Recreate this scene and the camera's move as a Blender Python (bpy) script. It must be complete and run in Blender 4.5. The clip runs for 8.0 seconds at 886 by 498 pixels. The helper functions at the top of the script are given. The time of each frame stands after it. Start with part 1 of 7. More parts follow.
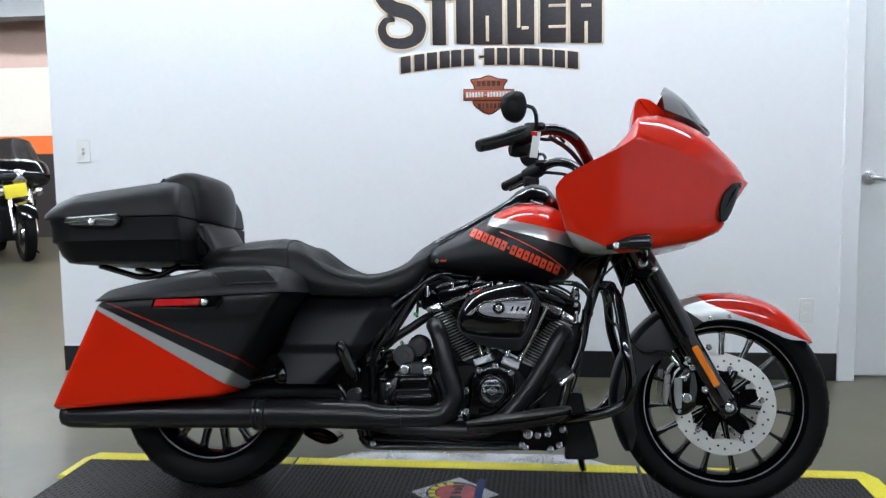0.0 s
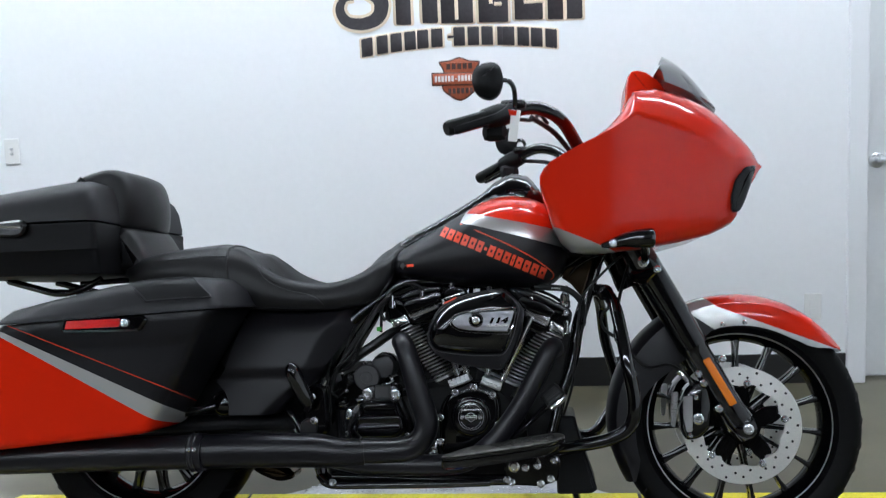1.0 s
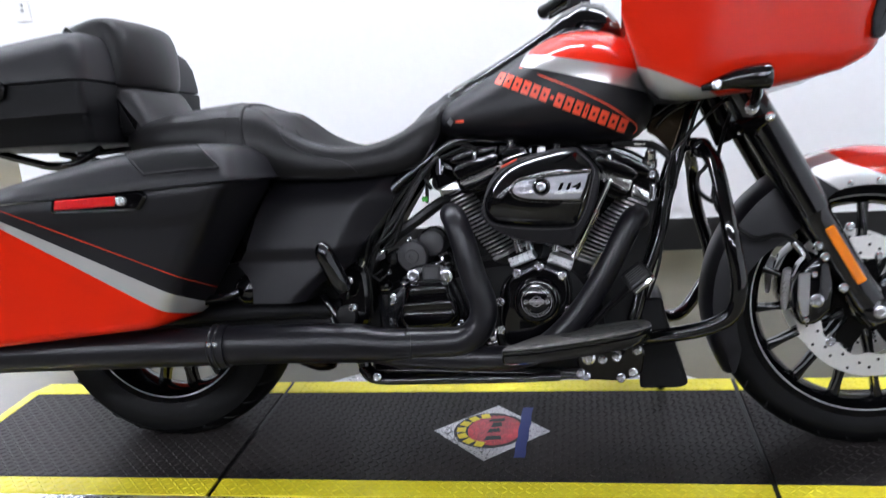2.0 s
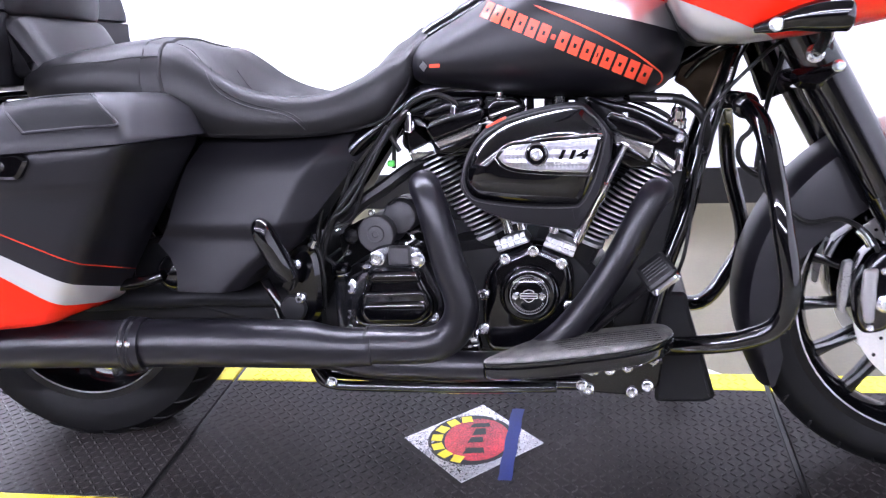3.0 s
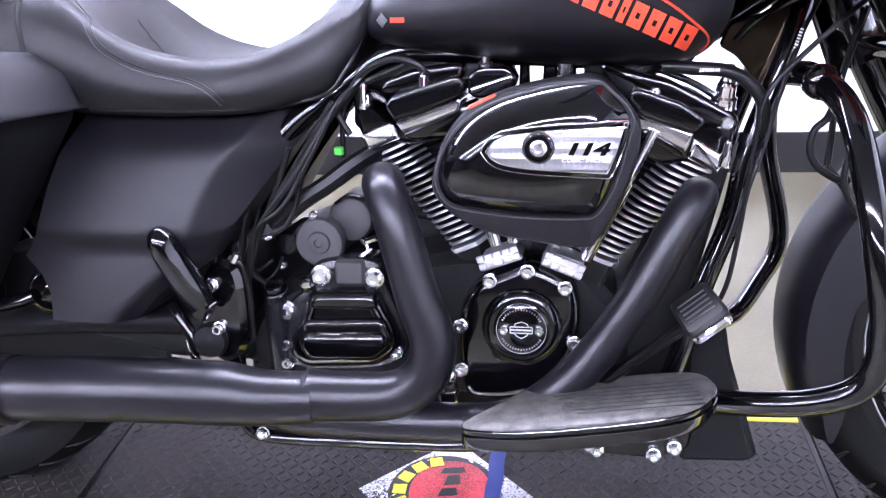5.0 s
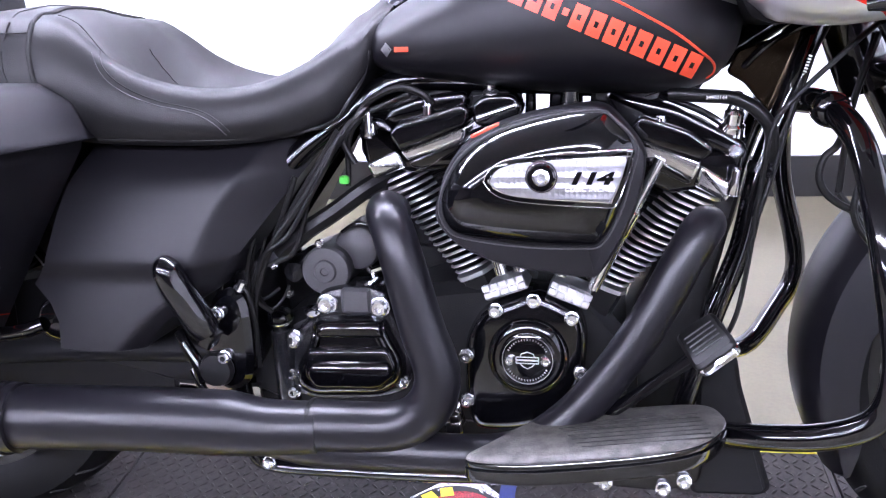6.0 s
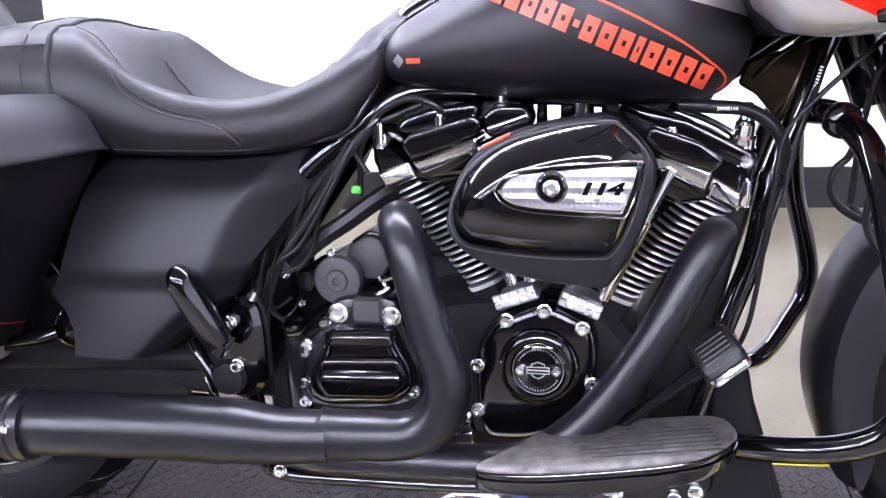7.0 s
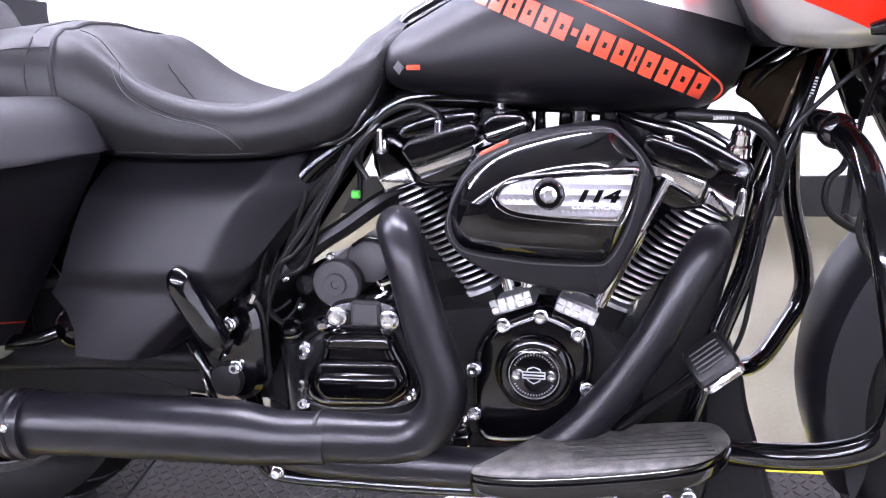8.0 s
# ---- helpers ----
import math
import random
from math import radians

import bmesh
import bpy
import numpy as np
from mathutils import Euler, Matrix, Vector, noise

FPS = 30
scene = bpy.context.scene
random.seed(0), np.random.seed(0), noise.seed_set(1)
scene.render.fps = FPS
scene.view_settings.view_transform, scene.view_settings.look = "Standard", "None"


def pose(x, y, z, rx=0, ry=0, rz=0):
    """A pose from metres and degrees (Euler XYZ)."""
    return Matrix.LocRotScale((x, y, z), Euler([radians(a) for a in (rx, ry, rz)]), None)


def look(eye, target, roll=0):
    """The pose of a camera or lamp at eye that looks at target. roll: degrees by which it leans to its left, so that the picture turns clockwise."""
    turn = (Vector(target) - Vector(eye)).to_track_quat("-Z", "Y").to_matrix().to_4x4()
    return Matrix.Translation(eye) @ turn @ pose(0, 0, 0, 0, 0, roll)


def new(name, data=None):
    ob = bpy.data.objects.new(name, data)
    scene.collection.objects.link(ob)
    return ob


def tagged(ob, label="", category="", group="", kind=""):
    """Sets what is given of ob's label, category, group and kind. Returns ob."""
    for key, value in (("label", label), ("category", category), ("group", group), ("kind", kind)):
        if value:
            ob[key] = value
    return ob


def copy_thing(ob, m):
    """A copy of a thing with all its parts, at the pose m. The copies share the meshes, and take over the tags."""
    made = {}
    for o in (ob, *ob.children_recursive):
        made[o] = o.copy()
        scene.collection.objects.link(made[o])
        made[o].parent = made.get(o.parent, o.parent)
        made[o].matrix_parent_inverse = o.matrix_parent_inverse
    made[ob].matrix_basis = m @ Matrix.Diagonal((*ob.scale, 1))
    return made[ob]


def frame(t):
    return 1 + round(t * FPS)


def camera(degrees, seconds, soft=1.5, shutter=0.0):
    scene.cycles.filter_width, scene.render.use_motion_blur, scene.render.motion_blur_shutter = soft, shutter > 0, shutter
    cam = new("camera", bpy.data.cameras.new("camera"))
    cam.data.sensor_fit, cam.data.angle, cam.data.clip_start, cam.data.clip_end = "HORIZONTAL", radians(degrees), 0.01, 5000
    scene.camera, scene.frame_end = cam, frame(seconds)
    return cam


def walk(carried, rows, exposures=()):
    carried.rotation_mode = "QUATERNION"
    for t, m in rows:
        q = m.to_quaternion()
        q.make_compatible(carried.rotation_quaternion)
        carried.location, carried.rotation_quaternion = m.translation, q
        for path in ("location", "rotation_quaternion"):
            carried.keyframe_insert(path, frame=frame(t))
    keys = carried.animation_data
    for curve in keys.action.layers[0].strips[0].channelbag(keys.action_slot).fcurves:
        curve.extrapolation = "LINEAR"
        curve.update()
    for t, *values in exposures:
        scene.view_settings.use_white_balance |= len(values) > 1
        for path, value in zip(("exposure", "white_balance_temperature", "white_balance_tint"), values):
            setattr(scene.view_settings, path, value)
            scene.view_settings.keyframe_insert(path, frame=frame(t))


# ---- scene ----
cam = camera(53.8, 8.0, soft=1.2, shutter=0.4)
PATH = [
    (0, (0.285, 0.206, 1.081), (0.05, 2.182, 0.876), -0.9),
    (0.5, (0.27, 0.4, 1.086), (0.068, 2.382, 0.912), -1.5),
    (1, (0.268, 0.599, 1.053), (0.085, 2.579, 0.841), -2.2),
    (1.5, (0.272, 0.779, 1.042), (-0.037, 2.727, 0.711), -3.7),
    (2, (0.242, 0.992, 1.004), (-0.093, 2.892, 0.477), -4.6),
    (2.2, (0.223, 1.083, 1.001), (-0.075, 2.968, 0.403), -4.7),
    (3.3, (0.241, 1.475, 0.976), (-0.148, 3.308, 0.276), -3.9),
    (3.5, (0.236, 1.507, 0.965), (-0.182, 3.329, 0.254), -3.8),
    (4, (0.216, 1.63, 0.954), (-0.216, 3.414, 0.159), -3.4),
    (4.5, (0.164, 1.745, 0.949), (-0.16, 3.535, 0.118), -2.8),
    (5, (0.168, 1.789, 0.95), (-0.093, 3.595, 0.13), -3.0),
    (5.2, (0.181, 1.797, 0.954), (-0.09, 3.607, 0.147), -3.1),
    (6.3, (0.195, 1.804, 0.954), (-0.137, 3.624, 0.193), -3.7),
    (6.5, (0.192, 1.801, 0.953), (-0.144, 3.623, 0.199), -3.6),
    (7, (0.2, 1.8, 0.955), (-0.155, 3.621, 0.208), -3.9),
    (7.5, (0.2, 1.794, 0.957), (-0.149, 3.62, 0.219), -3.8),
    (8, (0.205, 1.791, 0.959), (-0.151, 3.616, 0.222), -3.3),
]
EXPOSURES = [(0.0, -0.36, 6000, 8), (1.0, -0.38, 6000, 8), (1.5, -0.16, 6100, 10), (2.2, 0.48, 6150, 18), (3.4, 1.85, 5800, 31), (4.0, 1.9, 5900, 29), (4.6, 1.93, 5700, 31), (5.2, 1.87, 5700, 31), (6.5, 1.82, 5900, 30), (8.0, 1.78, 6000, 30)]
walk(cam, [(t, look(eye, target, roll)) for t, eye, target, roll in PATH], EXPOSURES)

# ---- light ----
world = bpy.data.worlds.new("world")
scene.world = world
world.use_nodes = True
world.node_tree.nodes["Background"].inputs[0].default_value = (0.9, 0.95, 1.0, 1)
world.node_tree.nodes["Background"].inputs[1].default_value = 0.05
LAMP_POWER = 60.0
CEILING_Z = 3.4

# ---- mesh tools ----
from mathutils.bvhtree import BVHTree


def spline(pts, n=6, closed=False):
    """Catmull-Rom curve through points of any dimension."""
    pts = [Vector(p) for p in pts]
    out, m = [], len(pts)
    for i in range(m if closed else m - 1):
        if closed:
            a, b, c, d = (pts[(i + k) % m] for k in (-1, 0, 1, 2))
        else:
            b, c = pts[i], pts[i + 1]
            a = pts[i - 1] if i else b + (b - c)
            d = pts[i + 2] if i + 2 < m else c + (c - b)
        for k in range(n):
            t = k / n
            out.append(0.5 * (2 * b + (c - a) * t + (2 * a - 5 * b + 4 * c - d) * t * t + (3 * b - a - 3 * c + d) * t ** 3))
    if not closed:
        out.append(pts[-1])
    return out


def at(table, x):
    """Linear reading of a table of (x, value)."""
    return float(np.interp(x, [a for a, _ in table], [b for _, b in table]))


def loft(bm, rings, cap0=True, cap1=True, closed=True):
    rows = [[bm.verts.new(p) for p in ring] for ring in rings]
    n = len(rows[0])
    for a, b in zip(rows, rows[1:]):
        for i in range(n if closed else n - 1):
            j = (i + 1) % n
            bm.faces.new((a[i], a[j], b[j], b[i]))
    if cap0:
        bm.faces.new(rows[0])
    if cap1:
        bm.faces.new(rows[-1])
    return rows


def tube(bm, pts, r, seg=12, n=6, flat=1.0):
    """A round bar along a smooth curve; r: one radius or one for each point."""
    path = spline(pts, n) if n > 1 else [Vector(p) for p in pts]
    m = len(path)
    radii = [r] * m if isinstance(r, (int, float)) else np.interp(np.linspace(0, len(r) - 1, m), range(len(r)), r).tolist()
    up, rings = None, []
    for i, p in enumerate(path):
        way = (path[min(i + 1, m - 1)] - path[max(i - 1, 0)]).normalized()
        if up is None:
            up = way.orthogonal().normalized()
        up = (up - way * up.dot(way)).normalized()
        side = way.cross(up)
        rings.append([p + radii[i] * (math.cos(a) * up + flat * math.sin(a) * side) for a in (2 * math.pi * k / seg for k in range(seg))])
    loft(bm, rings)
    return bm


def lathe(bm, prof, c, axis=(0, -1, 0), seg=32):
    """A turned body: rows of (radius, way along the axis from c)."""
    ax = Vector(axis).normalized()
    u = ax.orthogonal().normalized()
    v = ax.cross(u)
    c = Vector(c)
    rings = [[c + ax * h + max(r, 1e-4) * (math.cos(2 * math.pi * k / seg) * u + math.sin(2 * math.pi * k / seg) * v) for k in range(seg)] for r, h in prof]
    loft(bm, rings)
    return bm


def inset(poly, d):
    """A closed outline moved inwards by d."""
    m = len(poly)
    area = sum(poly[i][0] * poly[(i + 1) % m][1] - poly[(i + 1) % m][0] * poly[i][1] for i in range(m))
    s = 1 if area > 0 else -1
    out = []
    for i in range(m):
        a, b, c = (Vector(poly[(i + k) % m][:2]) for k in (-1, 0, 1))
        t = (c - a)
        t = t.normalized() if t.length > 1e-9 else Vector((1, 0))
        out.append((b.x - s * t.y * d, b.y + s * t.x * d))
    return out


def rounded(poly, r, n=4):
    """A polygon with its corners rounded."""
    out, m = [], len(poly)
    for i in range(m):
        a, b, c = (Vector(poly[(i + k) % m]) for k in (-1, 0, 1))
        k = min(r, 0.48 * (a - b).length, 0.48 * (c - b).length)
        p, q = b + (a - b).normalized() * k, b + (c - b).normalized() * k
        for j in range(n + 1):
            t = j / n
            out.append(tuple((1 - t) ** 2 * p + 2 * t * (1 - t) * b + t * t * q))
    return out


def puff(bm, poly, levels):
    """A plate or cushion: the (x, z) outline inset by d at depth y, level after level."""
    rings = []
    for d, y in levels:
        q = inset(poly, d) if d else [tuple(p)[:2] for p in poly]
        rings.append([(a, y, b) for a, b in q])
    loft(bm, rings)
    return bm


def slab(bm, poly, y0, y1, edge=0.004):
    """A plate between the depths y0 (far) and y1 (near) with eased edges."""
    s = 1 if y0 > y1 else -1
    return puff(bm, poly, [(edge, y0), (0, y0 - s * edge), (0, y1 + s * edge), (edge, y1)])


def box(bm, c, size, edge=0.004, rot=None):
    x, y, z = (s / 2 for s in size)
    before = set(bm.verts)
    e = min(edge, x, y, z)
    poly = [(-x, -z), (x, -z), (x, z), (-x, z)]
    puff(bm, rounded(poly, e * 1.5, 2), [(e, y), (0, y - e), (0, -y + e), (e, -y)])
    m = Matrix.Translation(c) @ (rot.to_4x4() if rot else Matrix.Identity(4))
    bmesh.ops.transform(bm, matrix=m, verts=[v for v in bm.verts if v not in before])
    return bm


def finish(bm, angle=38):
    bmesh.ops.remove_doubles(bm, verts=bm.verts, dist=1e-6)
    bmesh.ops.recalc_face_normals(bm, faces=bm.faces)
    for f in bm.faces:
        f.smooth = True
    for e in bm.edges:
        if len(e.link_faces) == 2 and e.calc_face_angle(0) > radians(angle):
            e.smooth = False


def make(name, bm, material, angle=38):
    finish(bm, angle)
    me = bpy.data.meshes.new(name)
    bm.to_mesh(me)
    bm.free()
    for mt in (material if isinstance(material, (list, tuple)) else (material,)):
        me.materials.append(mt)
    return me


def part(name, bm, material, parent, label="", angle=38):
    ob = new(name, make(name, bm, material, angle))
    ob.parent = parent
    if label:
        tagged(ob, label)
    return ob


def thing(name, bm, material, label, category, kind="", group=""):
    return tagged(new(name, make(name, bm, material)), label, category, group, kind)


def same_mesh(name, me, parent, m=None, label=""):
    """Another object on a mesh that is there already."""
    ob = new(name, me)
    ob.parent = parent
    if m is not None:
        ob.matrix_basis = m
    if label:
        tagged(ob, label)
    return ob


def B():
    return bmesh.new()

# ---- materials ----
def material(name, color, rough=0.5, metal=0.0, coat=0.0, grain=0.0, scale=60.0, bump=0.0, bump_scale=200.0, rough_var=0.0, spec=0.5, trans=0.0, spread=0.4):
    """A surface with fine and coarse variation of colour and gloss, and relief."""
    mt = bpy.data.materials.new(name)
    mt.use_nodes = True
    t = mt.node_tree
    b = t.nodes["Principled BSDF"]
    b.inputs["Base Color"].default_value = (*color, 1)
    b.inputs["Roughness"].default_value = rough
    b.inputs["Metallic"].default_value = metal
    b.inputs["Coat Weight"].default_value = coat
    b.inputs["Coat Roughness"].default_value = 0.04
    b.inputs["Specular IOR Level"].default_value = spec
    b.inputs["Transmission Weight"].default_value = trans
    co = t.nodes.new("ShaderNodeTexCoord")
    if grain or rough_var:
        fine, coarse = t.nodes.new("ShaderNodeTexNoise"), t.nodes.new("ShaderNodeTexNoise")
        fine.inputs["Scale"].default_value, coarse.inputs["Scale"].default_value = scale * 6, scale / 8
        fine.inputs["Detail"].default_value = coarse.inputs["Detail"].default_value = 4
        mix = t.nodes.new("ShaderNodeMath")
        mix.operation = "ADD"
        for n in (fine, coarse):
            t.links.new(co.outputs["Object"], n.inputs["Vector"])
        t.links.new(fine.outputs["Fac"], mix.inputs[0])
        t.links.new(coarse.outputs["Fac"], mix.inputs[1])
        if grain:
            ramp = t.nodes.new("ShaderNodeMapRange")
            ramp.inputs["From Min"].default_value, ramp.inputs["From Max"].default_value = 1 - spread, 1 + spread
            ramp.inputs["To Min"].default_value, ramp.inputs["To Max"].default_value = 1 - grain, 1 + grain
            mul = t.nodes.new("ShaderNodeVectorMath")
            mul.operation = "SCALE"
            mul.inputs[0].default_value = color
            t.links.new(mix.outputs[0], ramp.inputs["Value"])
            t.links.new(ramp.outputs[0], mul.inputs["Scale"])
            t.links.new(mul.outputs[0], b.inputs["Base Color"])
        if rough_var:
            r2 = t.nodes.new("ShaderNodeMapRange")
            r2.inputs["From Min"].default_value, r2.inputs["From Max"].default_value = 0.6, 1.4
            r2.inputs["To Min"].default_value, r2.inputs["To Max"].default_value = max(0.01, rough - rough_var), rough + rough_var
            t.links.new(mix.outputs[0], r2.inputs["Value"])
            t.links.new(r2.outputs[0], b.inputs["Roughness"])
    if bump:
        n = t.nodes.new("ShaderNodeTexNoise")
        n.inputs["Scale"].default_value, n.inputs["Detail"].default_value = bump_scale, 3
        bp = t.nodes.new("ShaderNodeBump")
        bp.inputs["Strength"].default_value, bp.inputs["Distance"].default_value = bump, 0.002
        t.links.new(co.outputs["Object"], n.inputs["Vector"])
        t.links.new(n.outputs["Fac"], bp.inputs["Height"])
        t.links.new(bp.outputs[0], b.inputs["Normal"])
    return mt


def math_node(t, op, a, b=None):
    n = t.nodes.new("ShaderNodeMath")
    n.operation = op
    for k, v in enumerate((a, b)):
        if v is None:
            continue
        if isinstance(v, (int, float)):
            n.inputs[k].default_value = v
        else:
            t.links.new(v, n.inputs[k])
    return n.outputs[0]


def paint_job(name, layers, base):
    """Paint in fields: layers are (colour, rough, metal, coat, list of (a, b, c)), where a field lies where a*x + b*z + c (+ d*y) > 0 for every line; later layers cover earlier ones."""
    mt = bpy.data.materials.new(name)
    mt.use_nodes = True
    t = mt.node_tree
    p = t.nodes["Principled BSDF"]
    co = t.nodes.new("ShaderNodeTexCoord")
    xyz = t.nodes.new("ShaderNodeSeparateXYZ")
    t.links.new(co.outputs["Object"], xyz.inputs[0])
    x, y, z = xyz.outputs
    noise_fine = t.nodes.new("ShaderNodeTexNoise")
    noise_fine.inputs["Scale"].default_value, noise_fine.inputs["Detail"].default_value = 900, 2
    t.links.new(co.outputs["Object"], noise_fine.inputs["Vector"])
    rgb = t.nodes.new("ShaderNodeRGB")
    rgb.outputs[0].default_value = (*base[0], 1)
    col, rough, metal, coat, spec = rgb.outputs[0], base[1], base[2], base[3], 0.06 if base[3] > 0.2 else 0.34
    for color, r, m, c, lines in layers:
        mask = None
        for a, b, k, *more in lines:
            f = math_node(t, "ADD", math_node(t, "ADD", math_node(t, "MULTIPLY", x, a), math_node(t, "MULTIPLY", z, b)), k)
            if more:
                f = math_node(t, "ADD", f, math_node(t, "MULTIPLY", y, more[0]))
            f = math_node(t, "GREATER_THAN", f, 0.0)
            mask = f if mask is None else math_node(t, "MULTIPLY", mask, f)
        mx = t.nodes.new("ShaderNodeMix")
        mx.data_type = "RGBA"
        t.links.new(mask, mx.inputs[0])
        t.links.new(col, mx.inputs[6])
        mx.inputs[7].default_value = (*color, 1)
        col = mx.outputs[2]

        def blend(old, want):
            n = t.nodes.new("ShaderNodeMix")
            t.links.new(mask, n.inputs[0])
            if isinstance(old, (int, float)):
                n.inputs[2].default_value = old
            else:
                t.links.new(old, n.inputs[2])
            n.inputs[3].default_value = want
            return n.outputs[0]
        rough, metal, coat, spec = blend(rough, r), blend(metal, m), blend(coat, c), blend(spec, 0.06 if c > 0.2 else 0.34)
    t.links.new(col, p.inputs["Base Color"])
    for src, key in ((math_node(t, "ADD", rough, math_node(t, "MULTIPLY", math_node(t, "SUBTRACT", noise_fine.outputs["Fac"], 0.5), 0.06)), "Roughness"), (metal, "Metallic"), (coat, "Coat Weight"), (spec, "Specular IOR Level")):
        t.links.new(src, p.inputs[key])
    p.inputs["Coat Roughness"].default_value = 0.03
    return mt


RED = (0.64, 0.018, 0.003)
SILVER = (0.60, 0.60, 0.59)
DENIM = (0.0053, 0.0049, 0.0068)
denim = material("denim_black_paint", DENIM, 0.48, grain=0.12, rough_var=0.03, bump=0.02, bump_scale=900, spec=0.32)
gloss = material("gloss_black_paint", (0.0015, 0.0015, 0.002), 0.07, coat=0.5, rough_var=0.02, scale=20)
satin = material("satin_black_exhaust", (0.0060, 0.0056, 0.0076), 0.335, rough_var=0.02, scale=16, spec=0.37)
vinyl = material("black_seat_vinyl", (0.0075, 0.0072, 0.0078), 0.42, grain=0.2, rough_var=0.04, bump=0.14, bump_scale=650, spec=0.26)
plastic = material("black_textured_plastic", (0.0045, 0.0045, 0.0053), 0.48, grain=0.2, rough_var=0.06, bump=0.15, bump_scale=900, spec=0.18)
rubber = material("tyre_rubber", (0.003, 0.003, 0.0033), 0.55, grain=0.3, rough_var=0.08, bump=0.15, bump_scale=400, spec=0.12)
hose_rubber = material("hose_rubber", (0.005, 0.005, 0.005), 0.35, grain=0.2, spec=0.22)
tread_rubber = material("scuffed_board_rubber", (0.062, 0.059, 0.053), 0.58, grain=0.9, scale=420, rough_var=0.12, bump=0.35, bump_scale=260, spread=0.2)
chrome = material("chrome", (0.82, 0.82, 0.84), 0.07, metal=1.0, rough_var=0.03, scale=30)
machined = material("machined_aluminium", (0.92, 0.92, 0.95), 0.36, metal=1.0, rough_var=0.06)
bright_chrome = material("bright_chrome", (0.94, 0.94, 0.95), 0.18, metal=1.0)
wheel_black = material("black_wheel_coat", (0.002, 0.002, 0.0024), 0.14, rough_var=0.03, spec=0.4)
cover_black = material("semi_gloss_engine_black", (0.006, 0.006, 0.007), 0.22, grain=0.15, rough_var=0.05)
wrinkle_grey = material("wrinkle_grey_black", (0.036, 0.035, 0.037), 0.5, grain=0.2, bump=0.25, bump_scale=700)
engine_turned = material("engine_turned_plate", (0.34, 0.34, 0.365), 0.42, metal=1.0, rough_var=0.05, scale=60)


def swirls(mt, pitch=0.0062, depth=0.0011):
    """Overlapping round brush marks in rows, as relief."""
    t = mt.node_tree
    co, sep = t.nodes.new("ShaderNodeTexCoord"), t.nodes.new("ShaderNodeSeparateXYZ")
    t.links.new(co.outputs["Object"], sep.inputs[0])
    u = math_node(t, "PINGPONG", sep.outputs["X"], pitch / 2)
    v = math_node(t, "PINGPONG", sep.outputs["Z"], pitch)
    r = math_node(t, "SQRT", math_node(t, "ADD", math_node(t, "MULTIPLY", u, u), math_node(t, "MULTIPLY", v, v)))
    h = math_node(t, "FRACT", math_node(t, "DIVIDE", r, pitch * 0.6))
    bp = t.nodes.new("ShaderNodeBump")
    bp.inputs["Strength"].default_value, bp.inputs["Distance"].default_value = 0.8, depth
    t.links.new(h, bp.inputs["Height"])
    t.links.new(bp.outputs[0], t.nodes["Principled BSDF"].inputs["Normal"])


swirls(engine_turned)
thread_grey = material("grey_thread", (0.035, 0.034, 0.036), 0.7, grain=0.3)
label_white = material("white_stamp_print", (0.75, 0.75, 0.72), 0.5)
bolt_steel = material("zinc_bolt", (0.88, 0.89, 0.92), 0.24, metal=1.0, grain=0.08)
brushed = material("brushed_aluminium", (0.66, 0.66, 0.68), 0.3, metal=1.0, grain=0.12, rough_var=0.06, scale=80)
disc_steel = material("ground_disc_steel", (0.78, 0.77, 0.74), 0.46, metal=1.0, grain=0.12, rough_var=0.06)
silver_paint = material("silver_paint", SILVER, 0.3, metal=0.75, coat=0.8, grain=0.05, scale=200)
red_paint = material("orange_red_paint", RED, 0.25, coat=0.35, grain=0.03, scale=200, spec=0.06)
engine_black = material("wrinkle_black_engine", (0.0045, 0.0045, 0.005), 0.42, grain=0.25, rough_var=0.06, bump=0.2, bump_scale=800, spec=0.3)
amber = material("amber_reflector", (0.85, 0.22, 0.01), 0.2, coat=0.8, bump=0.4, bump_scale=500)
red_lens = material("red_reflector", (0.60, 0.006, 0.006), 0.12, coat=1.0, bump=0.3, bump_scale=400)
tank_letter = material("orange_lettering", (0.78, 0.075, 0.03), 0.4)
white_tag = material("white_paper_tag", (0.8, 0.8, 0.78), 0.6, grain=0.05)
# bronze tone; on the neck panel it holds a golden reflection
bronze_gloss = material("dark_bronze_gloss", (0.075, 0.055, 0.034), 0.14, metal=1.0, rough_var=0.06)
green_tag = material("green_connector", (0.06, 0.45, 0.05), 0.4)
shield_plastic = material("smoked_windshield", (0.006, 0.0065, 0.008), 0.06, trans=0.06)
recess_dark = material("dark_headlight_recess", (0.006, 0.006, 0.007), 0.25, spec=0.2)

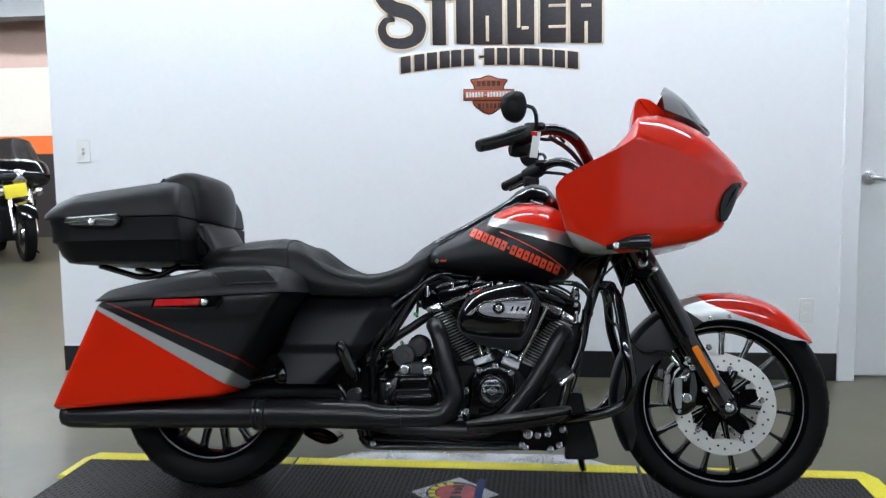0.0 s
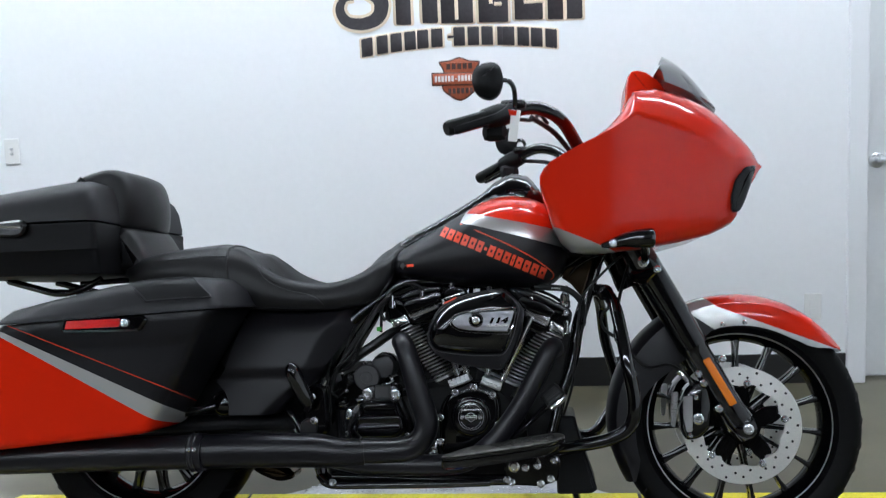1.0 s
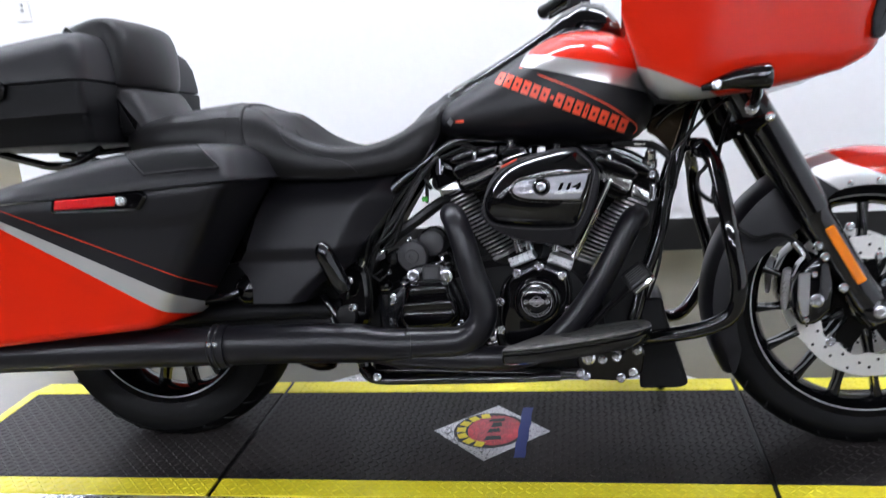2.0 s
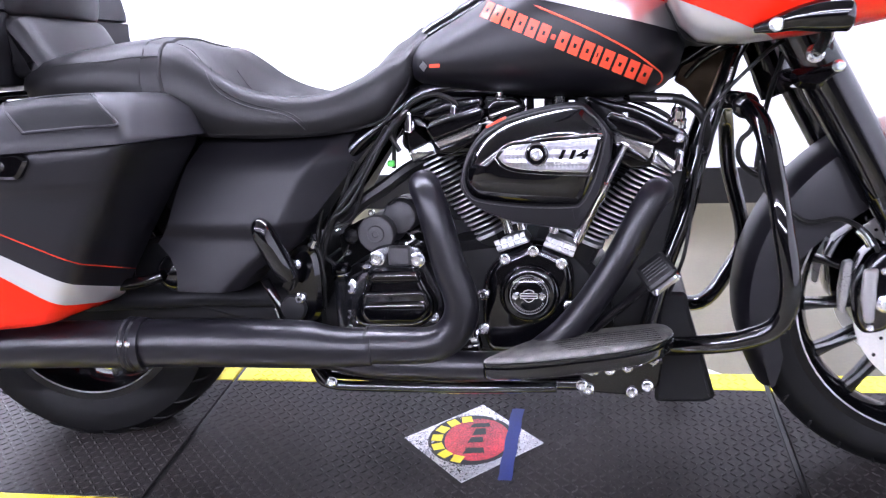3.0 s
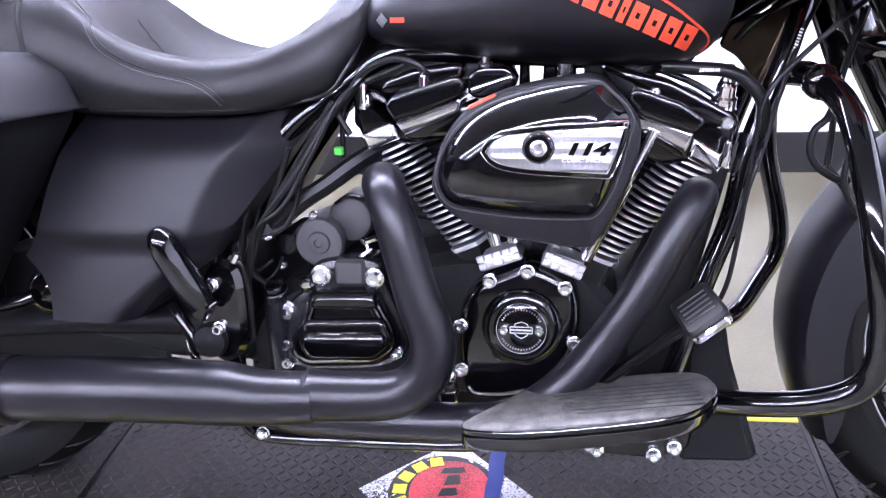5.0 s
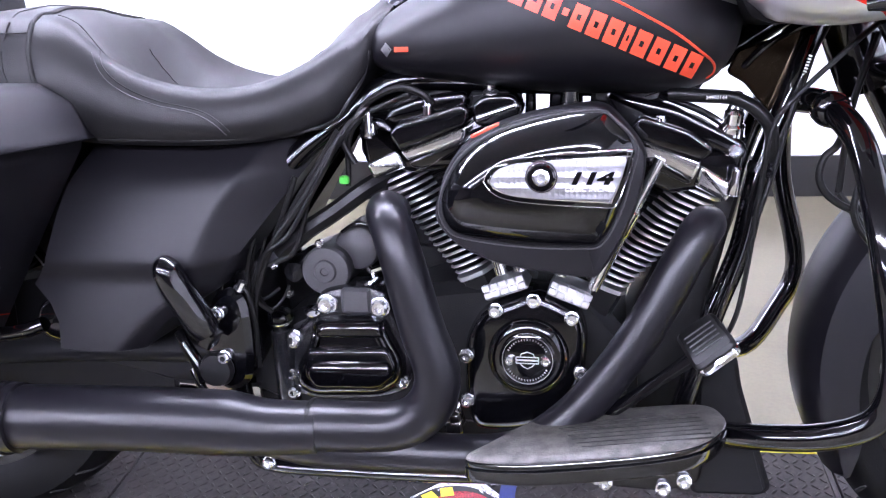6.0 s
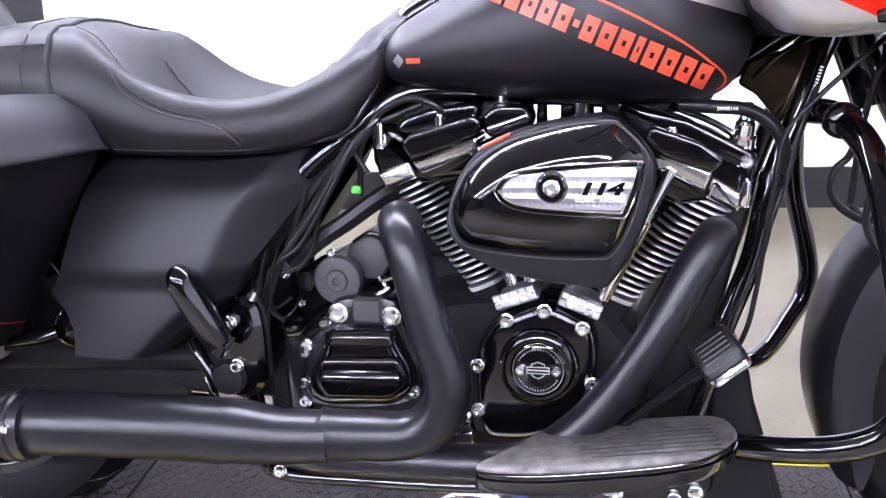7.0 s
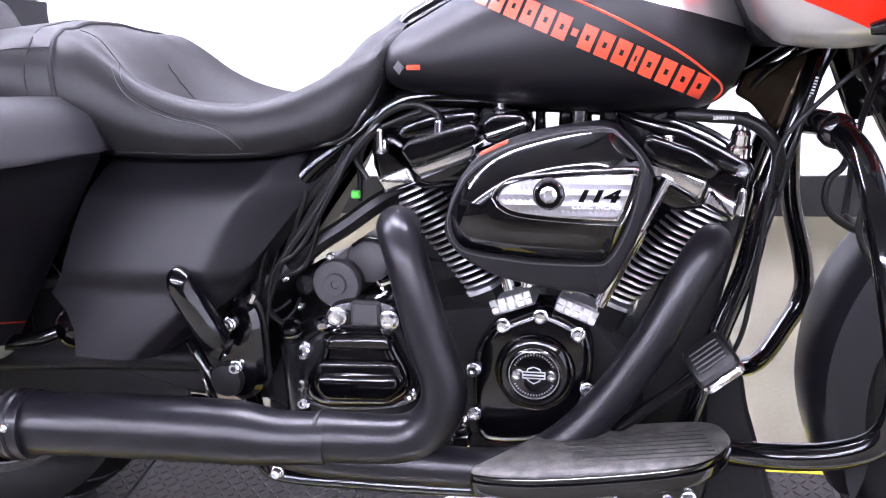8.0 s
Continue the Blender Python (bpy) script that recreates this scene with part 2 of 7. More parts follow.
# ---- setting ----
def concrete():
    mt = material("polished_concrete", (0.27, 0.235, 0.20), 0.32, grain=0.0, spec=0.25)
    t = mt.node_tree
    b = t.nodes["Principled BSDF"]
    co = t.nodes.new("ShaderNodeTexCoord")
    big, small, speck = (t.nodes.new("ShaderNodeTexNoise") for _ in range(3))
    for n, s, d in ((big, 0.9, 5), (small, 7, 6), (speck, 120, 3)):
        n.inputs["Scale"].default_value, n.inputs["Detail"].default_value = s, d
        t.links.new(co.outputs["Object"], n.inputs["Vector"])
    f = math_node(t, "ADD", math_node(t, "ADD", math_node(t, "MULTIPLY", big.outputs["Fac"], 0.72), math_node(t, "MULTIPLY", small.outputs["Fac"], 0.16)), math_node(t, "MULTIPLY", speck.outputs["Fac"], 0.12))
    ramp = t.nodes.new("ShaderNodeValToRGB")
    ramp.color_ramp.elements[0].position, ramp.color_ramp.elements[1].position = 0.36, 0.64
    ramp.color_ramp.elements[0].color, ramp.color_ramp.elements[1].color = (0.050, 0.046, 0.030, 1), (0.128, 0.116, 0.074, 1)
    t.links.new(f, ramp.inputs[0])
    t.links.new(ramp.outputs[0], b.inputs["Base Color"])
    t.links.new(math_node(t, "ADD", math_node(t, "MULTIPLY", big.outputs["Fac"], 0.10), 0.24), b.inputs["Roughness"])
    return mt


concrete_floor = concrete()
wall_paint = material("white_wall_paint", (0.86, 0.87, 0.89), 0.55, grain=0.02, scale=6, bump=0.08, bump_scale=120)
trim_paint = material("white_trim_paint", (0.82, 0.83, 0.85), 0.35, grain=0.02)
door_paint = material("white_door_paint", (0.78, 0.79, 0.80), 0.4, grain=0.03, scale=8)
cream_paint = material("cream_wall_paint", (0.80, 0.72, 0.62), 0.6, grain=0.03, scale=4)
pink_paint = material("peach_wall_paint", (0.72, 0.50, 0.42), 0.6, grain=0.03, scale=4)
orange_paint = material("orange_stripe_paint", (0.85, 0.17, 0.03), 0.5, grain=0.03, scale=4)
dark_paint = material("dark_wall_paint", (0.03, 0.022, 0.02), 0.6, grain=0.1, scale=4)
base_vinyl = material("black_cove_base", (0.012, 0.012, 0.013), 0.35, grain=0.2, scale=30)
ceiling_tile = material("grey_ceiling_deck", (0.22, 0.22, 0.22), 0.8, grain=0.08, scale=20)
cover_plate = material("white_cover_plate", (0.83, 0.83, 0.82), 0.3)


def plain_box(name, lo, hi, mt, label, category, edge=0.003):
    bm = B()
    c = [(a + b) / 2 for a, b in zip(lo, hi)]
    box(bm, c, [b - a for a, b in zip(lo, hi)], edge)
    return thing(name, bm, mt, label, category, "structure")


X0, X1, YB, YF = -11.0, 4.2, -11.0, 12.6
WY = 4.48
plain_box("floor", (X0 - 0.3, YB - 0.3, -0.2), (X1 + 0.3, YF + 0.3, 0.0), concrete_floor, "polished tan concrete showroom floor with mottled stains", "floor", 0.0005)
plain_box("wall_north", (-2.245, WY, 0.0), (1.69, WY + 0.13, CEILING_Z), wall_paint, "smooth white painted partition wall with printed signs", "wall")
plain_box("wall_door", (2.72, WY + 0.02, 0.0), (X1, WY + 0.15, CEILING_Z), wall_paint, "white painted wall beside the door", "wall")
plain_box("wall_over_door", (1.69, WY + 0.02, 2.12), (2.72, WY + 0.15, CEILING_Z), wall_paint, "white painted wall above the door", "wall")
plain_box("wall_east", (X1, YB, 0.0), (X1 + 0.15, YF, CEILING_Z), wall_paint, "plain white side wall of the showroom", "wall")
# unseen wall behind the camera, dark so that gloss black mirrors dark
plain_box("wall_south", (X0, YB - 0.15, 0.0), (X1, YB, CEILING_Z), dark_paint, "unseen dark wall added behind the camera for dark reflections", "wall")
plain_box("wall_west", (X0 - 0.15, YB, 0.0), (X0, YF, CEILING_Z), dark_paint, "plain dark wall of the showroom", "wall")
far = plain_box("wall_far", (X0, YF, 1.52), (X1, YF + 0.15, 2.53), cream_paint, "far showroom wall painted cream with an orange stripe", "wall", 0.001)
for nm, za, zb, mt in (("stripe", 1.25, 1.52, orange_paint), ("dado", 0.0, 1.25, dark_paint), ("frieze", 2.53, CEILING_Z, pink_paint)):
    bm = B()
    box(bm, ((X0 + X1) / 2, YF + 0.075, (za + zb) / 2), (X1 - X0, 0.15, zb - za), 0.001)
    part(nm, bm, mt, far)
plain_box("ceiling", (X0 - 0.15, YB - 0.15, CEILING_Z), (X1 + 0.15, YF + 0.15, CEILING_Z + 0.1), ceiling_tile, "dull grey painted ceiling deck of the showroom", "ceiling", 0.001)
plain_box("beam", (X0, 11.6, 3.1), (-2.6, 12.0, CEILING_Z - 0.002), ceiling_tile, "pale ceiling soffit in front of the far wall", "beam")
plain_box("baseboard", (-2.247, WY - 0.006, 0.0), (1.655, WY - 0.0005, 0.132), base_vinyl, "black vinyl cove base along the white wall", "baseboard", 0.002)

# door with casing and lever
plain_box("trim", (1.655, WY - 0.018, 0.0), (1.735, WY + 0.06, 2.12), trim_paint, "white painted door casing standing on the floor", "trim", 0.004)
door = plain_box("door_1", (1.737, WY + 0.07, 0.008), (2.66, WY + 0.115, 2.08), door_paint, "closed white flush door with a brushed lever", "door", 0.003)
bm = B()
lathe(bm, [(0.0, 0.0), (0.032, 0.0), (0.033, 0.006), (0.026, 0.012), (0.012, 0.016), (0.011, 0.05), (0.0, 0.052)], (1.80, WY + 0.071, 0.962), seg=24)
tube(bm, [(1.80, WY + 0.026, 0.962), (1.83, WY + 0.02, 0.958), (1.91, WY + 0.022, 0.945)], [0.012, 0.011, 0.008], 10)
part("door_handle", bm, brushed, door, "brushed metal lever handle")
plain_box("trim", (2.66, WY - 0.018, 0.0), (2.74, WY + 0.06, 2.12), trim_paint, "white painted door casing standing on the floor", "trim", 0.004)


def wall_plate(x, z, name, label, hole):
    bm = B()
    box(bm, (x, WY - 0.003, z), (0.072, 0.006, 0.115), 0.0025)
    ob = thing(name, bm, cover_plate, label, "wall plate", "structure")
    dark = hole[0]
    for k, dz in enumerate(hole[1]):
        bm = B()
        if name == "outlet":
            slab(bm, rounded([(x - 0.016, z + dz - 0.014), (x + 0.016, z + dz - 0.014), (x + 0.016, z + dz + 0.014), (x - 0.016, z + dz + 0.014)], 0.008), WY - 0.005, WY - 0.008, 0.001)
        else:
            lathe(bm, [(0.0, 0.0), (0.007, 0.0), (0.007, 0.008), (0.004, 0.012), (0.0, 0.012)], (x, WY - 0.005, z + dz), seg=16)
        part("socket", bm, dark, ob)
    return ob


wall_plate(-2.075, 1.150, "cable_outlet", "white wall plate with a coaxial cable socket", (brushed, (0.01, -0.012)))
wall_plate(1.515, 0.34, "outlet", "white duplex power outlet low on the wall", (cover_plate, (0.022, -0.022)))


# ceiling lights
diffuser_glow = bpy.data.materials.new("lit_diffuser")
diffuser_glow.use_nodes = True
_p = diffuser_glow.node_tree.nodes["Principled BSDF"]
_p.inputs["Emission Color"].default_value = (0.92, 0.96, 1.0, 1)
_p.inputs["Emission Strength"].default_value = LAMP_POWER


def ceiling_light():
    ob = tagged(new("ceiling_light"), "long white strip light with a glowing diffuser", "ceiling light", "lights in the ceiling", "")
    bm = B()
    box(bm, (0, 0, -0.03), (2.40, 0.10, 0.06), 0.006)
    part("housing", bm, trim_paint, ob)
    bm = B()
    box(bm, (0, 0, -0.072), (2.36, 0.15, 0.022), 0.006)
    part("diffuser", bm, diffuser_glow, ob, "glowing white diffuser")
    return ob


first = ceiling_light()
# the row at y = -4.4 is added fill for the bike's near side
spots = [(x, y) for y in (-4.4, -1.2, 3.6) for x in (-8.6, -6.0, -3.4, -0.8, 1.8)] + [(x, y) for y in (6.2, 8.6, 11.0) for x in (-8.6, -6.0, -3.4, -0.8)]
first.matrix_basis = pose(spots[0][0], spots[0][1], CEILING_Z - 0.001)
for x, y in spots[1:]:
    copy_thing(first, pose(x, y, CEILING_Z - 0.001))

# ---- the motorcycle ----
bike = tagged(new("motorcycle"), "orange-red and black touring motorcycle leaning on its side stand", "motorcycle")
bike.matrix_basis = pose(0.0, 2.895, 0.008, 0, 0, -2.0) @ pose(0, 0, 0, -9.5)

FX, FZ, RX, RZ = 0.814, 0.319, -0.815, 0.320


def bolt_mesh(r, h, washer=1.0):
    bm = B()
    lathe(bm, [(0, 0), (r * washer, 0), (r * washer, h * 0.25), (r, h * 0.3), (r, h * 0.8), (r * 0.75, h), (r * 0.45, h), (r * 0.4, h * 0.6), (0, h * 0.6)], (0, 0, 0), seg=14)
    return make("bolt", bm, bolt_steel)


BOLT_S, BOLT_M, BOLT_L = bolt_mesh(0.006, 0.008), bolt_mesh(0.0085, 0.011, 1.15), bolt_mesh(0.012, 0.012, 1.2)


def bolts(me, parent, *places):
    for p in places:
        same_mesh("bolt", me, parent, Matrix.Translation(p))


# wheels
def wheel(name, cx, cz, r_tyre, half, r_rim, spokes, label):
    bm = B()
    w = half * 0.82
    prof = [(r_rim - 0.034, w * 0.25), (r_rim - 0.024, w * 0.72), (r_rim - 0.012, w), (r_rim + 0.006, w * 1.02), (r_rim + 0.008, w * 0.9), (r_rim - 0.004, w * 0.86), (r_rim - 0.012, w * 0.5)]
    prof = prof + [(r, -h) for r, h in reversed(prof)]
    rings = []
    for k in range(72):
        a = 2 * math.pi * k / 72
        rings.append([(cx + r * math.cos(a), -h, cz + r * math.sin(a)) for r, h in prof])
    rings.append(rings[0])
    loft(bm, rings, False, False)
    ob = part(name, bm, wheel_black, bike, label)
    # tyre
    bm = B()
    prof = [(r_rim - 0.002, w * 0.97), (r_rim + 0.01, w * 1.08), (r_rim + (r_tyre - r_rim) * 0.45, half), (r_tyre - 0.024, half * 0.93), (r_tyre - 0.010, half * 0.7), (r_tyre - 0.002, half * 0.35), (r_tyre, 0.0)]
    prof = prof + [(r, -h) for r, h in reversed(prof[:-1])]
    rings = []
    for k in range(96):
        a = 2 * math.pi * k / 96
        rings.append([(cx + r * math.cos(a), -h, cz + r * math.sin(a)) for r, h in prof])
    rings.append(rings[0])
    loft(bm, rings, False, False)
    part("tyre", bm, rubber, ob, "black road tyre with tread grooves")
    # bright ring: machined edge at the rear, a painted-in highlight on the front
    bm = B()
    lip = [(cx + (r_rim - 0.013) * math.cos(2 * math.pi * k / 64), -w * 1.0, cz + (r_rim - 0.013) * math.sin(2 * math.pi * k / 64)) for k in range(65)]
    tube(bm, lip, 0.0016, 6, 1)
    part("rim_lip", bm, brushed, ob, "thin bright ring for the machined rear edge and the front rim's highlight")
    # hub
    bm = B()
    lathe(bm, [(0, -0.055), (0.03, -0.055), (0.034, -0.05), (0.046, -0.045), (0.05, -0.02), (0.042, 0.0), (0.05, 0.02), (0.046, 0.045), (0.034, 0.05), (0.03, 0.06), (0, 0.06)], (cx, 0, cz), seg=36)
    part("hub", bm, wheel_black, ob)
    # spokes, one mesh for all
    bm = B()
    for s in (1, -1):
        path = [Vector((0.044, 0.030 * s, 0)), Vector((0.10, 0.026 * s, 0)), Vector((r_rim - 0.06, 0.016 * s, 0)), Vector((r_rim - 0.026, 0.012 * s, 0))]
        rings = []
        for p, hw in zip(path, (0.007, 0.0045, 0.0045, 0.0085)):
            rings.append([(p.x, p.y + 0.008, -hw), (p.x, p.y + 0.010, 0), (p.x, p.y + 0.008, hw), (p.x, p.y - 0.008, hw), (p.x, p.y - 0.010, 0), (p.x, p.y - 0.008, -hw)])
        loft(bm, rings)
    me = make("spoke", bm, wheel_black)
    for k in range(spokes):
        a = 360.0 * k / spokes + 88
        same_mesh("spoke", me, ob, Matrix.Translation((cx, 0, cz)) @ pose(0, 0, 0, 0, -a, 0))
    return ob


def grooves(parent, cx, cz, r, half, count, name="tread_groove"):
    """Short slanted cuts in the shoulder of a tyre, as dark inlays."""
    bm = B()
    for k in range(count):
        a = 2 * math.pi * k / count
        for s in (1, -1):
            pts = []
            for u in np.linspace(0, 1, 5).tolist():
                b = a + s * 0.02 + 0.07 * u
                h = half * (0.95 - 0.6 * u)
                rr = r - 0.024 * (h / half) ** 2.2
                pts.append((cx + rr * math.cos(b), s * h, cz + rr * math.sin(b)))
            tube(bm, pts, [0.0015, 0.003, 0.003, 0.0025, 0.001], 6, 2)
    return tagged(part(name, bm, groove_black, parent), kind="stuff")


# near-black that puts the shade of grooves and holes into colour
groove_black = material("groove_shadow_rubber", (0.004, 0.004, 0.004), 0.8)
fw = wheel("front_wheel", FX, FZ, 0.316, 0.064, 0.246, 15, "black spoked front wheel")
grooves(fw, FX, FZ, 0.316, 0.064, 30)
rw = wheel("rear_wheel", RX, RZ, 0.325, 0.080, 0.232, 15, "black spoked rear wheel")
grooves(rw, RX, RZ, 0.325, 0.080, 30)


def brake_disc(cx, cz, y, r1, r0, parent):
    bm = B()
    n = 80
    rings = []
    for k in range(n + 1):
        a = 2 * math.pi * k / n
        c, s = math.cos(a), math.sin(a)
        wob = r0 + 0.004 * math.cos(10 * a)
        rings.append([(cx + wob * c, y + 0.003, cz + wob * s), (cx + r1 * c, y + 0.003, cz + r1 * s), (cx + r1 * c, y - 0.003, cz + r1 * s), (cx + wob * c, y - 0.003, cz + wob * s)])
    loft(bm, rings, False, False)
    ob = part("brake_disc", bm, disc_steel, parent, "drilled steel brake disc")
    # dark discs laid on the face; the holes' shade is only colour
    bm = B()
    for k in range(40):
        a = 2 * math.pi * k / 40
        rr = (r0 + r1) / 2 + (0.012, -0.004, 0.004, -0.012)[k % 4]
        lathe(bm, [(0, 0), (0.0034, 0), (0.0034, 0.0006), (0, 0.0006)], (cx + rr * math.cos(a), y - 0.003, cz + rr * math.sin(a)), seg=8)
    tagged(part("vent_hole", bm, groove_black, parent), kind="stuff")
    bm = B()
    side = -1 if y < 0 else 1
    lobe = []
    for k in range(120):
        a = 2 * math.pi * k / 120
        c = math.cos(5 * (a - 0.35))
        r = 0.050 + 0.058 * max(0.0, (c + 0.25) / 1.25) ** 0.6 - 0.012 * max(0.0, (c - 0.86) / 0.14)
        lobe.append((cx + r * math.cos(a), cz + r * math.sin(a)))
    slab(bm, lobe, y - side * 0.001, y - side * 0.007, 0.0015)
    lathe(bm, [(0, 0), (0.04, 0), (0.042, 0.004), (0.036, 0.012), (0, 0.014)], (cx, y + 0.008, cz), seg=28)
    part("disc_carrier", bm, wheel_black, ob, "black five-lobed disc carrier")
    for k in range(5):
        a = 2 * math.pi * k / 5 + 0.35
        bolts(BOLT_M, parent, (cx + (r0 + 0.004) * math.cos(a - 0.2), y - 0.003, cz + (r0 + 0.004) * math.sin(a - 0.2)))
        bolts(BOLT_S, parent, (cx + 0.032 * math.cos(a + 0.6), y - 0.006, cz + 0.032 * math.sin(a + 0.6)))


brake_disc(FX, FZ, -0.082, 0.149, 0.104, fw)
brake_disc(FX, FZ, 0.082, 0.149, 0.104, fw)


# front fender, round the wheel
def fender(name, cx, cz, a0, a1, r_out, half, skirt, mt, label, steps=40):
    """A hooped guard; skirt: table of (angle, inner radius)."""
    bm = B()
    rings = []
    for k in range(steps + 1):
        a = a0 + (a1 - a0) * k / steps
        ri = at(skirt, a)
        c, s = math.cos(radians(a)), math.sin(radians(a))
        f = min(1.0, 0.35 + 4.0 * min(k, steps - k) / steps)
        ro = r_out - 0.012 * (1 - f)
        ri = ro - (ro - ri) * min(1.0, 0.45 + 14.0 * min(k, steps - k) / steps)
        prof = [(ri, half), (ro - 0.05 * f, half), (ro - 0.022, half * 0.93), (ro - 0.007, half * 0.7), (ro, half * 0.3)]
        prof = prof + [(r, -h) for r, h in reversed(prof)]
        prof = prof + [(r - 0.004 if abs(h) < half * 0.95 else r, h * 0.955) for r, h in reversed(prof)]
        rings.append([(cx + r * c, -h, cz + r * s) for r, h in prof])
    loft(bm, rings)
    return part(name, bm, mt, bike, label)


fender_paint = paint_job("front_fender_paint", [
    (SILVER, 0.3, 0.6, 0.8, [(0.68, 1, -1.079)]),
    (RED, 0.3, 0.0, 0.9, [(0.83, 1, -1.258), (0.385, 1, -0.918)]),
], (DENIM, 0.42, 0.0, 0.0))
ff = fender("front_fender", FX, FZ, 37, 208, 0.337, 0.086, [(36, 0.302), (42, 0.285), (49, 0.266), (60, 0.257), (85, 0.256), (104, 0.254), (112, 0.238), (125, 0.215), (140, 0.22), (170, 0.262), (208, 0.275)], fender_paint, "front fender in orange-red, silver and matt black")
bolts(BOLT_S, ff, (0.775, -0.088, 0.578), (0.83, -0.088, 0.583))

# rear fender between the bags
rf = fender("rear_fender", RX, RZ + 0.02, 5, 190, 0.375, 0.105, [(5, 0.30), (90, 0.27), (190, 0.32)], denim, "matt black rear fender between the saddlebags")


# fork
def fork(side):
    y = side * 0.118
    bm = B()
    top, mid, low = Vector((0.548, y, 0.795)), Vector((0.695, y, 0.525)), Vector((0.806, y, 0.325))
    way = (low - top).normalized()
    tube(bm, [top, top + way * 0.12, mid], [0.039, 0.039, 0.039], 20, 1)
    tube(bm, [mid - way * 0.004, mid + way * 0.006, mid + way * 0.02, low - way * 0.06, low - way * 0.02, low + way * 0.035], [0.039, 0.036, 0.034, 0.033, 0.036, 0.024], 20, 1)
    ob = part("fork_leg", bm, gloss, bike, "gloss black fork leg with an amber side reflector")
    bm = B()
    lathe(bm, [(0, 0), (0.022, 0), (0.026, 0.004), (0.026, 0.02), (0.02, 0.024), (0, 0.024)], (FX, y + side * 0.008, FZ), (0, side, 0), 24)
    part("axle_clamp", bm, gloss, ob)
    bm = B()
    lathe(bm, [(0, 0.0), (0.013, 0.0), (0.013, 0.008), (0.008, 0.009), (0.007, 0.004), (0, 0.004)], (FX + 0.003, y + side * 0.030, FZ), (0, side, 0), 20)
    part("axle_end", bm, bolt_steel, ob)
    bm = B()
    c = Vector((0.752, y + side * 0.033, 0.437))
    rot = Matrix.Rotation(radians(61), 3, "Y")
    box(bm, c, (0.132, 0.008, 0.020), 0.003, rot)
    part("reflector", bm, amber, ob, "amber reflector strip")
    return ob


fork(-1)
fork(1)
bm = B()
slab(bm, rounded([(0.535, 0.715), (0.60, 0.735), (0.625, 0.72), (0.585, 0.685), (0.545, 0.69)], 0.012), 0.16, -0.16, 0.01)
slab(bm, rounded([(0.445, 0.86), (0.53, 0.89), (0.55, 0.87), (0.50, 0.83)], 0.012), 0.16, -0.16, 0.01)
tube(bm, [(0.46, 0, 0.90), (0.55, 0, 0.68)], 0.035, 16, 1)
part("fork_clamp", bm, gloss, bike, "black fork clamp")
bolts(BOLT_L, bike.children[-1], (0.572, -0.160, 0.742))
bolts(BOLT_M, bike.children[-1], (0.607, -0.160, 0.722))


# calipers
def caliper(side):
    y = side * 0.105
    bm = B()
    poly = rounded([(0.672, 0.415), (0.70, 0.44), (0.728, 0.42), (0.735, 0.37), (0.728, 0.32), (0.70, 0.292), (0.668, 0.288), (0.656, 0.315), (0.652, 0.37)], 0.012)
    if side < 0:
        puff(bm, poly, [(0.004, -0.06), (0, -0.066), (0, -0.135), (0.004, -0.143), (0.012, -0.147)])
    else:
        puff(bm, poly, [(0.004, 0.06), (0, 0.066), (0, 0.135), (0.004, 0.143), (0.012, 0.147)])
    ob = part("brake_caliper", bm, gloss, bike, "black front brake caliper")
    bm = B()
    pad = rounded([(0.662, 0.40), (0.685, 0.402), (0.682, 0.312), (0.668, 0.31), (0.660, 0.35)], 0.006)
    slab(bm, pad, side * 0.146, side * 0.152, 0.002) if side < 0 else slab(bm, pad, 0.152, 0.146, 0.002)
    part("caliper_face", bm, brushed, ob, "perforated silver caliper face")
    bm = B()
    slab(bm, rounded([(0.640, 0.405), (0.655, 0.408), (0.650, 0.350), (0.644, 0.318), (0.636, 0.32), (0.634, 0.36)], 0.005), side * 0.10, side * 0.118, 0.002)
    part("caliper_face", bm, brushed, ob)
    if side < 0:
        bolts(BOLT_L, ob, (0.697, -0.148, 0.343))
        bolts(BOLT_M, ob, (0.715, -0.140, 0.432), (0.703, -0.138, 0.456), (0.751, -0.140, 0.368), (0.764, -0.13, 0.492))
        bolts(BOLT_S, ob, (0.693, -0.147, 0.398), (0.676, -0.147, 0.303))
    return ob


caliper(-1)
caliper(1)
bm = B()
tube(bm, [(0.50, -0.10, 0.56), (0.57, -0.11, 0.475), (0.63, -0.125, 0.478), (0.67, -0.13, 0.455), (0.69, -0.135, 0.42)], 0.0045, 8)
tube(bm, [(0.50, -0.10, 0.56), (0.52, -0.05, 0.66), (0.55, -0.03, 0.75)], 0.0045, 8)
part("brake_hose", bm, hose_rubber, bike, "thin black brake hose")
bm = B()
tube(bm, [(0.655, -0.13, 0.462), (0.668, -0.132, 0.448), (0.675, -0.134, 0.435)], 0.0075, 10, 2)
part("hose_fitting", bm, chrome, bike)


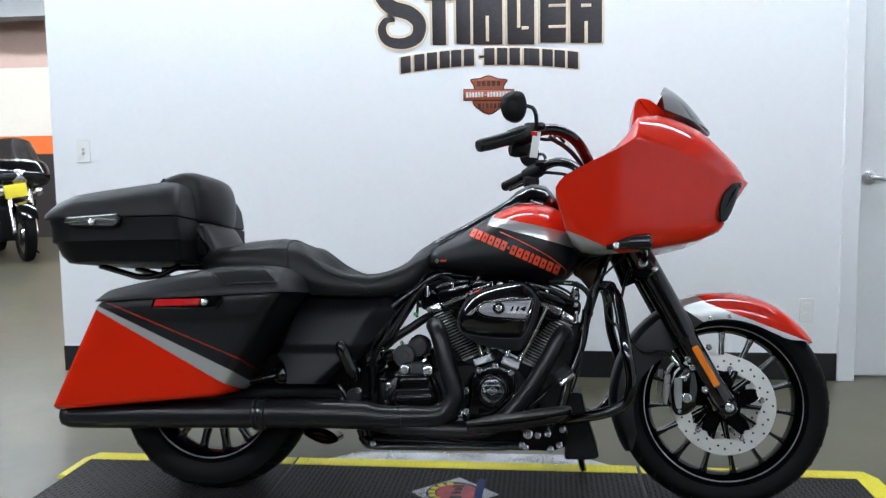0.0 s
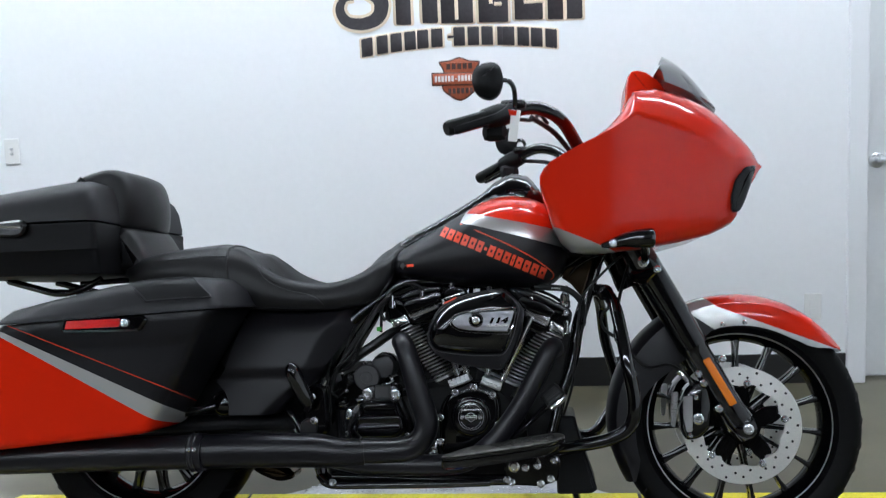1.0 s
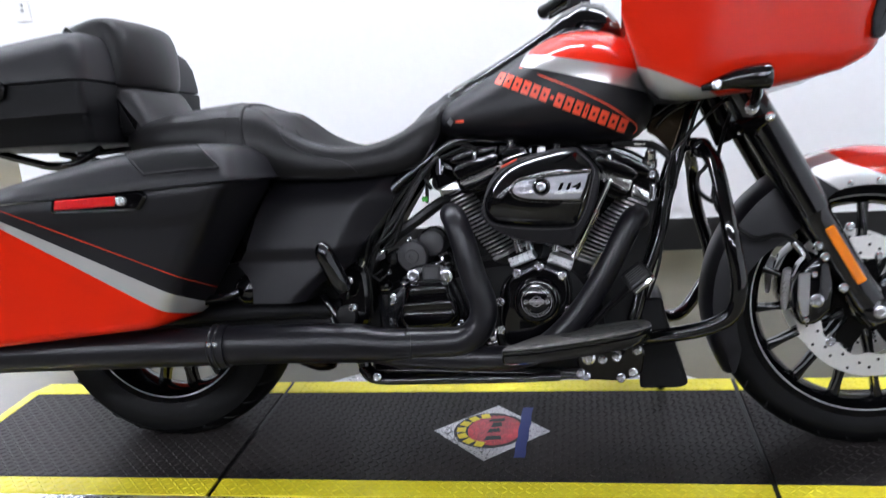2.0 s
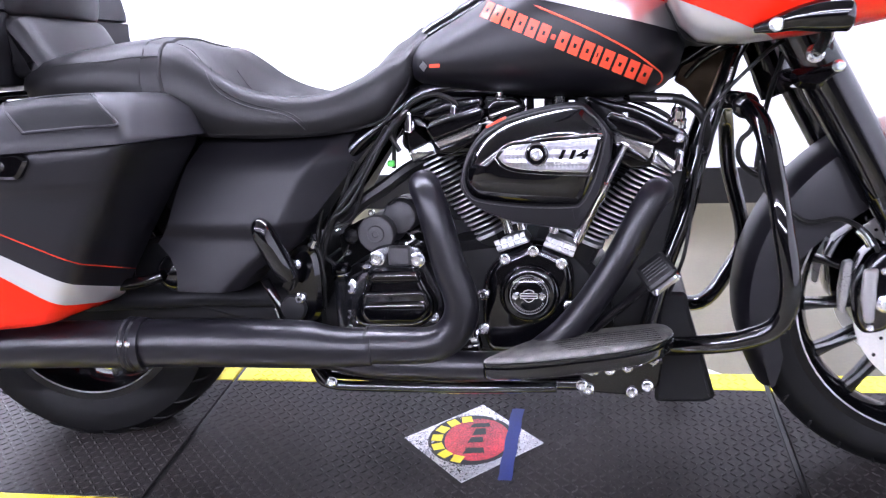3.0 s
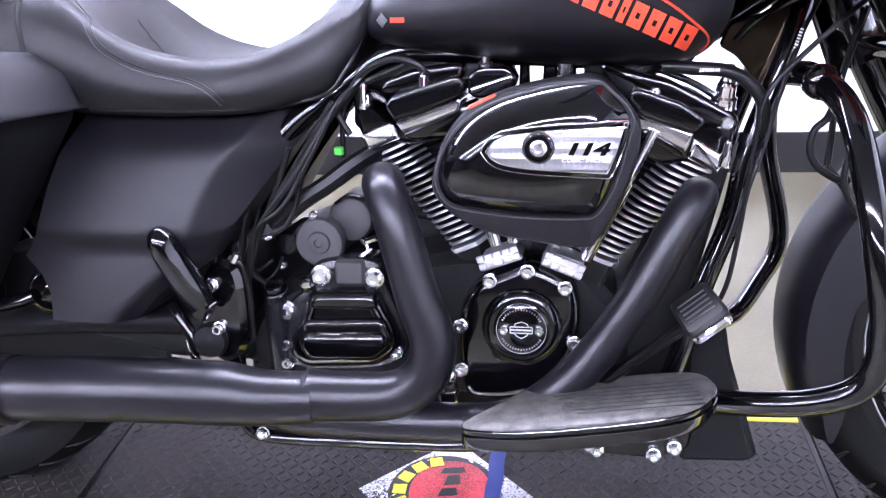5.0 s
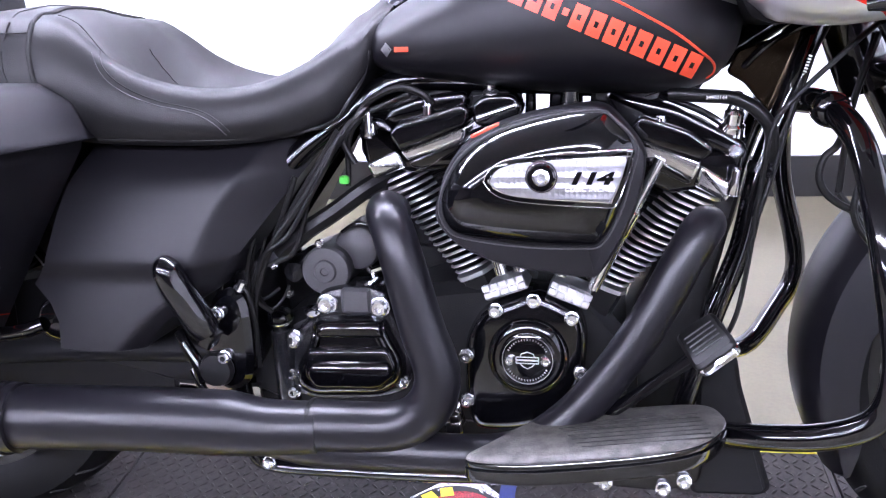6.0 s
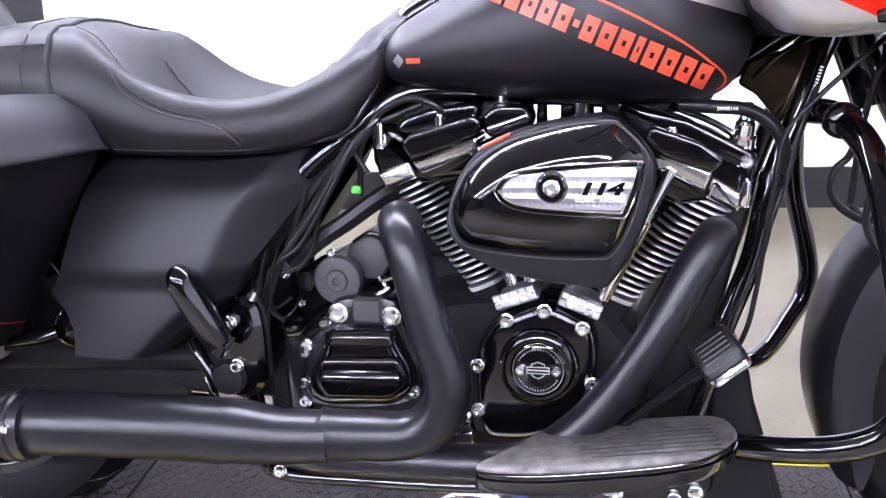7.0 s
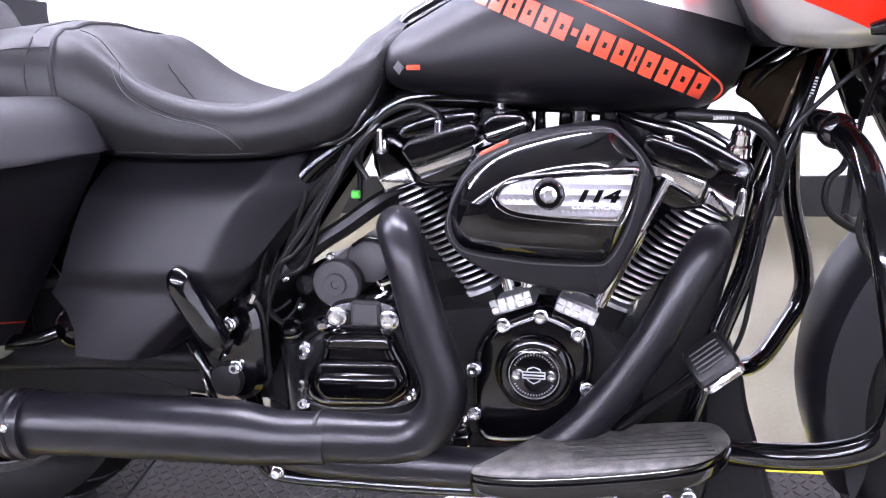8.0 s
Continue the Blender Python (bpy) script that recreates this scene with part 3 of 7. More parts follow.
# fairing
def fairing():
    """Sections across the nose, each a closed loop: centre top, shoulder, side, belly."""
    zt = [(0.318, 0.945), (0.335, 0.978), (0.408, 1.022), (0.475, 1.055), (0.524, 1.108), (0.552, 1.155), (0.60, 1.156), (0.66, 1.143), (0.75, 1.108), (0.80, 1.068), (0.845, 1.035), (0.877, 1.006), (0.892, 0.990)]
    zb = [(0.318, 0.920), (0.335, 0.862), (0.350, 0.812), (0.373, 0.774), (0.397, 0.760), (0.45, 0.758), (0.55, 0.768), (0.64, 0.782), (0.74, 0.806), (0.79, 0.832), (0.803, 0.846), (0.812, 0.875), (0.845, 0.925), (0.877, 0.966), (0.892, 0.985)]
    wd = [(0.318, 0.335), (0.40, 0.335), (0.50, 0.325), (0.60, 0.300), (0.70, 0.262), (0.78, 0.215), (0.84, 0.160), (0.872, 0.11), (0.885, 0.07)]
    crown = [(0.318, 0.0), (0.50, 0.01), (0.55, 0.02), (0.60, 0.045), (0.70, 0.05), (0.80, 0.035), (0.885, 0.008)]
    ridge = [(0.318, 0.02), (0.47, 0.03), (0.52, 0.09), (0.55, 0.15), (0.60, 0.20), (0.68, 0.24), (0.75, 0.28), (0.80, 0.32), (0.90, 0.35)]
    bm = B()
    rings = []
    xs = [0.318, 0.328, 0.345, 0.365, 0.39, 0.42, 0.455, 0.49, 0.52, 0.54, 0.553, 0.575, 0.61, 0.65, 0.69, 0.73, 0.765, 0.79, 0.803, 0.812, 0.83, 0.85, 0.868, 0.882, 0.892]
    for x in xs:
        t, b, w, c = at(zt, x), at(zb, x), at(wd, x), at(crown, x)
        h = t - b
        d = at(ridge, x) * h
        half = [(0.0, t + c), (0.40 * w, t + 0.85 * c), (0.70 * w, t + 0.42 * c), (0.84 * w, t + 0.05 * c), (0.93 * w, t - 0.45 * d), (0.985 * w, t - 0.88 * d), (1.0 * w, t - d), (0.998 * w, t - d - 0.03 * h), (0.985 * w, t - d - 0.5 * (0.56 * h - d)), (0.975 * w, t - 0.56 * h), (0.962 * w, t - 0.76 * h), (0.940 * w, t - 0.90 * h), (0.89 * w, t - 0.975 * h), (0.78 * w, b), (0.40 * w, b + 0.04 * h), (0.0, b + 0.05 * h)]
        ring = [(x, -y, z) for y, z in half] + [(x, y, z) for y, z in reversed(half[1:-1])]
        rings.append(ring)
    loft(bm, rings)
    return bm


fairing_paint = paint_job("fairing_paint", [
    (SILVER, 0.3, 0.8, 0.8, [(-0.42, -1, 0.9715)]),
], (RED, 0.3, 0.0, 0.9))
fair = part("fairing", fairing(), fairing_paint, bike, "glossy orange-red frame-mounted fairing with silver lower edge", 50)
# dark patches laid on the nose; the headlight recess is shaded by colour
bm = B()
WIDE = [(0.74, 0.236), (0.78, 0.212), (0.84, 0.157), (0.872, 0.107), (0.885, 0.07)]
for s in (-1, 1):
    poly = rounded([(0.784, 0.857), (0.784, 0.897), (0.797, 0.938), (0.829, 0.974), (0.868, 0.984), (0.848, 0.938), (0.826, 0.890), (0.808, 0.860)], 0.010)
    rings = [[(x, -s * (at(WIDE, x) + lift), z) for x, z in inset(poly, d)] for d, lift in ((0.0, -0.10), (0.0, 0.004), (0.003, 0.0065), (0.008, 0.0072), (0.014, 0.0076))]
    loft(bm, rings)
part("headlight", bm, recess_dark, fair, "dark headlight patch with the recess's shade in its colour")
# red inner hood behind the windshield
bm = B()
poly = spline([(0.548, 1.13), (0.548, 1.20), (0.556, 1.245), (0.574, 1.256), (0.61, 1.245), (0.65, 1.20), (0.65, 1.13)], 4, True)
puff(bm, poly, [(0.02, 0.13), (0.004, 0.12), (0, 0.08), (0, -0.06), (0.004, -0.09), (0.02, -0.10)])
part("fairing_hood", bm, red_paint, fair)
# windshield
bm = B()
rows = []
for v in np.linspace(0, 1, 9).tolist():
    row = []
    for u in np.linspace(-1, 1, 17).tolist():
        x = (0.79 - 0.16 * u * u) * (1 - v) + (0.655 - 0.03 * u * u) * v
        y = u * (0.235 * (1 - v) + 0.15 * v)
        z = (1.150 + 0.035 * u * u) * (1 - v) + (1.296 - 0.05 * abs(u) ** 3) * v + 0.018 * math.sin(math.pi * v)
        row.append((x, y, z))
    rows.append(row)
loft(bm, rows, False, False, False)
bmesh.ops.solidify(bm, geom=list(bm.faces), thickness=0.004)
part("windshield", bm, shield_plastic, fair, "short smoked wind deflector")
# dash and rear face
bm = B()
poly = rounded([(0.39, 0.80), (0.39, 0.98), (0.50, 1.03), (0.545, 1.03), (0.545, 0.80)], 0.02)
slab(bm, poly, 0.26, -0.26, 0.02)
part("inner_fairing", bm, plastic, fair, "black inner fairing and dash")


# turn signal on the fairing
def turn_signal(side):
    bm = B()
    pts = [(0.465, 0.775), (0.50, 0.784), (0.535, 0.792), (0.582, 0.79)]
    tube(bm, [(0.462, side * 0.315, 0.776), (0.485, side * 0.325, 0.780), (0.51, side * 0.335, 0.786), (0.54, side * 0.34, 0.789), (0.575, side * 0.34, 0.790), (0.583, side * 0.34, 0.790)], [0.006, 0.011, 0.016, 0.022, 0.024, 0.018], 18, 4)
    tube(bm, [(0.555, side * 0.33, 0.785), (0.57, side * 0.25, 0.765), (0.575, side * 0.16, 0.745)], 0.010, 12)
    ob = part("turn_signal", bm, gloss, bike, "teardrop black turn signal")
    bolts(BOLT_M, ob, (0.487, side * 0.337, 0.780)) if side < 0 else None
    return ob


turn_signal(-1)
turn_signal(1)

# handlebar and controls
bm = B()
for s in (-1, 1):
    tube(bm, [(0.47, 0.0, 0.955), (0.468, s * 0.06, 0.96), (0.445, s * 0.13, 0.985), (0.415, s * 0.20, 1.035), (0.378, s * 0.25, 1.090), (0.338, s * 0.28, 1.114), (0.295, s * 0.30, 1.119), (0.24, s * 0.335, 1.101), (0.18, s * 0.38, 1.075), (0.13, s * 0.415, 1.055)], 0.0165, 14)
bars = part("handlebar", bm, gloss, bike, "gloss black swept-back handlebar")
for s in (-1, 1):
    bm = B()
    a, b = Vector((0.205, s * 0.366, 1.088)), Vector((0.106, s * 0.43, 1.050))
    tube(bm, [a, a + (b - a) * 0.04, a + (b - a) * 0.08, b - (b - a) * 0.05, b], [0.021, 0.021, 0.0185, 0.0185, 0.015], 18, 1)
    part("grip", bm, hose_rubber, bars, "black rubber grip")
    bm = B()
    m = Vector((0.225, s * 0.347, 1.094))
    tube(bm, [m + Vector((0.03, -s * 0.018, 0.010)), m, m - Vector((0.034, -s * 0.022, 0.012))], [0.024, 0.029, 0.024], 16, 3)
    box(bm, m + Vector((-0.012, -s * 0.01, -0.038)), (0.06, 0.03, 0.045), 0.012)
    box(bm, m + Vector((0.034, -s * 0.02, 0.026)), (0.062, 0.055, 0.022), 0.008)
    tube(bm, [m + Vector((0.035, 0, 0.02)), m + Vector((0.0, s * 0.045, -0.012)), m + Vector((-0.10, s * 0.09, -0.05))], [0.008, 0.006, 0.006], 8, 4, 1.8)
    part("control_block", bm, plastic, bars, "black switch housing with lever")
    bm = B()
    top = Vector((0.206, s * 0.42, 1.19))
    poly = spline([(0.167, 1.162), (0.173, 1.192), (0.197, 1.206), (0.228, 1.202), (0.2395, 1.169), (0.229, 1.133), (0.205, 1.121), (0.178, 1.134)], 4, True)
    y0 = s * 0.405
    puff(bm, poly, [(0.010, y0 - s * 0.02), (0, y0 - s * 0.014), (0.0, y0 + s * 0.008), (0.012, y0 + s * 0.022), (0.026, y0 + s * 0.028)])
    part("mirror", bm, plastic, bars, "black rounded mirror")
    bm = B()
    tube(bm, [(0.236, s * 0.402, 1.167), (0.254, s * 0.388, 1.164), (0.264, s * 0.375, 1.145), (0.264, s * 0.350, 1.10)], 0.006, 8)
    part("mirror_stem", bm, gloss, bars)
for pts, r in (([(0.25, -0.33, 1.09), (0.30, -0.27, 1.095), (0.32, -0.23, 1.115), (0.34, -0.2, 1.10)], 0.005), ([(0.25, 0.33, 1.09), (0.34, 0.27, 1.07), (0.40, 0.17, 1.02), (0.44, 0.1, 0.95)], 0.006), ([(0.30, -0.28, 1.10), (0.36, -0.2, 1.07), (0.42, -0.12, 1.0), (0.46, -0.06, 0.93)], 0.007)):
    bm = B()
    tube(bm, pts, r, 8)
    part("control_cable", bm, hose_rubber, bike, "black control cable")
bm = B()
box(bm, (0.262, -0.375, 1.062), (0.022, 0.002, 0.075), 0.0008, Matrix.Rotation(radians(8), 3, "Y"))
tg = part("paper_tag", bm, white_tag, bike, "white paper tag with a red heading tied to the bar")
bm = B()
box(bm, (0.258, -0.3765, 1.093), (0.020, 0.0012, 0.012), 0.0004, Matrix.Rotation(radians(8), 3, "Y"))
part("tag_heading", bm, red_paint, tg)


# tank
TANK = [(-0.094, 0.772, 0.735, 0.055), (-0.085, 0.783, 0.722, 0.095), (-0.06, 0.800, 0.712, 0.128), (-0.02, 0.822, 0.705, 0.150), (0.04, 0.855, 0.698, 0.170), (0.10, 0.890, 0.690, 0.184), (0.16, 0.922, 0.684, 0.192), (0.22, 0.936, 0.682, 0.196), (0.28, 0.930, 0.682, 0.192), (0.32, 0.914, 0.686, 0.180), (0.35, 0.890, 0.698, 0.158), (0.372, 0.855, 0.725, 0.125), (0.384, 0.815, 0.755, 0.07)]


def tank_mesh():
    bm = B()
    cols = [spline([(r[0], r[k]) for r in TANK], 5) for k in (1, 2, 3)]
    rings = []
    for a, b, c in zip(*cols):
        x, zt, zb, w = a.x, a.y, b.y, c.y
        zm = zb + 0.40 * (zt - zb)
        ring = []
        for k in range(72):
            th = 2 * math.pi * k / 72
            cy, sz = math.cos(th), math.sin(th)
            e = 0.80 if sz > 0 else 0.62
            y = w * math.copysign(abs(cy) ** e, cy)
            z = zm + ((zt - zm) if sz > 0 else (zm - zb)) * math.copysign(abs(sz) ** 0.85, sz)
            ring.append((x, y, z))
        rings.append(ring)
    loft(bm, rings)
    return bm


tank_paint = paint_job("tank_paint", [
    (SILVER, 0.3, 0.8, 0.8, [(0.27, 1, -0.884), (3.0, -1, 0.54)]),
    (RED, 0.3, 0.0, 0.9, [(0.22, 1, -0.908), (3.0, -1, 0.52)]),
], (DENIM, 0.42, 0.0, 0.0))
bm = tank_mesh()
bmesh.ops.recalc_face_normals(bm, faces=bm.faces)
tank_tree = BVHTree.FromBMesh(bm)
tank = part("fuel_tank", bm, tank_paint, bike, "black fuel tank with silver and orange-red top", 60)


def on_tank(x, z, lift=0.0016):
    hit = tank_tree.ray_cast(Vector((x, -1, z)), Vector((0, 1, 0)))
    if hit[0] is None:
        return Vector((x, -0.1, z))
    return hit[0] + hit[1].normalized() * (lift if hit[1].y < 0 else -lift)


def tank_mark(corners, mt, name, n=6):
    """A flat mark laid on the tank; corners as (x, z) in order."""
    a, b, c, d = (Vector(p) for p in corners)
    bm = B()
    rows = []
    for v in np.linspace(0, 1, n).tolist():
        rows.append([on_tank(*((a * (1 - u) + b * u) * (1 - v) + (d * (1 - u) + c * u) * v)) for u in np.linspace(0, 1, n).tolist()])
    loft(bm, rows, False, False, False)
    return part(name, bm, mt, tank)


# plain bars in place of the lettering
start, end = Vector((0.054, 0.836)), Vector((0.334, 0.712))
along = (end - start).normalized()
across = Vector((-along.y, along.x))
units = 14.6
step = (end - start).length / units
pos = 0.0
for k in range(15):
    wide = 0.55 if k in (6,) else (0.62 if k == 10 else 1.0)
    h0, h1 = (-0.004, 0.004) if k == 6 else (-0.0140, 0.0140)
    p0 = start + along * (pos + 0.0022)
    p1 = start + along * (pos + wide * step - 0.0022)
    sl = along * 0.004
    if k == 6:
        tank_mark([p0 + across * h0, p1 + across * h0, p1 + across * h1, p0 + across * h1], tank_letter, "lettering_bar")
    else:
        bar = (p1 - p0).length * 0.36
        q0, q1 = p0 + along * bar, p1 - along * bar
        for a0, a1, g0, g1 in ((p0, q0, h0, h1), (q1, p1, h0, h1), (q0, q1, h0, h0 * 0.24), (q0, q1, h1 * 0.24, h1)):
            tank_mark([a0 + across * g0, a1 + across * g0, a1 + across * g1, a0 + across * g1], tank_letter, "lettering_bar")
    pos += wide * step
bm = B()
tube(bm, [on_tank(x, z, 0.0002) for x, z in ((0.105, 0.852), (0.16, 0.826), (0.226, 0.795), (0.29, 0.760), (0.325, 0.735), (0.342, 0.721), (0.345, 0.710), (0.338, 0.702))], 0.0017, 6, 4)
part("pinstripe", bm, tank_letter, tank)
tank_mark([(-0.052, 0.7370), (-0.0435, 0.746), (-0.052, 0.755), (-0.0605, 0.746)], brushed, "badge")
tank_mark([(-0.040, 0.743), (-0.020, 0.743), (-0.020, 0.749), (-0.040, 0.749)], tank_letter, "badge_bar")

# console along the tank's top
bm = B()
rings = []
for x, z, w, h in ((-0.10, 0.800, 0.040, 0.02), (-0.06, 0.832, 0.050, 0.03), (0.02, 0.872, 0.055, 0.03), (0.10, 0.916, 0.060, 0.03), (0.155, 0.948, 0.066, 0.03), (0.19, 0.980, 0.07, 0.05), (0.235, 1.002, 0.07, 0.07), (0.28, 0.994, 0.065, 0.08), (0.312, 0.955, 0.05, 0.06), (0.325, 0.92, 0.03, 0.04)):
    rings.append([(x, w * math.cos(t), z - h + h * math.copysign(abs(math.sin(t)) ** 0.8, math.sin(t))) for t in (2 * math.pi * k / 20 for k in range(20))])
loft(bm, rings)
part("console", bm, gloss, bike, "black dash console on the tank", 60)


# seat
def seat():
    """Cross-sections along the seat: crown height, edge height, foot, half widths."""
    rows = [
        # x, centre, side crest, crest y, foot, foot y
        (-0.855, 0.745, 0.742, 0.06, 0.725, 0.08),
        (-0.83, 0.778, 0.768, 0.10, 0.715, 0.135),
        (-0.78, 0.795, 0.785, 0.12, 0.705, 0.165),
        (-0.70, 0.812, 0.800, 0.13, 0.700, 0.185),
        (-0.62, 0.820, 0.808, 0.13, 0.690, 0.190),
        (-0.575, 0.822, 0.810, 0.13, 0.675, 0.192),
        (-0.54, 0.812, 0.805, 0.13, 0.655, 0.1849),
        (-0.50, 0.778, 0.800, 0.140, 0.642, 0.1849),
        (-0.46, 0.708, 0.774, 0.150, 0.637, 0.1849),
        (-0.42, 0.668, 0.744, 0.155, 0.634, 0.1859),
        (-0.37, 0.655, 0.720, 0.158, 0.632, 0.1859),
        (-0.31, 0.654, 0.706, 0.158, 0.631, 0.1839),
        (-0.25, 0.668, 0.704, 0.150, 0.632, 0.1759),
        (-0.20, 0.702, 0.716, 0.135, 0.636, 0.1619),
        (-0.16, 0.752, 0.736, 0.115, 0.645, 0.1439),
        (-0.125, 0.788, 0.760, 0.098, 0.662, 0.136),
        (-0.10, 0.804, 0.770, 0.084, 0.690, 0.122),
        (-0.078, 0.820, 0.792, 0.070, 0.735, 0.104),
        (-0.062, 0.820, 0.800, 0.056, 0.765, 0.080),
    ]
    cols = [spline([(r[0], r[k]) for r in rows], 3) for k in range(1, 6)]
    bm = B()
    rings = []
    for c, s, cy, f, fy in zip(*cols):
        x = c.x
        half = [(0.0, c.y), (0.35 * cy.y, c.y * 0.9 + s.y * 0.1), (0.72 * cy.y, c.y * 0.35 + s.y * 0.65), (cy.y, s.y), (cy.y * 0.55 + fy.y * 0.45, s.y - 0.07 * (s.y - f.y)), (fy.y * 0.985, s.y - 0.30 * (s.y - f.y)), (fy.y * 1.02, f.y + 0.42 * (s.y - f.y)), (fy.y, f.y + 0.12 * (s.y - f.y)), (fy.y - 0.012, f.y), (0.0, f.y)]
        rings.append([(x, -y, z) for y, z in half] + [(x, y, z) for y, z in reversed(half[1:-1])])
    loft(bm, rings)
    return bm


bm = seat()
bmesh.ops.recalc_face_normals(bm, faces=bm.faces)
seat_tree = BVHTree.FromBMesh(bm)
st = part("seat", bm, vinyl, bike, "black stitched two-up seat", 60)


def on_seat(x, z, lift=0.0006):
    hit = seat_tree.ray_cast(Vector((x, -1, z)), Vector((0, 1, 0)))
    return hit[0] + Vector((0, -lift, 0)) if hit[0] else Vector((x, -0.15, z))


for d in (0.0, 0.0045):
    bm = B()
    tube(bm, [on_seat(x - d, z - d) for x, z in ((-0.438, 0.758), (-0.427, 0.739), (-0.411, 0.721), (-0.383, 0.704), (-0.345, 0.690), (-0.312, 0.683), (-0.287, 0.676), (-0.267, 0.665), (-0.252, 0.649))], 0.0009, 6, 4)
    part("stitching", bm, thread_grey if d else groove_black, st, "double stitched seam" if d else "")
bm = B()
tube(bm, [on_seat(x, z) for x, z in ((-0.74, 0.770), (-0.68, 0.774), (-0.624, 0.775), (-0.58, 0.780), (-0.533, 0.781))], 0.0010, 6, 4)
part("stitching", bm, groove_black, st)


def on_top(x, y, z, lift=0.0004):
    hit = seat_tree.find_nearest(Vector((x, y, z)))
    return hit[0] + hit[1] * lift


for pts in ([(-0.534, -0.10, 0.779), (-0.508, -0.10, 0.778), (-0.481, -0.10, 0.780), (-0.457, -0.10, 0.763), (-0.433, -0.10, 0.739), (-0.414, -0.095, 0.722)], [(-0.4485, 0.05, 0.774), (-0.439, 0.05, 0.743), (-0.427, 0.05, 0.717)], [(-0.427, 0.05, 0.700), (-0.361, 0.055, 0.690), (-0.2965, 0.06, 0.690)], [(-0.222, -0.10, 0.705), (-0.1765, -0.10, 0.718), (-0.1125, -0.10, 0.733)]):
    bm = B()
    tube(bm, [on_top(*p) for p in spline(pts, 3)], 0.0009, 6, 1)
    part("stitching", bm, groove_black, st)
for off, r, nm, lab in ((0.0, 0.0036, "seat_seam", "dark seam between the seats"), (-0.033, 0.0011, "band_stitching", "")):
    pts = []
    for u in np.linspace(-1, 1, 25).tolist():
        a = abs(u)
        guess = Vector((-0.545 + 0.030 * a ** 1.5 + off, math.copysign(0.205 * min(1, a * 1.15), u), 0.835 - 0.125 * a ** 2.5))
        hit = seat_tree.find_nearest(guess)
        pts.append(hit[0] + hit[1] * (0.0002 if r > 0.002 else 0.0003))
    bm = B()
    tube(bm, pts, r, 8, 2)
    part(nm, bm, groove_black, st, lab)
bm = B()
tube(bm, [on_seat(x, z, -0.001) for x, z in ((-0.438, 0.641), (-0.348, 0.6395), (-0.246, 0.6390), (-0.1614, 0.6465), (-0.120, 0.660), (-0.103, 0.680), (-0.092, 0.710), (-0.082, 0.745))], 0.0028, 8, 4)
part("piping", bm, vinyl, st, "rolled bead along the lower edge")


# saddlebags
def bag_plan(xr, xf, yo, yi):
    """A bag's outline seen from above, from the inner rear round the outside to the inner front."""
    return [(xr, yi), (xr - 0.001, yi - 0.06), (xr + 0.001, yo + 0.045), (xr + 0.008, yo + 0.014), (xr + 0.026, yo + 0.002), (xr + 0.12, yo), ((xr + xf) / 2, yo), (xf - 0.16, yo + 0.001), (xf - 0.065, yo + 0.002), (xf - 0.043, yo + 0.005), (xf - 0.029, yo + 0.012), (xf - 0.020, yo + 0.024), (xf - 0.015, yo + 0.05), (xf - 0.008, yo + 0.11), (xf - 0.001, yi - 0.02), (xf, yi)]


def lid_z(x):
    return 0.608 + 0.058 * (x + 1.03)


def bag_body(side):
    bm = B()
    rings = []
    for k in range(29):
        v = k / 28
        out = 0.012 * max(0.0, 1 - v / 0.035) + (0.004 if k == 28 else 0.0)
        xr, xf = -1.200 + 0.160 * v, -0.640 + 0.186 * v
        yo = -0.375 - 0.03 * v + out
        ring = []
        for x, y in bag_plan(xr + out, xf - out, yo, -0.185):
            zb = 0.302 + 0.105 * (x + 0.992)
            z = zb + (lid_z(x) - zb) * v
            step = min(1.0, max(0.0, (0.572 - z) / 0.008)) * min(1.0, max(0.0, (z - 0.40) / 0.13)) * min(1.0, max(0.0, (x + 1.0) / 0.12))
            ring.append((x, -side * (y + (0.007 * step if y < -0.30 else 0.0)), z))
        rings.append(ring)
    loft(bm, rings)
    return bm


PIN = (0.60, 0.04, 0.015)
bag_paint = paint_job("saddlebag_paint", [
    (SILVER, 0.3, 0.6, 0.8, [(-0.43, -1, 0.149 - 0.108, -0.28)]),
    (RED, 0.25, 0.0, 0.22, [(-0.522, -1, 0.0415 - 0.077, -0.20)]),
    (PIN, 0.35, 0.0, 0.5, [(-0.376, -1, 0.2268 - 0.108, -0.28), (0.376, 1, -0.2246 + 0.108, 0.28)]),
], (DENIM, 0.42, 0.0, 0.0))
TOP = [(-1.05, 0.630), (-1.006, 0.648), (-0.90, 0.673), (-0.78, 0.698), (-0.685, 0.717), (-0.58, 0.723), (-0.51, 0.720), (-0.475, 0.704), (-0.44, 0.66)]
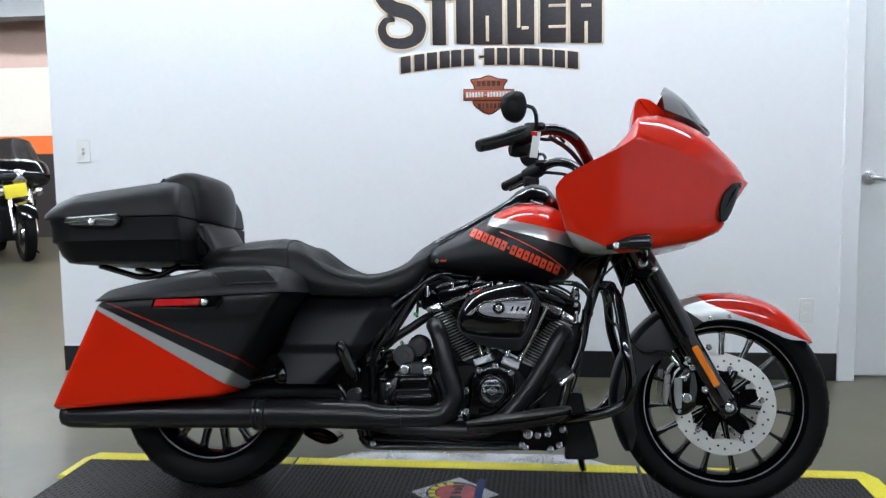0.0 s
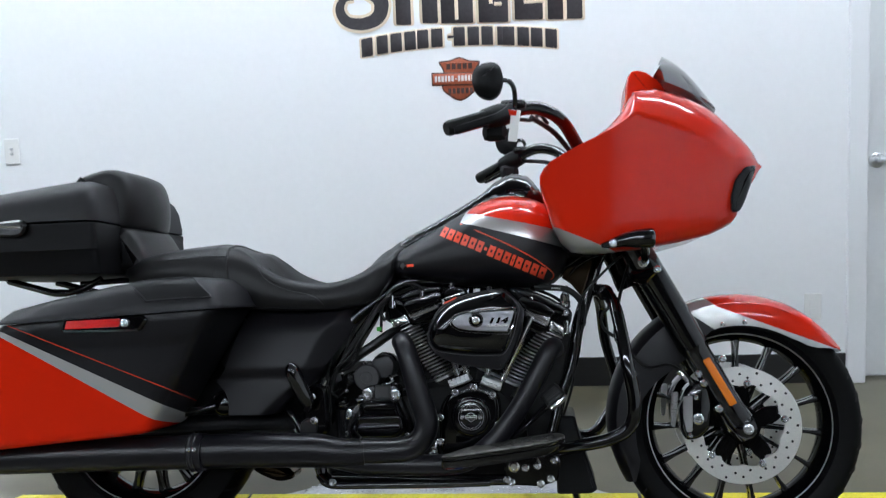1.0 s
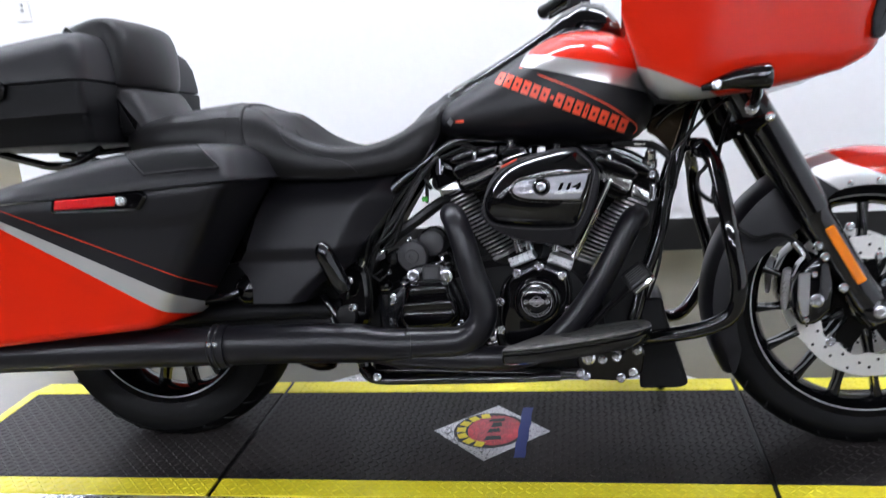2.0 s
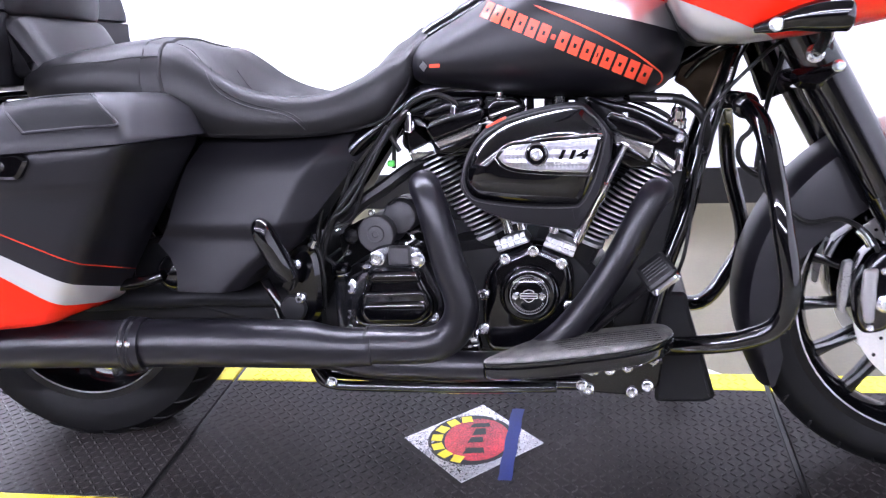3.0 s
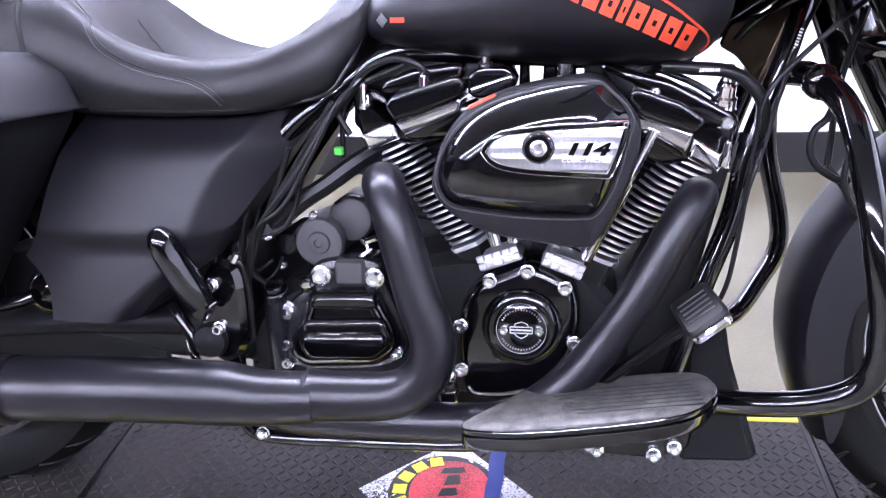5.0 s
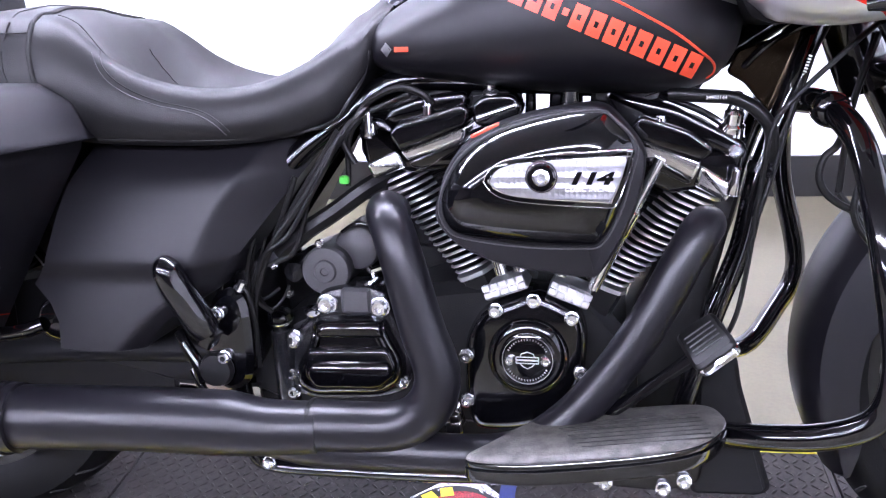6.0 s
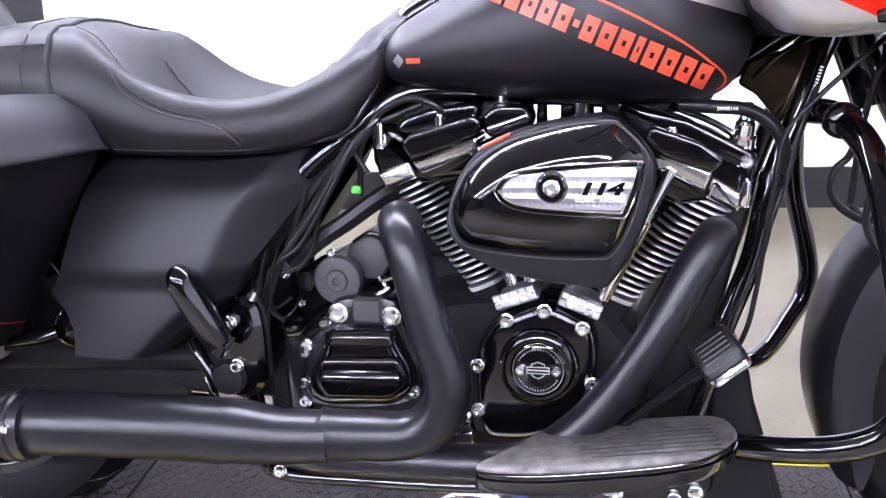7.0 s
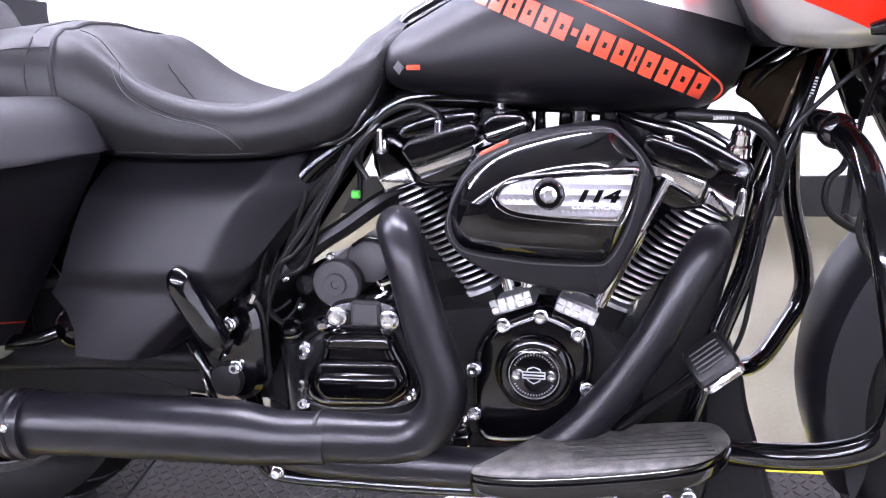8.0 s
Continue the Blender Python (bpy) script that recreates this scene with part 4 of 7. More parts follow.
for side in (-1, 1):
    bag = part("saddlebag", bag_body(side), bag_paint, bike, "hard saddlebag painted orange-red, silver and black", 45)
    bm = B()
    rings = []
    for out, v in ((0.0, 0.0), (-0.006, 0.002), (-0.006, 0.12), (0.0, 0.28), (0.012, 0.62), (0.024, 0.85), (0.045, 0.97), (0.10, 1.0)):
        ring = []
        for x, y in bag_plan(-1.044 + out * 0.6, -0.444 - out * 0.5, -0.408 + out, -0.180 - out * 0.2):
            z0 = lid_z(x) + 0.002
            ring.append((x, -side * y, z0 + max(0.004, at(TOP, x) - z0) * v))
        rings.append(ring)
    loft(bm, rings)
    lid = part("bag_lid", bm, denim, bag, "matt black saddlebag lid", 45)
    if side < 0:
        tree = BVHTree.FromPolygons([v.co for v in lid.data.vertices], [p.vertices for p in lid.data.polygons])

        def on_lid(x, z, lift):
            hit = tree.ray_cast(Vector((x, -1.37, z + 0.30)), Vector((0, 1, -0.3)).normalized())
            return hit[0] + hit[1] * lift if hit[0] else Vector((x, -0.38, z))
        # darker sheet laid on the lid; the recess's shade is in its colour
        for quad in (((-0.640, 0.652), (-0.478, 0.662), (-0.540, 0.722), (-0.705, 0.713)),):
            a, b, c, d = (Vector(p) for p in quad)
            bm = B()
            rows = []
            for v in np.linspace(0, 1, 9).tolist():
                rows.append([on_lid(*((a * (1 - u) + b * u) * (1 - v) + (d * (1 - u) + c * u) * v), 0.0012) for u in np.linspace(0, 1, 15).tolist()])
            loft(bm, rows, False, False, False)
            part("lid_panel", bm, plastic, bag, "grained panel laid on the lid, darker to shade its recess", 60)
            bm = B()
            loop = [a + (b - a) * u for u in (0.06, 0.35, 0.65, 0.94)] + [b + (c - b) * u for u in (0.1, 0.5, 0.9)] + [c + (d - c) * u for u in (0.06, 0.5, 0.94)] + [d + (a - d) * u for u in (0.1, 0.5, 0.9, 1.0)]
            tube(bm, [on_lid(*p, 0.0004) for p in loop] + [on_lid(*loop[0], 0.0004)], 0.0030, 8, 4)
            part("panel_rim", bm, denim, bag)
    if side < 0:
        bm = B()
        slab(bm, rounded([(-0.860, 0.590), (-0.852, 0.620), (-0.652, 0.632), (-0.634, 0.620), (-0.656, 0.590)], 0.008), -0.392, -0.414, 0.005)
        latch = part("bag_latch", bm, gloss, bag, "gloss black latch with a red reflector")
        bm = B()
        slab(bm, rounded([(-0.847, 0.597), (-0.842, 0.618), (-0.702, 0.622), (-0.706, 0.602)], 0.003), -0.412, -0.4165, 0.002)
        part("red_reflector", bm, red_lens, bag, "red reflector in the latch")
        bolts(BOLT_M, bag, (-0.6905, -0.414, 0.611))

# top case with backrest
def ring_plan(xr, xf, w, rr, rf, z, dz=0.0):
    """A rounded rectangle seen from above; rr, rf: the rear and front corner radii."""
    out = []
    for cx, cy, r, a0 in ((xf - rf, -w + rf, rf, -90), (xf - rf, w - rf, rf, 0), (xr + rr, w - rr, rr, 90), (xr + rr, -w + rr, rr, 180)):
        for k in range(7):
            a = radians(a0 + 15 * k)
            x, y = cx + r * math.cos(a), cy + r * math.sin(a)
            out.append((x, y, z + dz * (x - xr) / (xf - xr)))
    return out


bm = B()
rings = []
for out, z in ((0.05, 0.730), (0.035, 0.732), (0.022, 0.755), (0.013, 0.792), (0.006, 0.796), (0.004, 0.842), (0.0, 0.860), (0.0, 0.866)):
    rings.append(ring_plan(-1.325 + out * 1.7, -0.846 + 0.14 * (0.866 - z) - out * 0.4, 0.288 - out * 0.7, 0.12, 0.018, z, 0.008))
loft(bm, rings)
tp = part("top_case", bm, plastic, bike, "black touring top case with a padded backrest", 45)
bm = B()
rings = []
for out, z, dz in ((0.004, 0.869, 0.008), (-0.008, 0.871, 0.008), (-0.008, 0.884, 0.010), (0.004, 0.897, 0.045), (0.022, 0.917, 0.052), (0.05, 0.938, 0.048), (0.10, 0.952, 0.042), (0.18, 0.957, 0.036)):
    rings.append(ring_plan(-1.330 + out * 0.9, -0.848 - out * 0.55, 0.292 - out * 0.75, 0.12, 0.045, z, dz))
loft(bm, rings)
part("case_lid", bm, denim, tp, "matt black top case lid", 45)
bm = B()
slab(bm, rounded([(-1.218, 0.866), (-1.205, 0.874), (-1.035, 0.884), (-1.022, 0.872), (-1.03, 0.846), (-1.05, 0.838), (-1.19, 0.842)], 0.008), -0.276, -0.304, 0.006)
part("case_latch", bm, cover_black, tp, "black latch")
bm = B()
tube(bm, [(-1.205, -0.305, 0.856), (-1.15, -0.306, 0.862), (-1.10, -0.306, 0.866), (-1.035, -0.305, 0.864)], 0.0045, 8)
part("latch_wire", bm, chrome, tp, "bright latch edge")
bolts(BOLT_M, tp, (-1.115, -0.307, 0.857))


def cushion(outline, halfs, bulge, name, label):
    """A pad across the bike with rounded flanks and a crowned front."""
    bm = B()
    w = halfs
    levels = [(0.03, w), (0.014, w - 0.004), (0.004, w - 0.016), (0.0, w - 0.04)] + [(0.0, w - 0.04 - (2 * w - 0.08) * k / 8) for k in range(1, 8)] + [(0.0, -w + 0.04), (0.004, -w + 0.016), (0.014, -w + 0.004), (0.03, -w)]
    puff(bm, spline(outline, 5, True), levels)
    xs = [v.co.x for v in bm.verts]
    x0, x1 = min(xs), max(xs)
    for v in bm.verts:
        v.co.x += bulge * (1 - (v.co.y / w) ** 2) * (v.co.x - x0) / (x1 - x0)
    return part(name, bm, vinyl, tp, label, 60)


cushion([(-0.984, 0.998), (-0.972, 1.014), (-0.930, 1.030), (-0.885, 1.036), (-0.850, 1.018), (-0.832, 0.970), (-0.828, 0.910), (-0.838, 0.868), (-0.868, 0.872), (-0.910, 0.912), (-0.950, 0.968)], 0.150, 0.032, "backrest_pad", "thick black vinyl backrest pad")
cushion([(-0.900, 0.884), (-0.840, 0.872), (-0.816, 0.856), (-0.780, 0.790), (-0.772, 0.764), (-0.794, 0.752), (-0.850, 0.752), (-0.870, 0.790)], 0.150, 0.026, "lumbar_pad", "black vinyl lower backrest pad")
# rack under the case
bm = B()
for s in (-1, 1):
    tube(bm, [(-1.19, s * 0.12, 0.728), (-1.10, s * 0.13, 0.705), (-1.03, s * 0.135, 0.690), (-0.96, s * 0.14, 0.70), (-0.90, s * 0.14, 0.728)], 0.010, 10)
    tube(bm, [(-0.96, s * 0.14, 0.715), (-0.80, s * 0.14, 0.722), (-0.70, s * 0.14, 0.70)], 0.008, 10)
tube(bm, [(-1.05, -0.13, 0.695), (-1.05, 0.13, 0.695)], 0.008, 10, 1)
part("luggage_rack", bm, gloss, bike, "gloss black luggage rack")
# exhaust
bm = B()
tube(bm, [(-1.190, -0.285, 0.260), (-1.177, -0.285, 0.261), (-1.10, -0.284, 0.262), (-0.62, -0.265, 0.275), (-0.57, -0.262, 0.277), (-0.560, -0.262, 0.277)], [0.035, 0.040, 0.043, 0.043, 0.043, 0.042], 32, 2)
mf = part("muffler", bm, satin, bike, "satin black slip-on muffler")
bm = B()
lathe(bm, [(0.034, 0.002), (0.028, -0.002), (0.026, -0.06), (0, -0.06)], (-1.192, -0.285, 0.260), (-1, 0, 0), 28)
part("muffler_opening", bm, groove_black, mf)
bm = B()
tube(bm, [(-0.585, -0.262, 0.2745), (-0.55, -0.260, 0.2755)], 0.0475, 32, 1)
for x in (-0.580, -0.566):
    tube(bm, [(x - 0.0035, -0.262, 0.2748), (x, -0.262, 0.2750), (x + 0.0035, -0.262, 0.2752)], [0.0472, 0.0498, 0.0472], 32, 1)
part("muffler_clamp", bm, satin, mf)
bolts(BOLT_S, mf, (-0.575, -0.305, 0.290), (-0.56, -0.305, 0.290))
bm = B()
tube(bm, [(-0.575, -0.258, 0.275), (-0.55, -0.257, 0.276), (-0.42, -0.25, 0.278), (-0.275, -0.243, 0.2775), (-0.245, -0.241, 0.2755), (-0.215, -0.237, 0.2715), (-0.185, -0.232, 0.270), (-0.140, -0.227, 0.270)], [0.036, 0.043, 0.043, 0.0425, 0.041, 0.0375, 0.0355, 0.0345], 32, 3)
part("exhaust_shield", bm, satin, bike, "satin black exhaust heat shield")
bm = B()
tube(bm, [(-0.150, -0.225, 0.272), (-0.0915, -0.223, 0.2726), (-0.0421, -0.221, 0.2755), (-0.0117, -0.220, 0.288), (0.0097, -0.220, 0.3125), (0.0178, -0.220, 0.342), (0.0136, -0.220, 0.371), (0.0003, -0.219, 0.4075), (-0.0190, -0.215, 0.478), (-0.0320, -0.207, 0.518), (-0.0445, -0.190, 0.540), (-0.0545, -0.160, 0.545), (-0.060, -0.110, 0.535)], [0.0345, 0.0330, 0.0315, 0.0305, 0.0300, 0.0295, 0.0290, 0.0285, 0.0275, 0.0270, 0.0265, 0.026, 0.025], 32, 6)
part("rear_header_shield", bm, satin, bike, "satin black bent header shield")
bm = B()
tube(bm, [(-0.152, -0.225, 0.272), (-0.149, -0.225, 0.272), (-0.146, -0.225, 0.272)], [0.0352, 0.0362, 0.0352], 32, 1)
part("shield_collar", bm, groove_black, bike, "dark joint between two exhaust shields")
bm = B()
tube(bm, [(-0.27, -0.235, 0.267), (-0.21, -0.227, 0.256), (-0.15, -0.222, 0.243), (-0.07, -0.215, 0.238), (0.05, -0.21, 0.237), (0.105, -0.207, 0.243), (0.145, -0.205, 0.262), (0.190, -0.202, 0.300), (0.228, -0.198, 0.345), (0.265, -0.195, 0.401), (0.293, -0.190, 0.452), (0.314, -0.183, 0.494), (0.331, -0.172, 0.522), (0.341, -0.150, 0.529), (0.345, -0.105, 0.520)], [0.026, 0.028, 0.028, 0.027, 0.026, 0.025, 0.025, 0.025, 0.025, 0.025, 0.0245, 0.0245, 0.0245, 0.024, 0.023], 32, 6)
part("front_header_shield", bm, satin, bike, "satin black front header shield")
bm = B()
tube(bm, [(-0.29, -0.12, 0.19), (-0.25, -0.15, 0.172), (-0.12, -0.16, 0.175), (0.02, -0.16, 0.178), (0.17, -0.15, 0.182)], 0.010, 10)
tube(bm, [(-0.30, -0.10, 0.235), (-0.285, -0.12, 0.20), (-0.25, -0.15, 0.178)], 0.014, 10)
part("lower_frame_rail", bm, gloss, bike, "black lower frame rail")
bolts(BOLT_M, bike.children[-1], (-0.243, -0.158, 0.180))


# engine
eng_bm = B()
case = rounded([(-0.22, 0.235), (0.22, 0.215), (0.27, 0.26), (0.26, 0.36), (0.20, 0.43), (0.06, 0.44), (-0.02, 0.43), (-0.08, 0.405), (-0.19, 0.398), (-0.25, 0.365), (-0.30, 0.27)], 0.025)
puff(eng_bm, case, [(0.02, 0.13), (0.0, 0.11), (0.0, -0.09), (0.015, -0.108)])
eng = part("engine", eng_bm, engine_black, bike, "black V-twin engine with polished fin edges")


bm = B()
puff(bm, spline([(-0.31, 0.27), (-0.32, 0.36), (-0.28, 0.42), (-0.20, 0.448), (-0.10, 0.465), (0.0, 0.455), (0.08, 0.44), (0.16, 0.42), (0.22, 0.36), (0.22, 0.27), (0.12, 0.22), (-0.10, 0.215), (-0.26, 0.22)], 4, True), [(0.03, 0.20), (0.008, 0.19), (0.0, 0.17), (0.0, 0.03)])
part("primary_cover", bm, engine_black, eng, "black primary drive cover on the far side")
bm = B()
slab(bm, rounded([(0.20, 0.22), (0.26, 0.40), (0.325, 0.555), (0.392, 0.560), (0.355, 0.40), (0.325, 0.22)], 0.012), 0.07, -0.065, 0.006)
part("front_mount", bm, engine_black, eng, "black engine mount behind the downtubes")
bm = B()
slab(bm, rounded([(-0.27, 0.17), (-0.28, 0.27), (0.24, 0.27), (0.26, 0.18), (0.20, 0.165)], 0.015), 0.10, -0.10, 0.008)
part("oil_pan", bm, engine_black, eng, "black oil pan below the engine")
# added dark block that closes the view through to the background
bm = B()
slab(bm, rounded([(-0.125, 0.60), (-0.12, 0.66), (-0.09, 0.70), (0.0, 0.69), (0.0, 0.60), (-0.06, 0.57)], 0.012), 0.06, -0.03, 0.006)
part("induction_box", bm, engine_black, eng, "black block added to close the gap between head and seat")


fin_bright = material("machined_fin_edge", (0.95, 0.95, 0.97), 0.30, metal=1.0)
fin_black = material("black_fin_coat", (0.004, 0.004, 0.0045), 0.35, grain=0.1, spec=0.3)


def fin_ring(c, ax, u, v, wu, wv, h):
    """A rounded square across the cylinder's axis."""
    out = []
    for k in range(28):
        a = 2 * math.pi * k / 28
        ca, sa = math.cos(a), math.sin(a)
        out.append(c + ax * h + u * (wu * math.copysign(abs(ca) ** 0.42, ca)) + v * (wv * math.copysign(abs(sa) ** 0.42, sa)))
    return out


def fin_outline(inner, outer, near, side):
    """A fin seen along the axis: a lobe on the near outer side, cut back for the pushrods."""
    far = 0.085
    pts = [(inner + 0.004, near), (outer - 0.022, near), (outer - 0.008, near + 0.006), (outer, near + 0.024), (outer, far - 0.02), (outer - 0.02, far), (-0.05, far), (-0.062, far - 0.02), (-0.062, -0.062), (-0.05, -0.072), (inner - 0.014, -0.074), (inner - 0.002, near + 0.006)]
    return [(side * a, b) for a, b in pts]


def cylinder(base, lean, low, high, inner, outer, count, name):
    """Fins from low to high along the axis; inner and outer: their reach at both ends."""
    ax = Vector((math.sin(radians(lean)), 0, math.cos(radians(lean))))
    u, v = Vector((ax.z, 0, -ax.x)), Vector((0, 1, 0))
    side = 1 if lean > 0 else -1
    base = Vector(base)
    bm = B()
    loft(bm, [fin_ring(base, ax, u, v, 0.044, 0.060, -0.05), fin_ring(base, ax, u, v, 0.046, 0.062, 0.0), fin_ring(base, ax, u, v, 0.052, 0.066, high + 0.01)])
    ob = part(name, bm, engine_black, eng, "finned black cylinder with bright fin edges")
    pitch = (high - low) / (count - 1)

    def ring(poly, d, h):
        return [base + ax * h + u * a + v * b for a, b in (inset(poly, d) if d else poly)]
    for k in range(count):
        h, f = low + pitch * k, k / (count - 1)
        poly = fin_outline(inner[0] + (inner[1] - inner[0]) * f, outer[0] + (outer[1] - outer[0]) * f, -0.100 - 0.006 * f, side)
        bm = B()
        loft(bm, [ring(poly, 0.003, h - 0.0026), ring(poly, 0.0004, h - 0.0021), ring(poly, 0.0, h - 0.0014), ring(poly, 0.0002, h - 0.0004), ring(poly, 0.0010, h + 0.0008), ring(poly, 0.0026, h + 0.0020), ring(poly, 0.0046, h + 0.0026)])
        for fc in bm.faces:
            c = fc.calc_center_median() - base
            if len(fc.verts) == 4 and abs(c.dot(ax) - h) < 0.0020 and c.y < -0.078:
                fc.material_index = 1
        part("cooling_fin", bm, (fin_black, fin_bright), eng, "", 60)
    bm = B()
    poly = fin_outline(inner[0], outer[0], -0.103, side)
    loft(bm, [ring(poly, 0.002, low - 0.014), ring(poly, 0.0, low - 0.013), ring(poly, 0.0, low - 0.0075), ring(poly, 0.002, low - 0.0065)])
    part("base_band", bm, machined, eng, "bright band below the fins")
    bm = B()
    loft(bm, [ring(poly, 0.006, low - 0.06), ring(poly, 0.003, low - 0.014)])
    part("barrel_foot", bm, engine_black, eng)
    return ax, u


ra, ru = cylinder((0.092, -0.005, 0.425), -24, 0.048, 0.200, (0.014, 0.050), (0.060, 0.096), 17, "cylinder")
fa, fu = cylinder((0.178, -0.005, 0.425), 24, 0.036, 0.188, (0.020, 0.072), (0.066, 0.120), 17, "cylinder")


def head_piece(name, poly, y0, y1, mt, label="", edge=0.004, r=0.006):
    bm = B()
    slab(bm, rounded(poly, r, 3), y0, y1, edge)
    return part(name, bm, mt, eng, label)


# heads and rocker covers in stepped layers
def rounded_piece(name, poly, y0, y1, mt, label="", swell=0.004, r=0.006):
    """A block whose near face is crowned, so that it mirrors lamps and floor."""
    bm = B()
    puff(bm, rounded(poly, r, 4), [(0.004, y0), (0.0, y0 - 0.004), (0.0, y1 + swell), (swell * 0.12, y1 + swell * 0.6), (swell * 0.4, y1 + swell * 0.25), (swell * 0.8, y1 + swell * 0.06), (swell * 1.2, y1)])
    return part(name, bm, mt, eng, label, 60)


rounded_piece("cylinder_head", [(-0.1031, 0.6467), (-0.101, 0.6578), (-0.0737, 0.6613), (-0.0572, 0.652), (-0.036, 0.608), (0.06, 0.645), (0.07, 0.60), (-0.03, 0.585), (-0.0937, 0.5976)], 0.10, -0.112, gloss, "gloss black cylinder head", 0.008, 0.008)
rounded_piece("head_bolt_cap", [(-0.0912, 0.6325), (-0.0930, 0.6510), (-0.0765, 0.6570), (-0.0735, 0.6375)], 0.0, -0.125, bright_chrome, "chrome head bolt cap", 0.006, 0.006)
rounded_piece("head_band", [(-0.0913, 0.6002), (-0.0488, 0.6174), (-0.0374, 0.595), (-0.0814, 0.5783)], 0.10, -0.120, bright_chrome, "polished band of the head", 0.005, 0.003)
rounded_piece("rocker_base", [(-0.0335, 0.6035), (0.0407, 0.6297), (0.0345, 0.6166), (-0.0120, 0.5931), (-0.0277, 0.5953)], 0.10, -0.124, gloss, "", 0.003)
rounded_piece("rocker_trim", [(-0.043, 0.6165), (0.0453, 0.6481), (0.0412, 0.6301), (-0.0328, 0.6039)], 0.10, -0.125, bright_chrome, "polished rocker band", 0.004, 0.004)
rounded_piece("rocker_cover", [(-0.056, 0.6385), (-0.0464, 0.6516), (0.040, 0.6770), (0.0502, 0.6685), (0.0462, 0.6486), (-0.0417, 0.6172)], 0.10, -0.131, gloss, "stepped gloss black rocker cover", 0.004, 0.007)
rounded_piece("rocker_top", [(-0.066, 0.656), (-0.058, 0.672), (-0.020, 0.6850), (0.045, 0.6925), (0.047, 0.672), (-0.045, 0.650)], 0.09, -0.116, gloss, "", 0.006, 0.010)
rounded_piece("rocker_cover", [(0.052, 0.650), (0.050, 0.674), (0.066, 0.686), (0.104, 0.686), (0.114, 0.672), (0.110, 0.655), (0.07, 0.645)], 0.09, -0.112, gloss, "", 0.004, 0.008)
rounded_piece("rocker_trim", [(0.054, 0.660), (0.108, 0.677), (0.110, 0.670), (0.056, 0.652)], 0.09, -0.116, bright_chrome, "", 0.003, 0.002)
rounded_piece("cylinder_head", [(0.215, 0.62), (0.30, 0.615), (0.348, 0.6146), (0.3915, 0.6179), (0.388, 0.590), (0.3771, 0.5690), (0.30, 0.56), (0.22, 0.60)], 0.10, -0.112, gloss, "gloss black cylinder head", 0.006)
rounded_piece("head_band", [(0.3364, 0.5953), (0.3791, 0.571), (0.3667, 0.5512), (0.328, 0.5707)], 0.10, -0.120, bright_chrome, "polished band of the head", 0.005, 0.003)
rounded_piece("rocker_base", [(0.2674, 0.6061), (0.2775, 0.6096), (0.3151, 0.5885), (0.3255, 0.578), (0.319, 0.5745), (0.271, 0.5955)], 0.10, -0.128, gloss, "", 0.003)
rounded_piece("rocker_trim", [(0.258, 0.6295), (0.3357, 0.6029), (0.3263, 0.5795), (0.2673, 0.6065)], 0.10, -0.125, bright_chrome, "polished rocker band", 0.004, 0.004)
rounded_piece("rocker_cover", [(0.250, 0.6450), (0.262, 0.6600), (0.3196, 0.640), (0.3498, 0.6173), (0.3363, 0.6030), (0.2599, 0.6290)], 0.10, -0.131, gloss, "stepped gloss black rocker cover", 0.004, 0.007)
rounded_piece("rocker_top", [(0.215, 0.690), (0.245, 0.682), (0.3069, 0.6665), (0.3544, 0.6420), (0.3900, 0.622), (0.3862, 0.6001), (0.3487, 0.6146), (0.24, 0.64)], 0.09, -0.114, gloss, "", 0.006, 0.010)
for p in ((-0.009, -0.100, 0.672), (0.299, -0.100, 0.655), (0.074, -0.10, 0.690), (0.176, -0.10, 0.690)):
    bm = B()
    lathe(bm, [(0.010, -0.016), (0.010, 0.0), (0.008, 0.002), (0.0065, 0.003), (0.0065, 0.010), (0.004, 0.013), (0, 0.013)], p, (0.05, -0.25, 1), seg=14)
    part("head_bolt", bm, bolt_steel, eng, "bright head bolt")
for x0, x1 in ((0.112, 0.1285), (0.1435, 0.165), (0.172, 0.190), (0.197, 0.235)):
    head_piece("induction_runner", [(x0, 0.640), (x0 + 0.003, 0.702), (x1 - 0.002, 0.702), (x1, 0.640)], 0.02, -0.055, gloss, "", 0.004, 0.005)
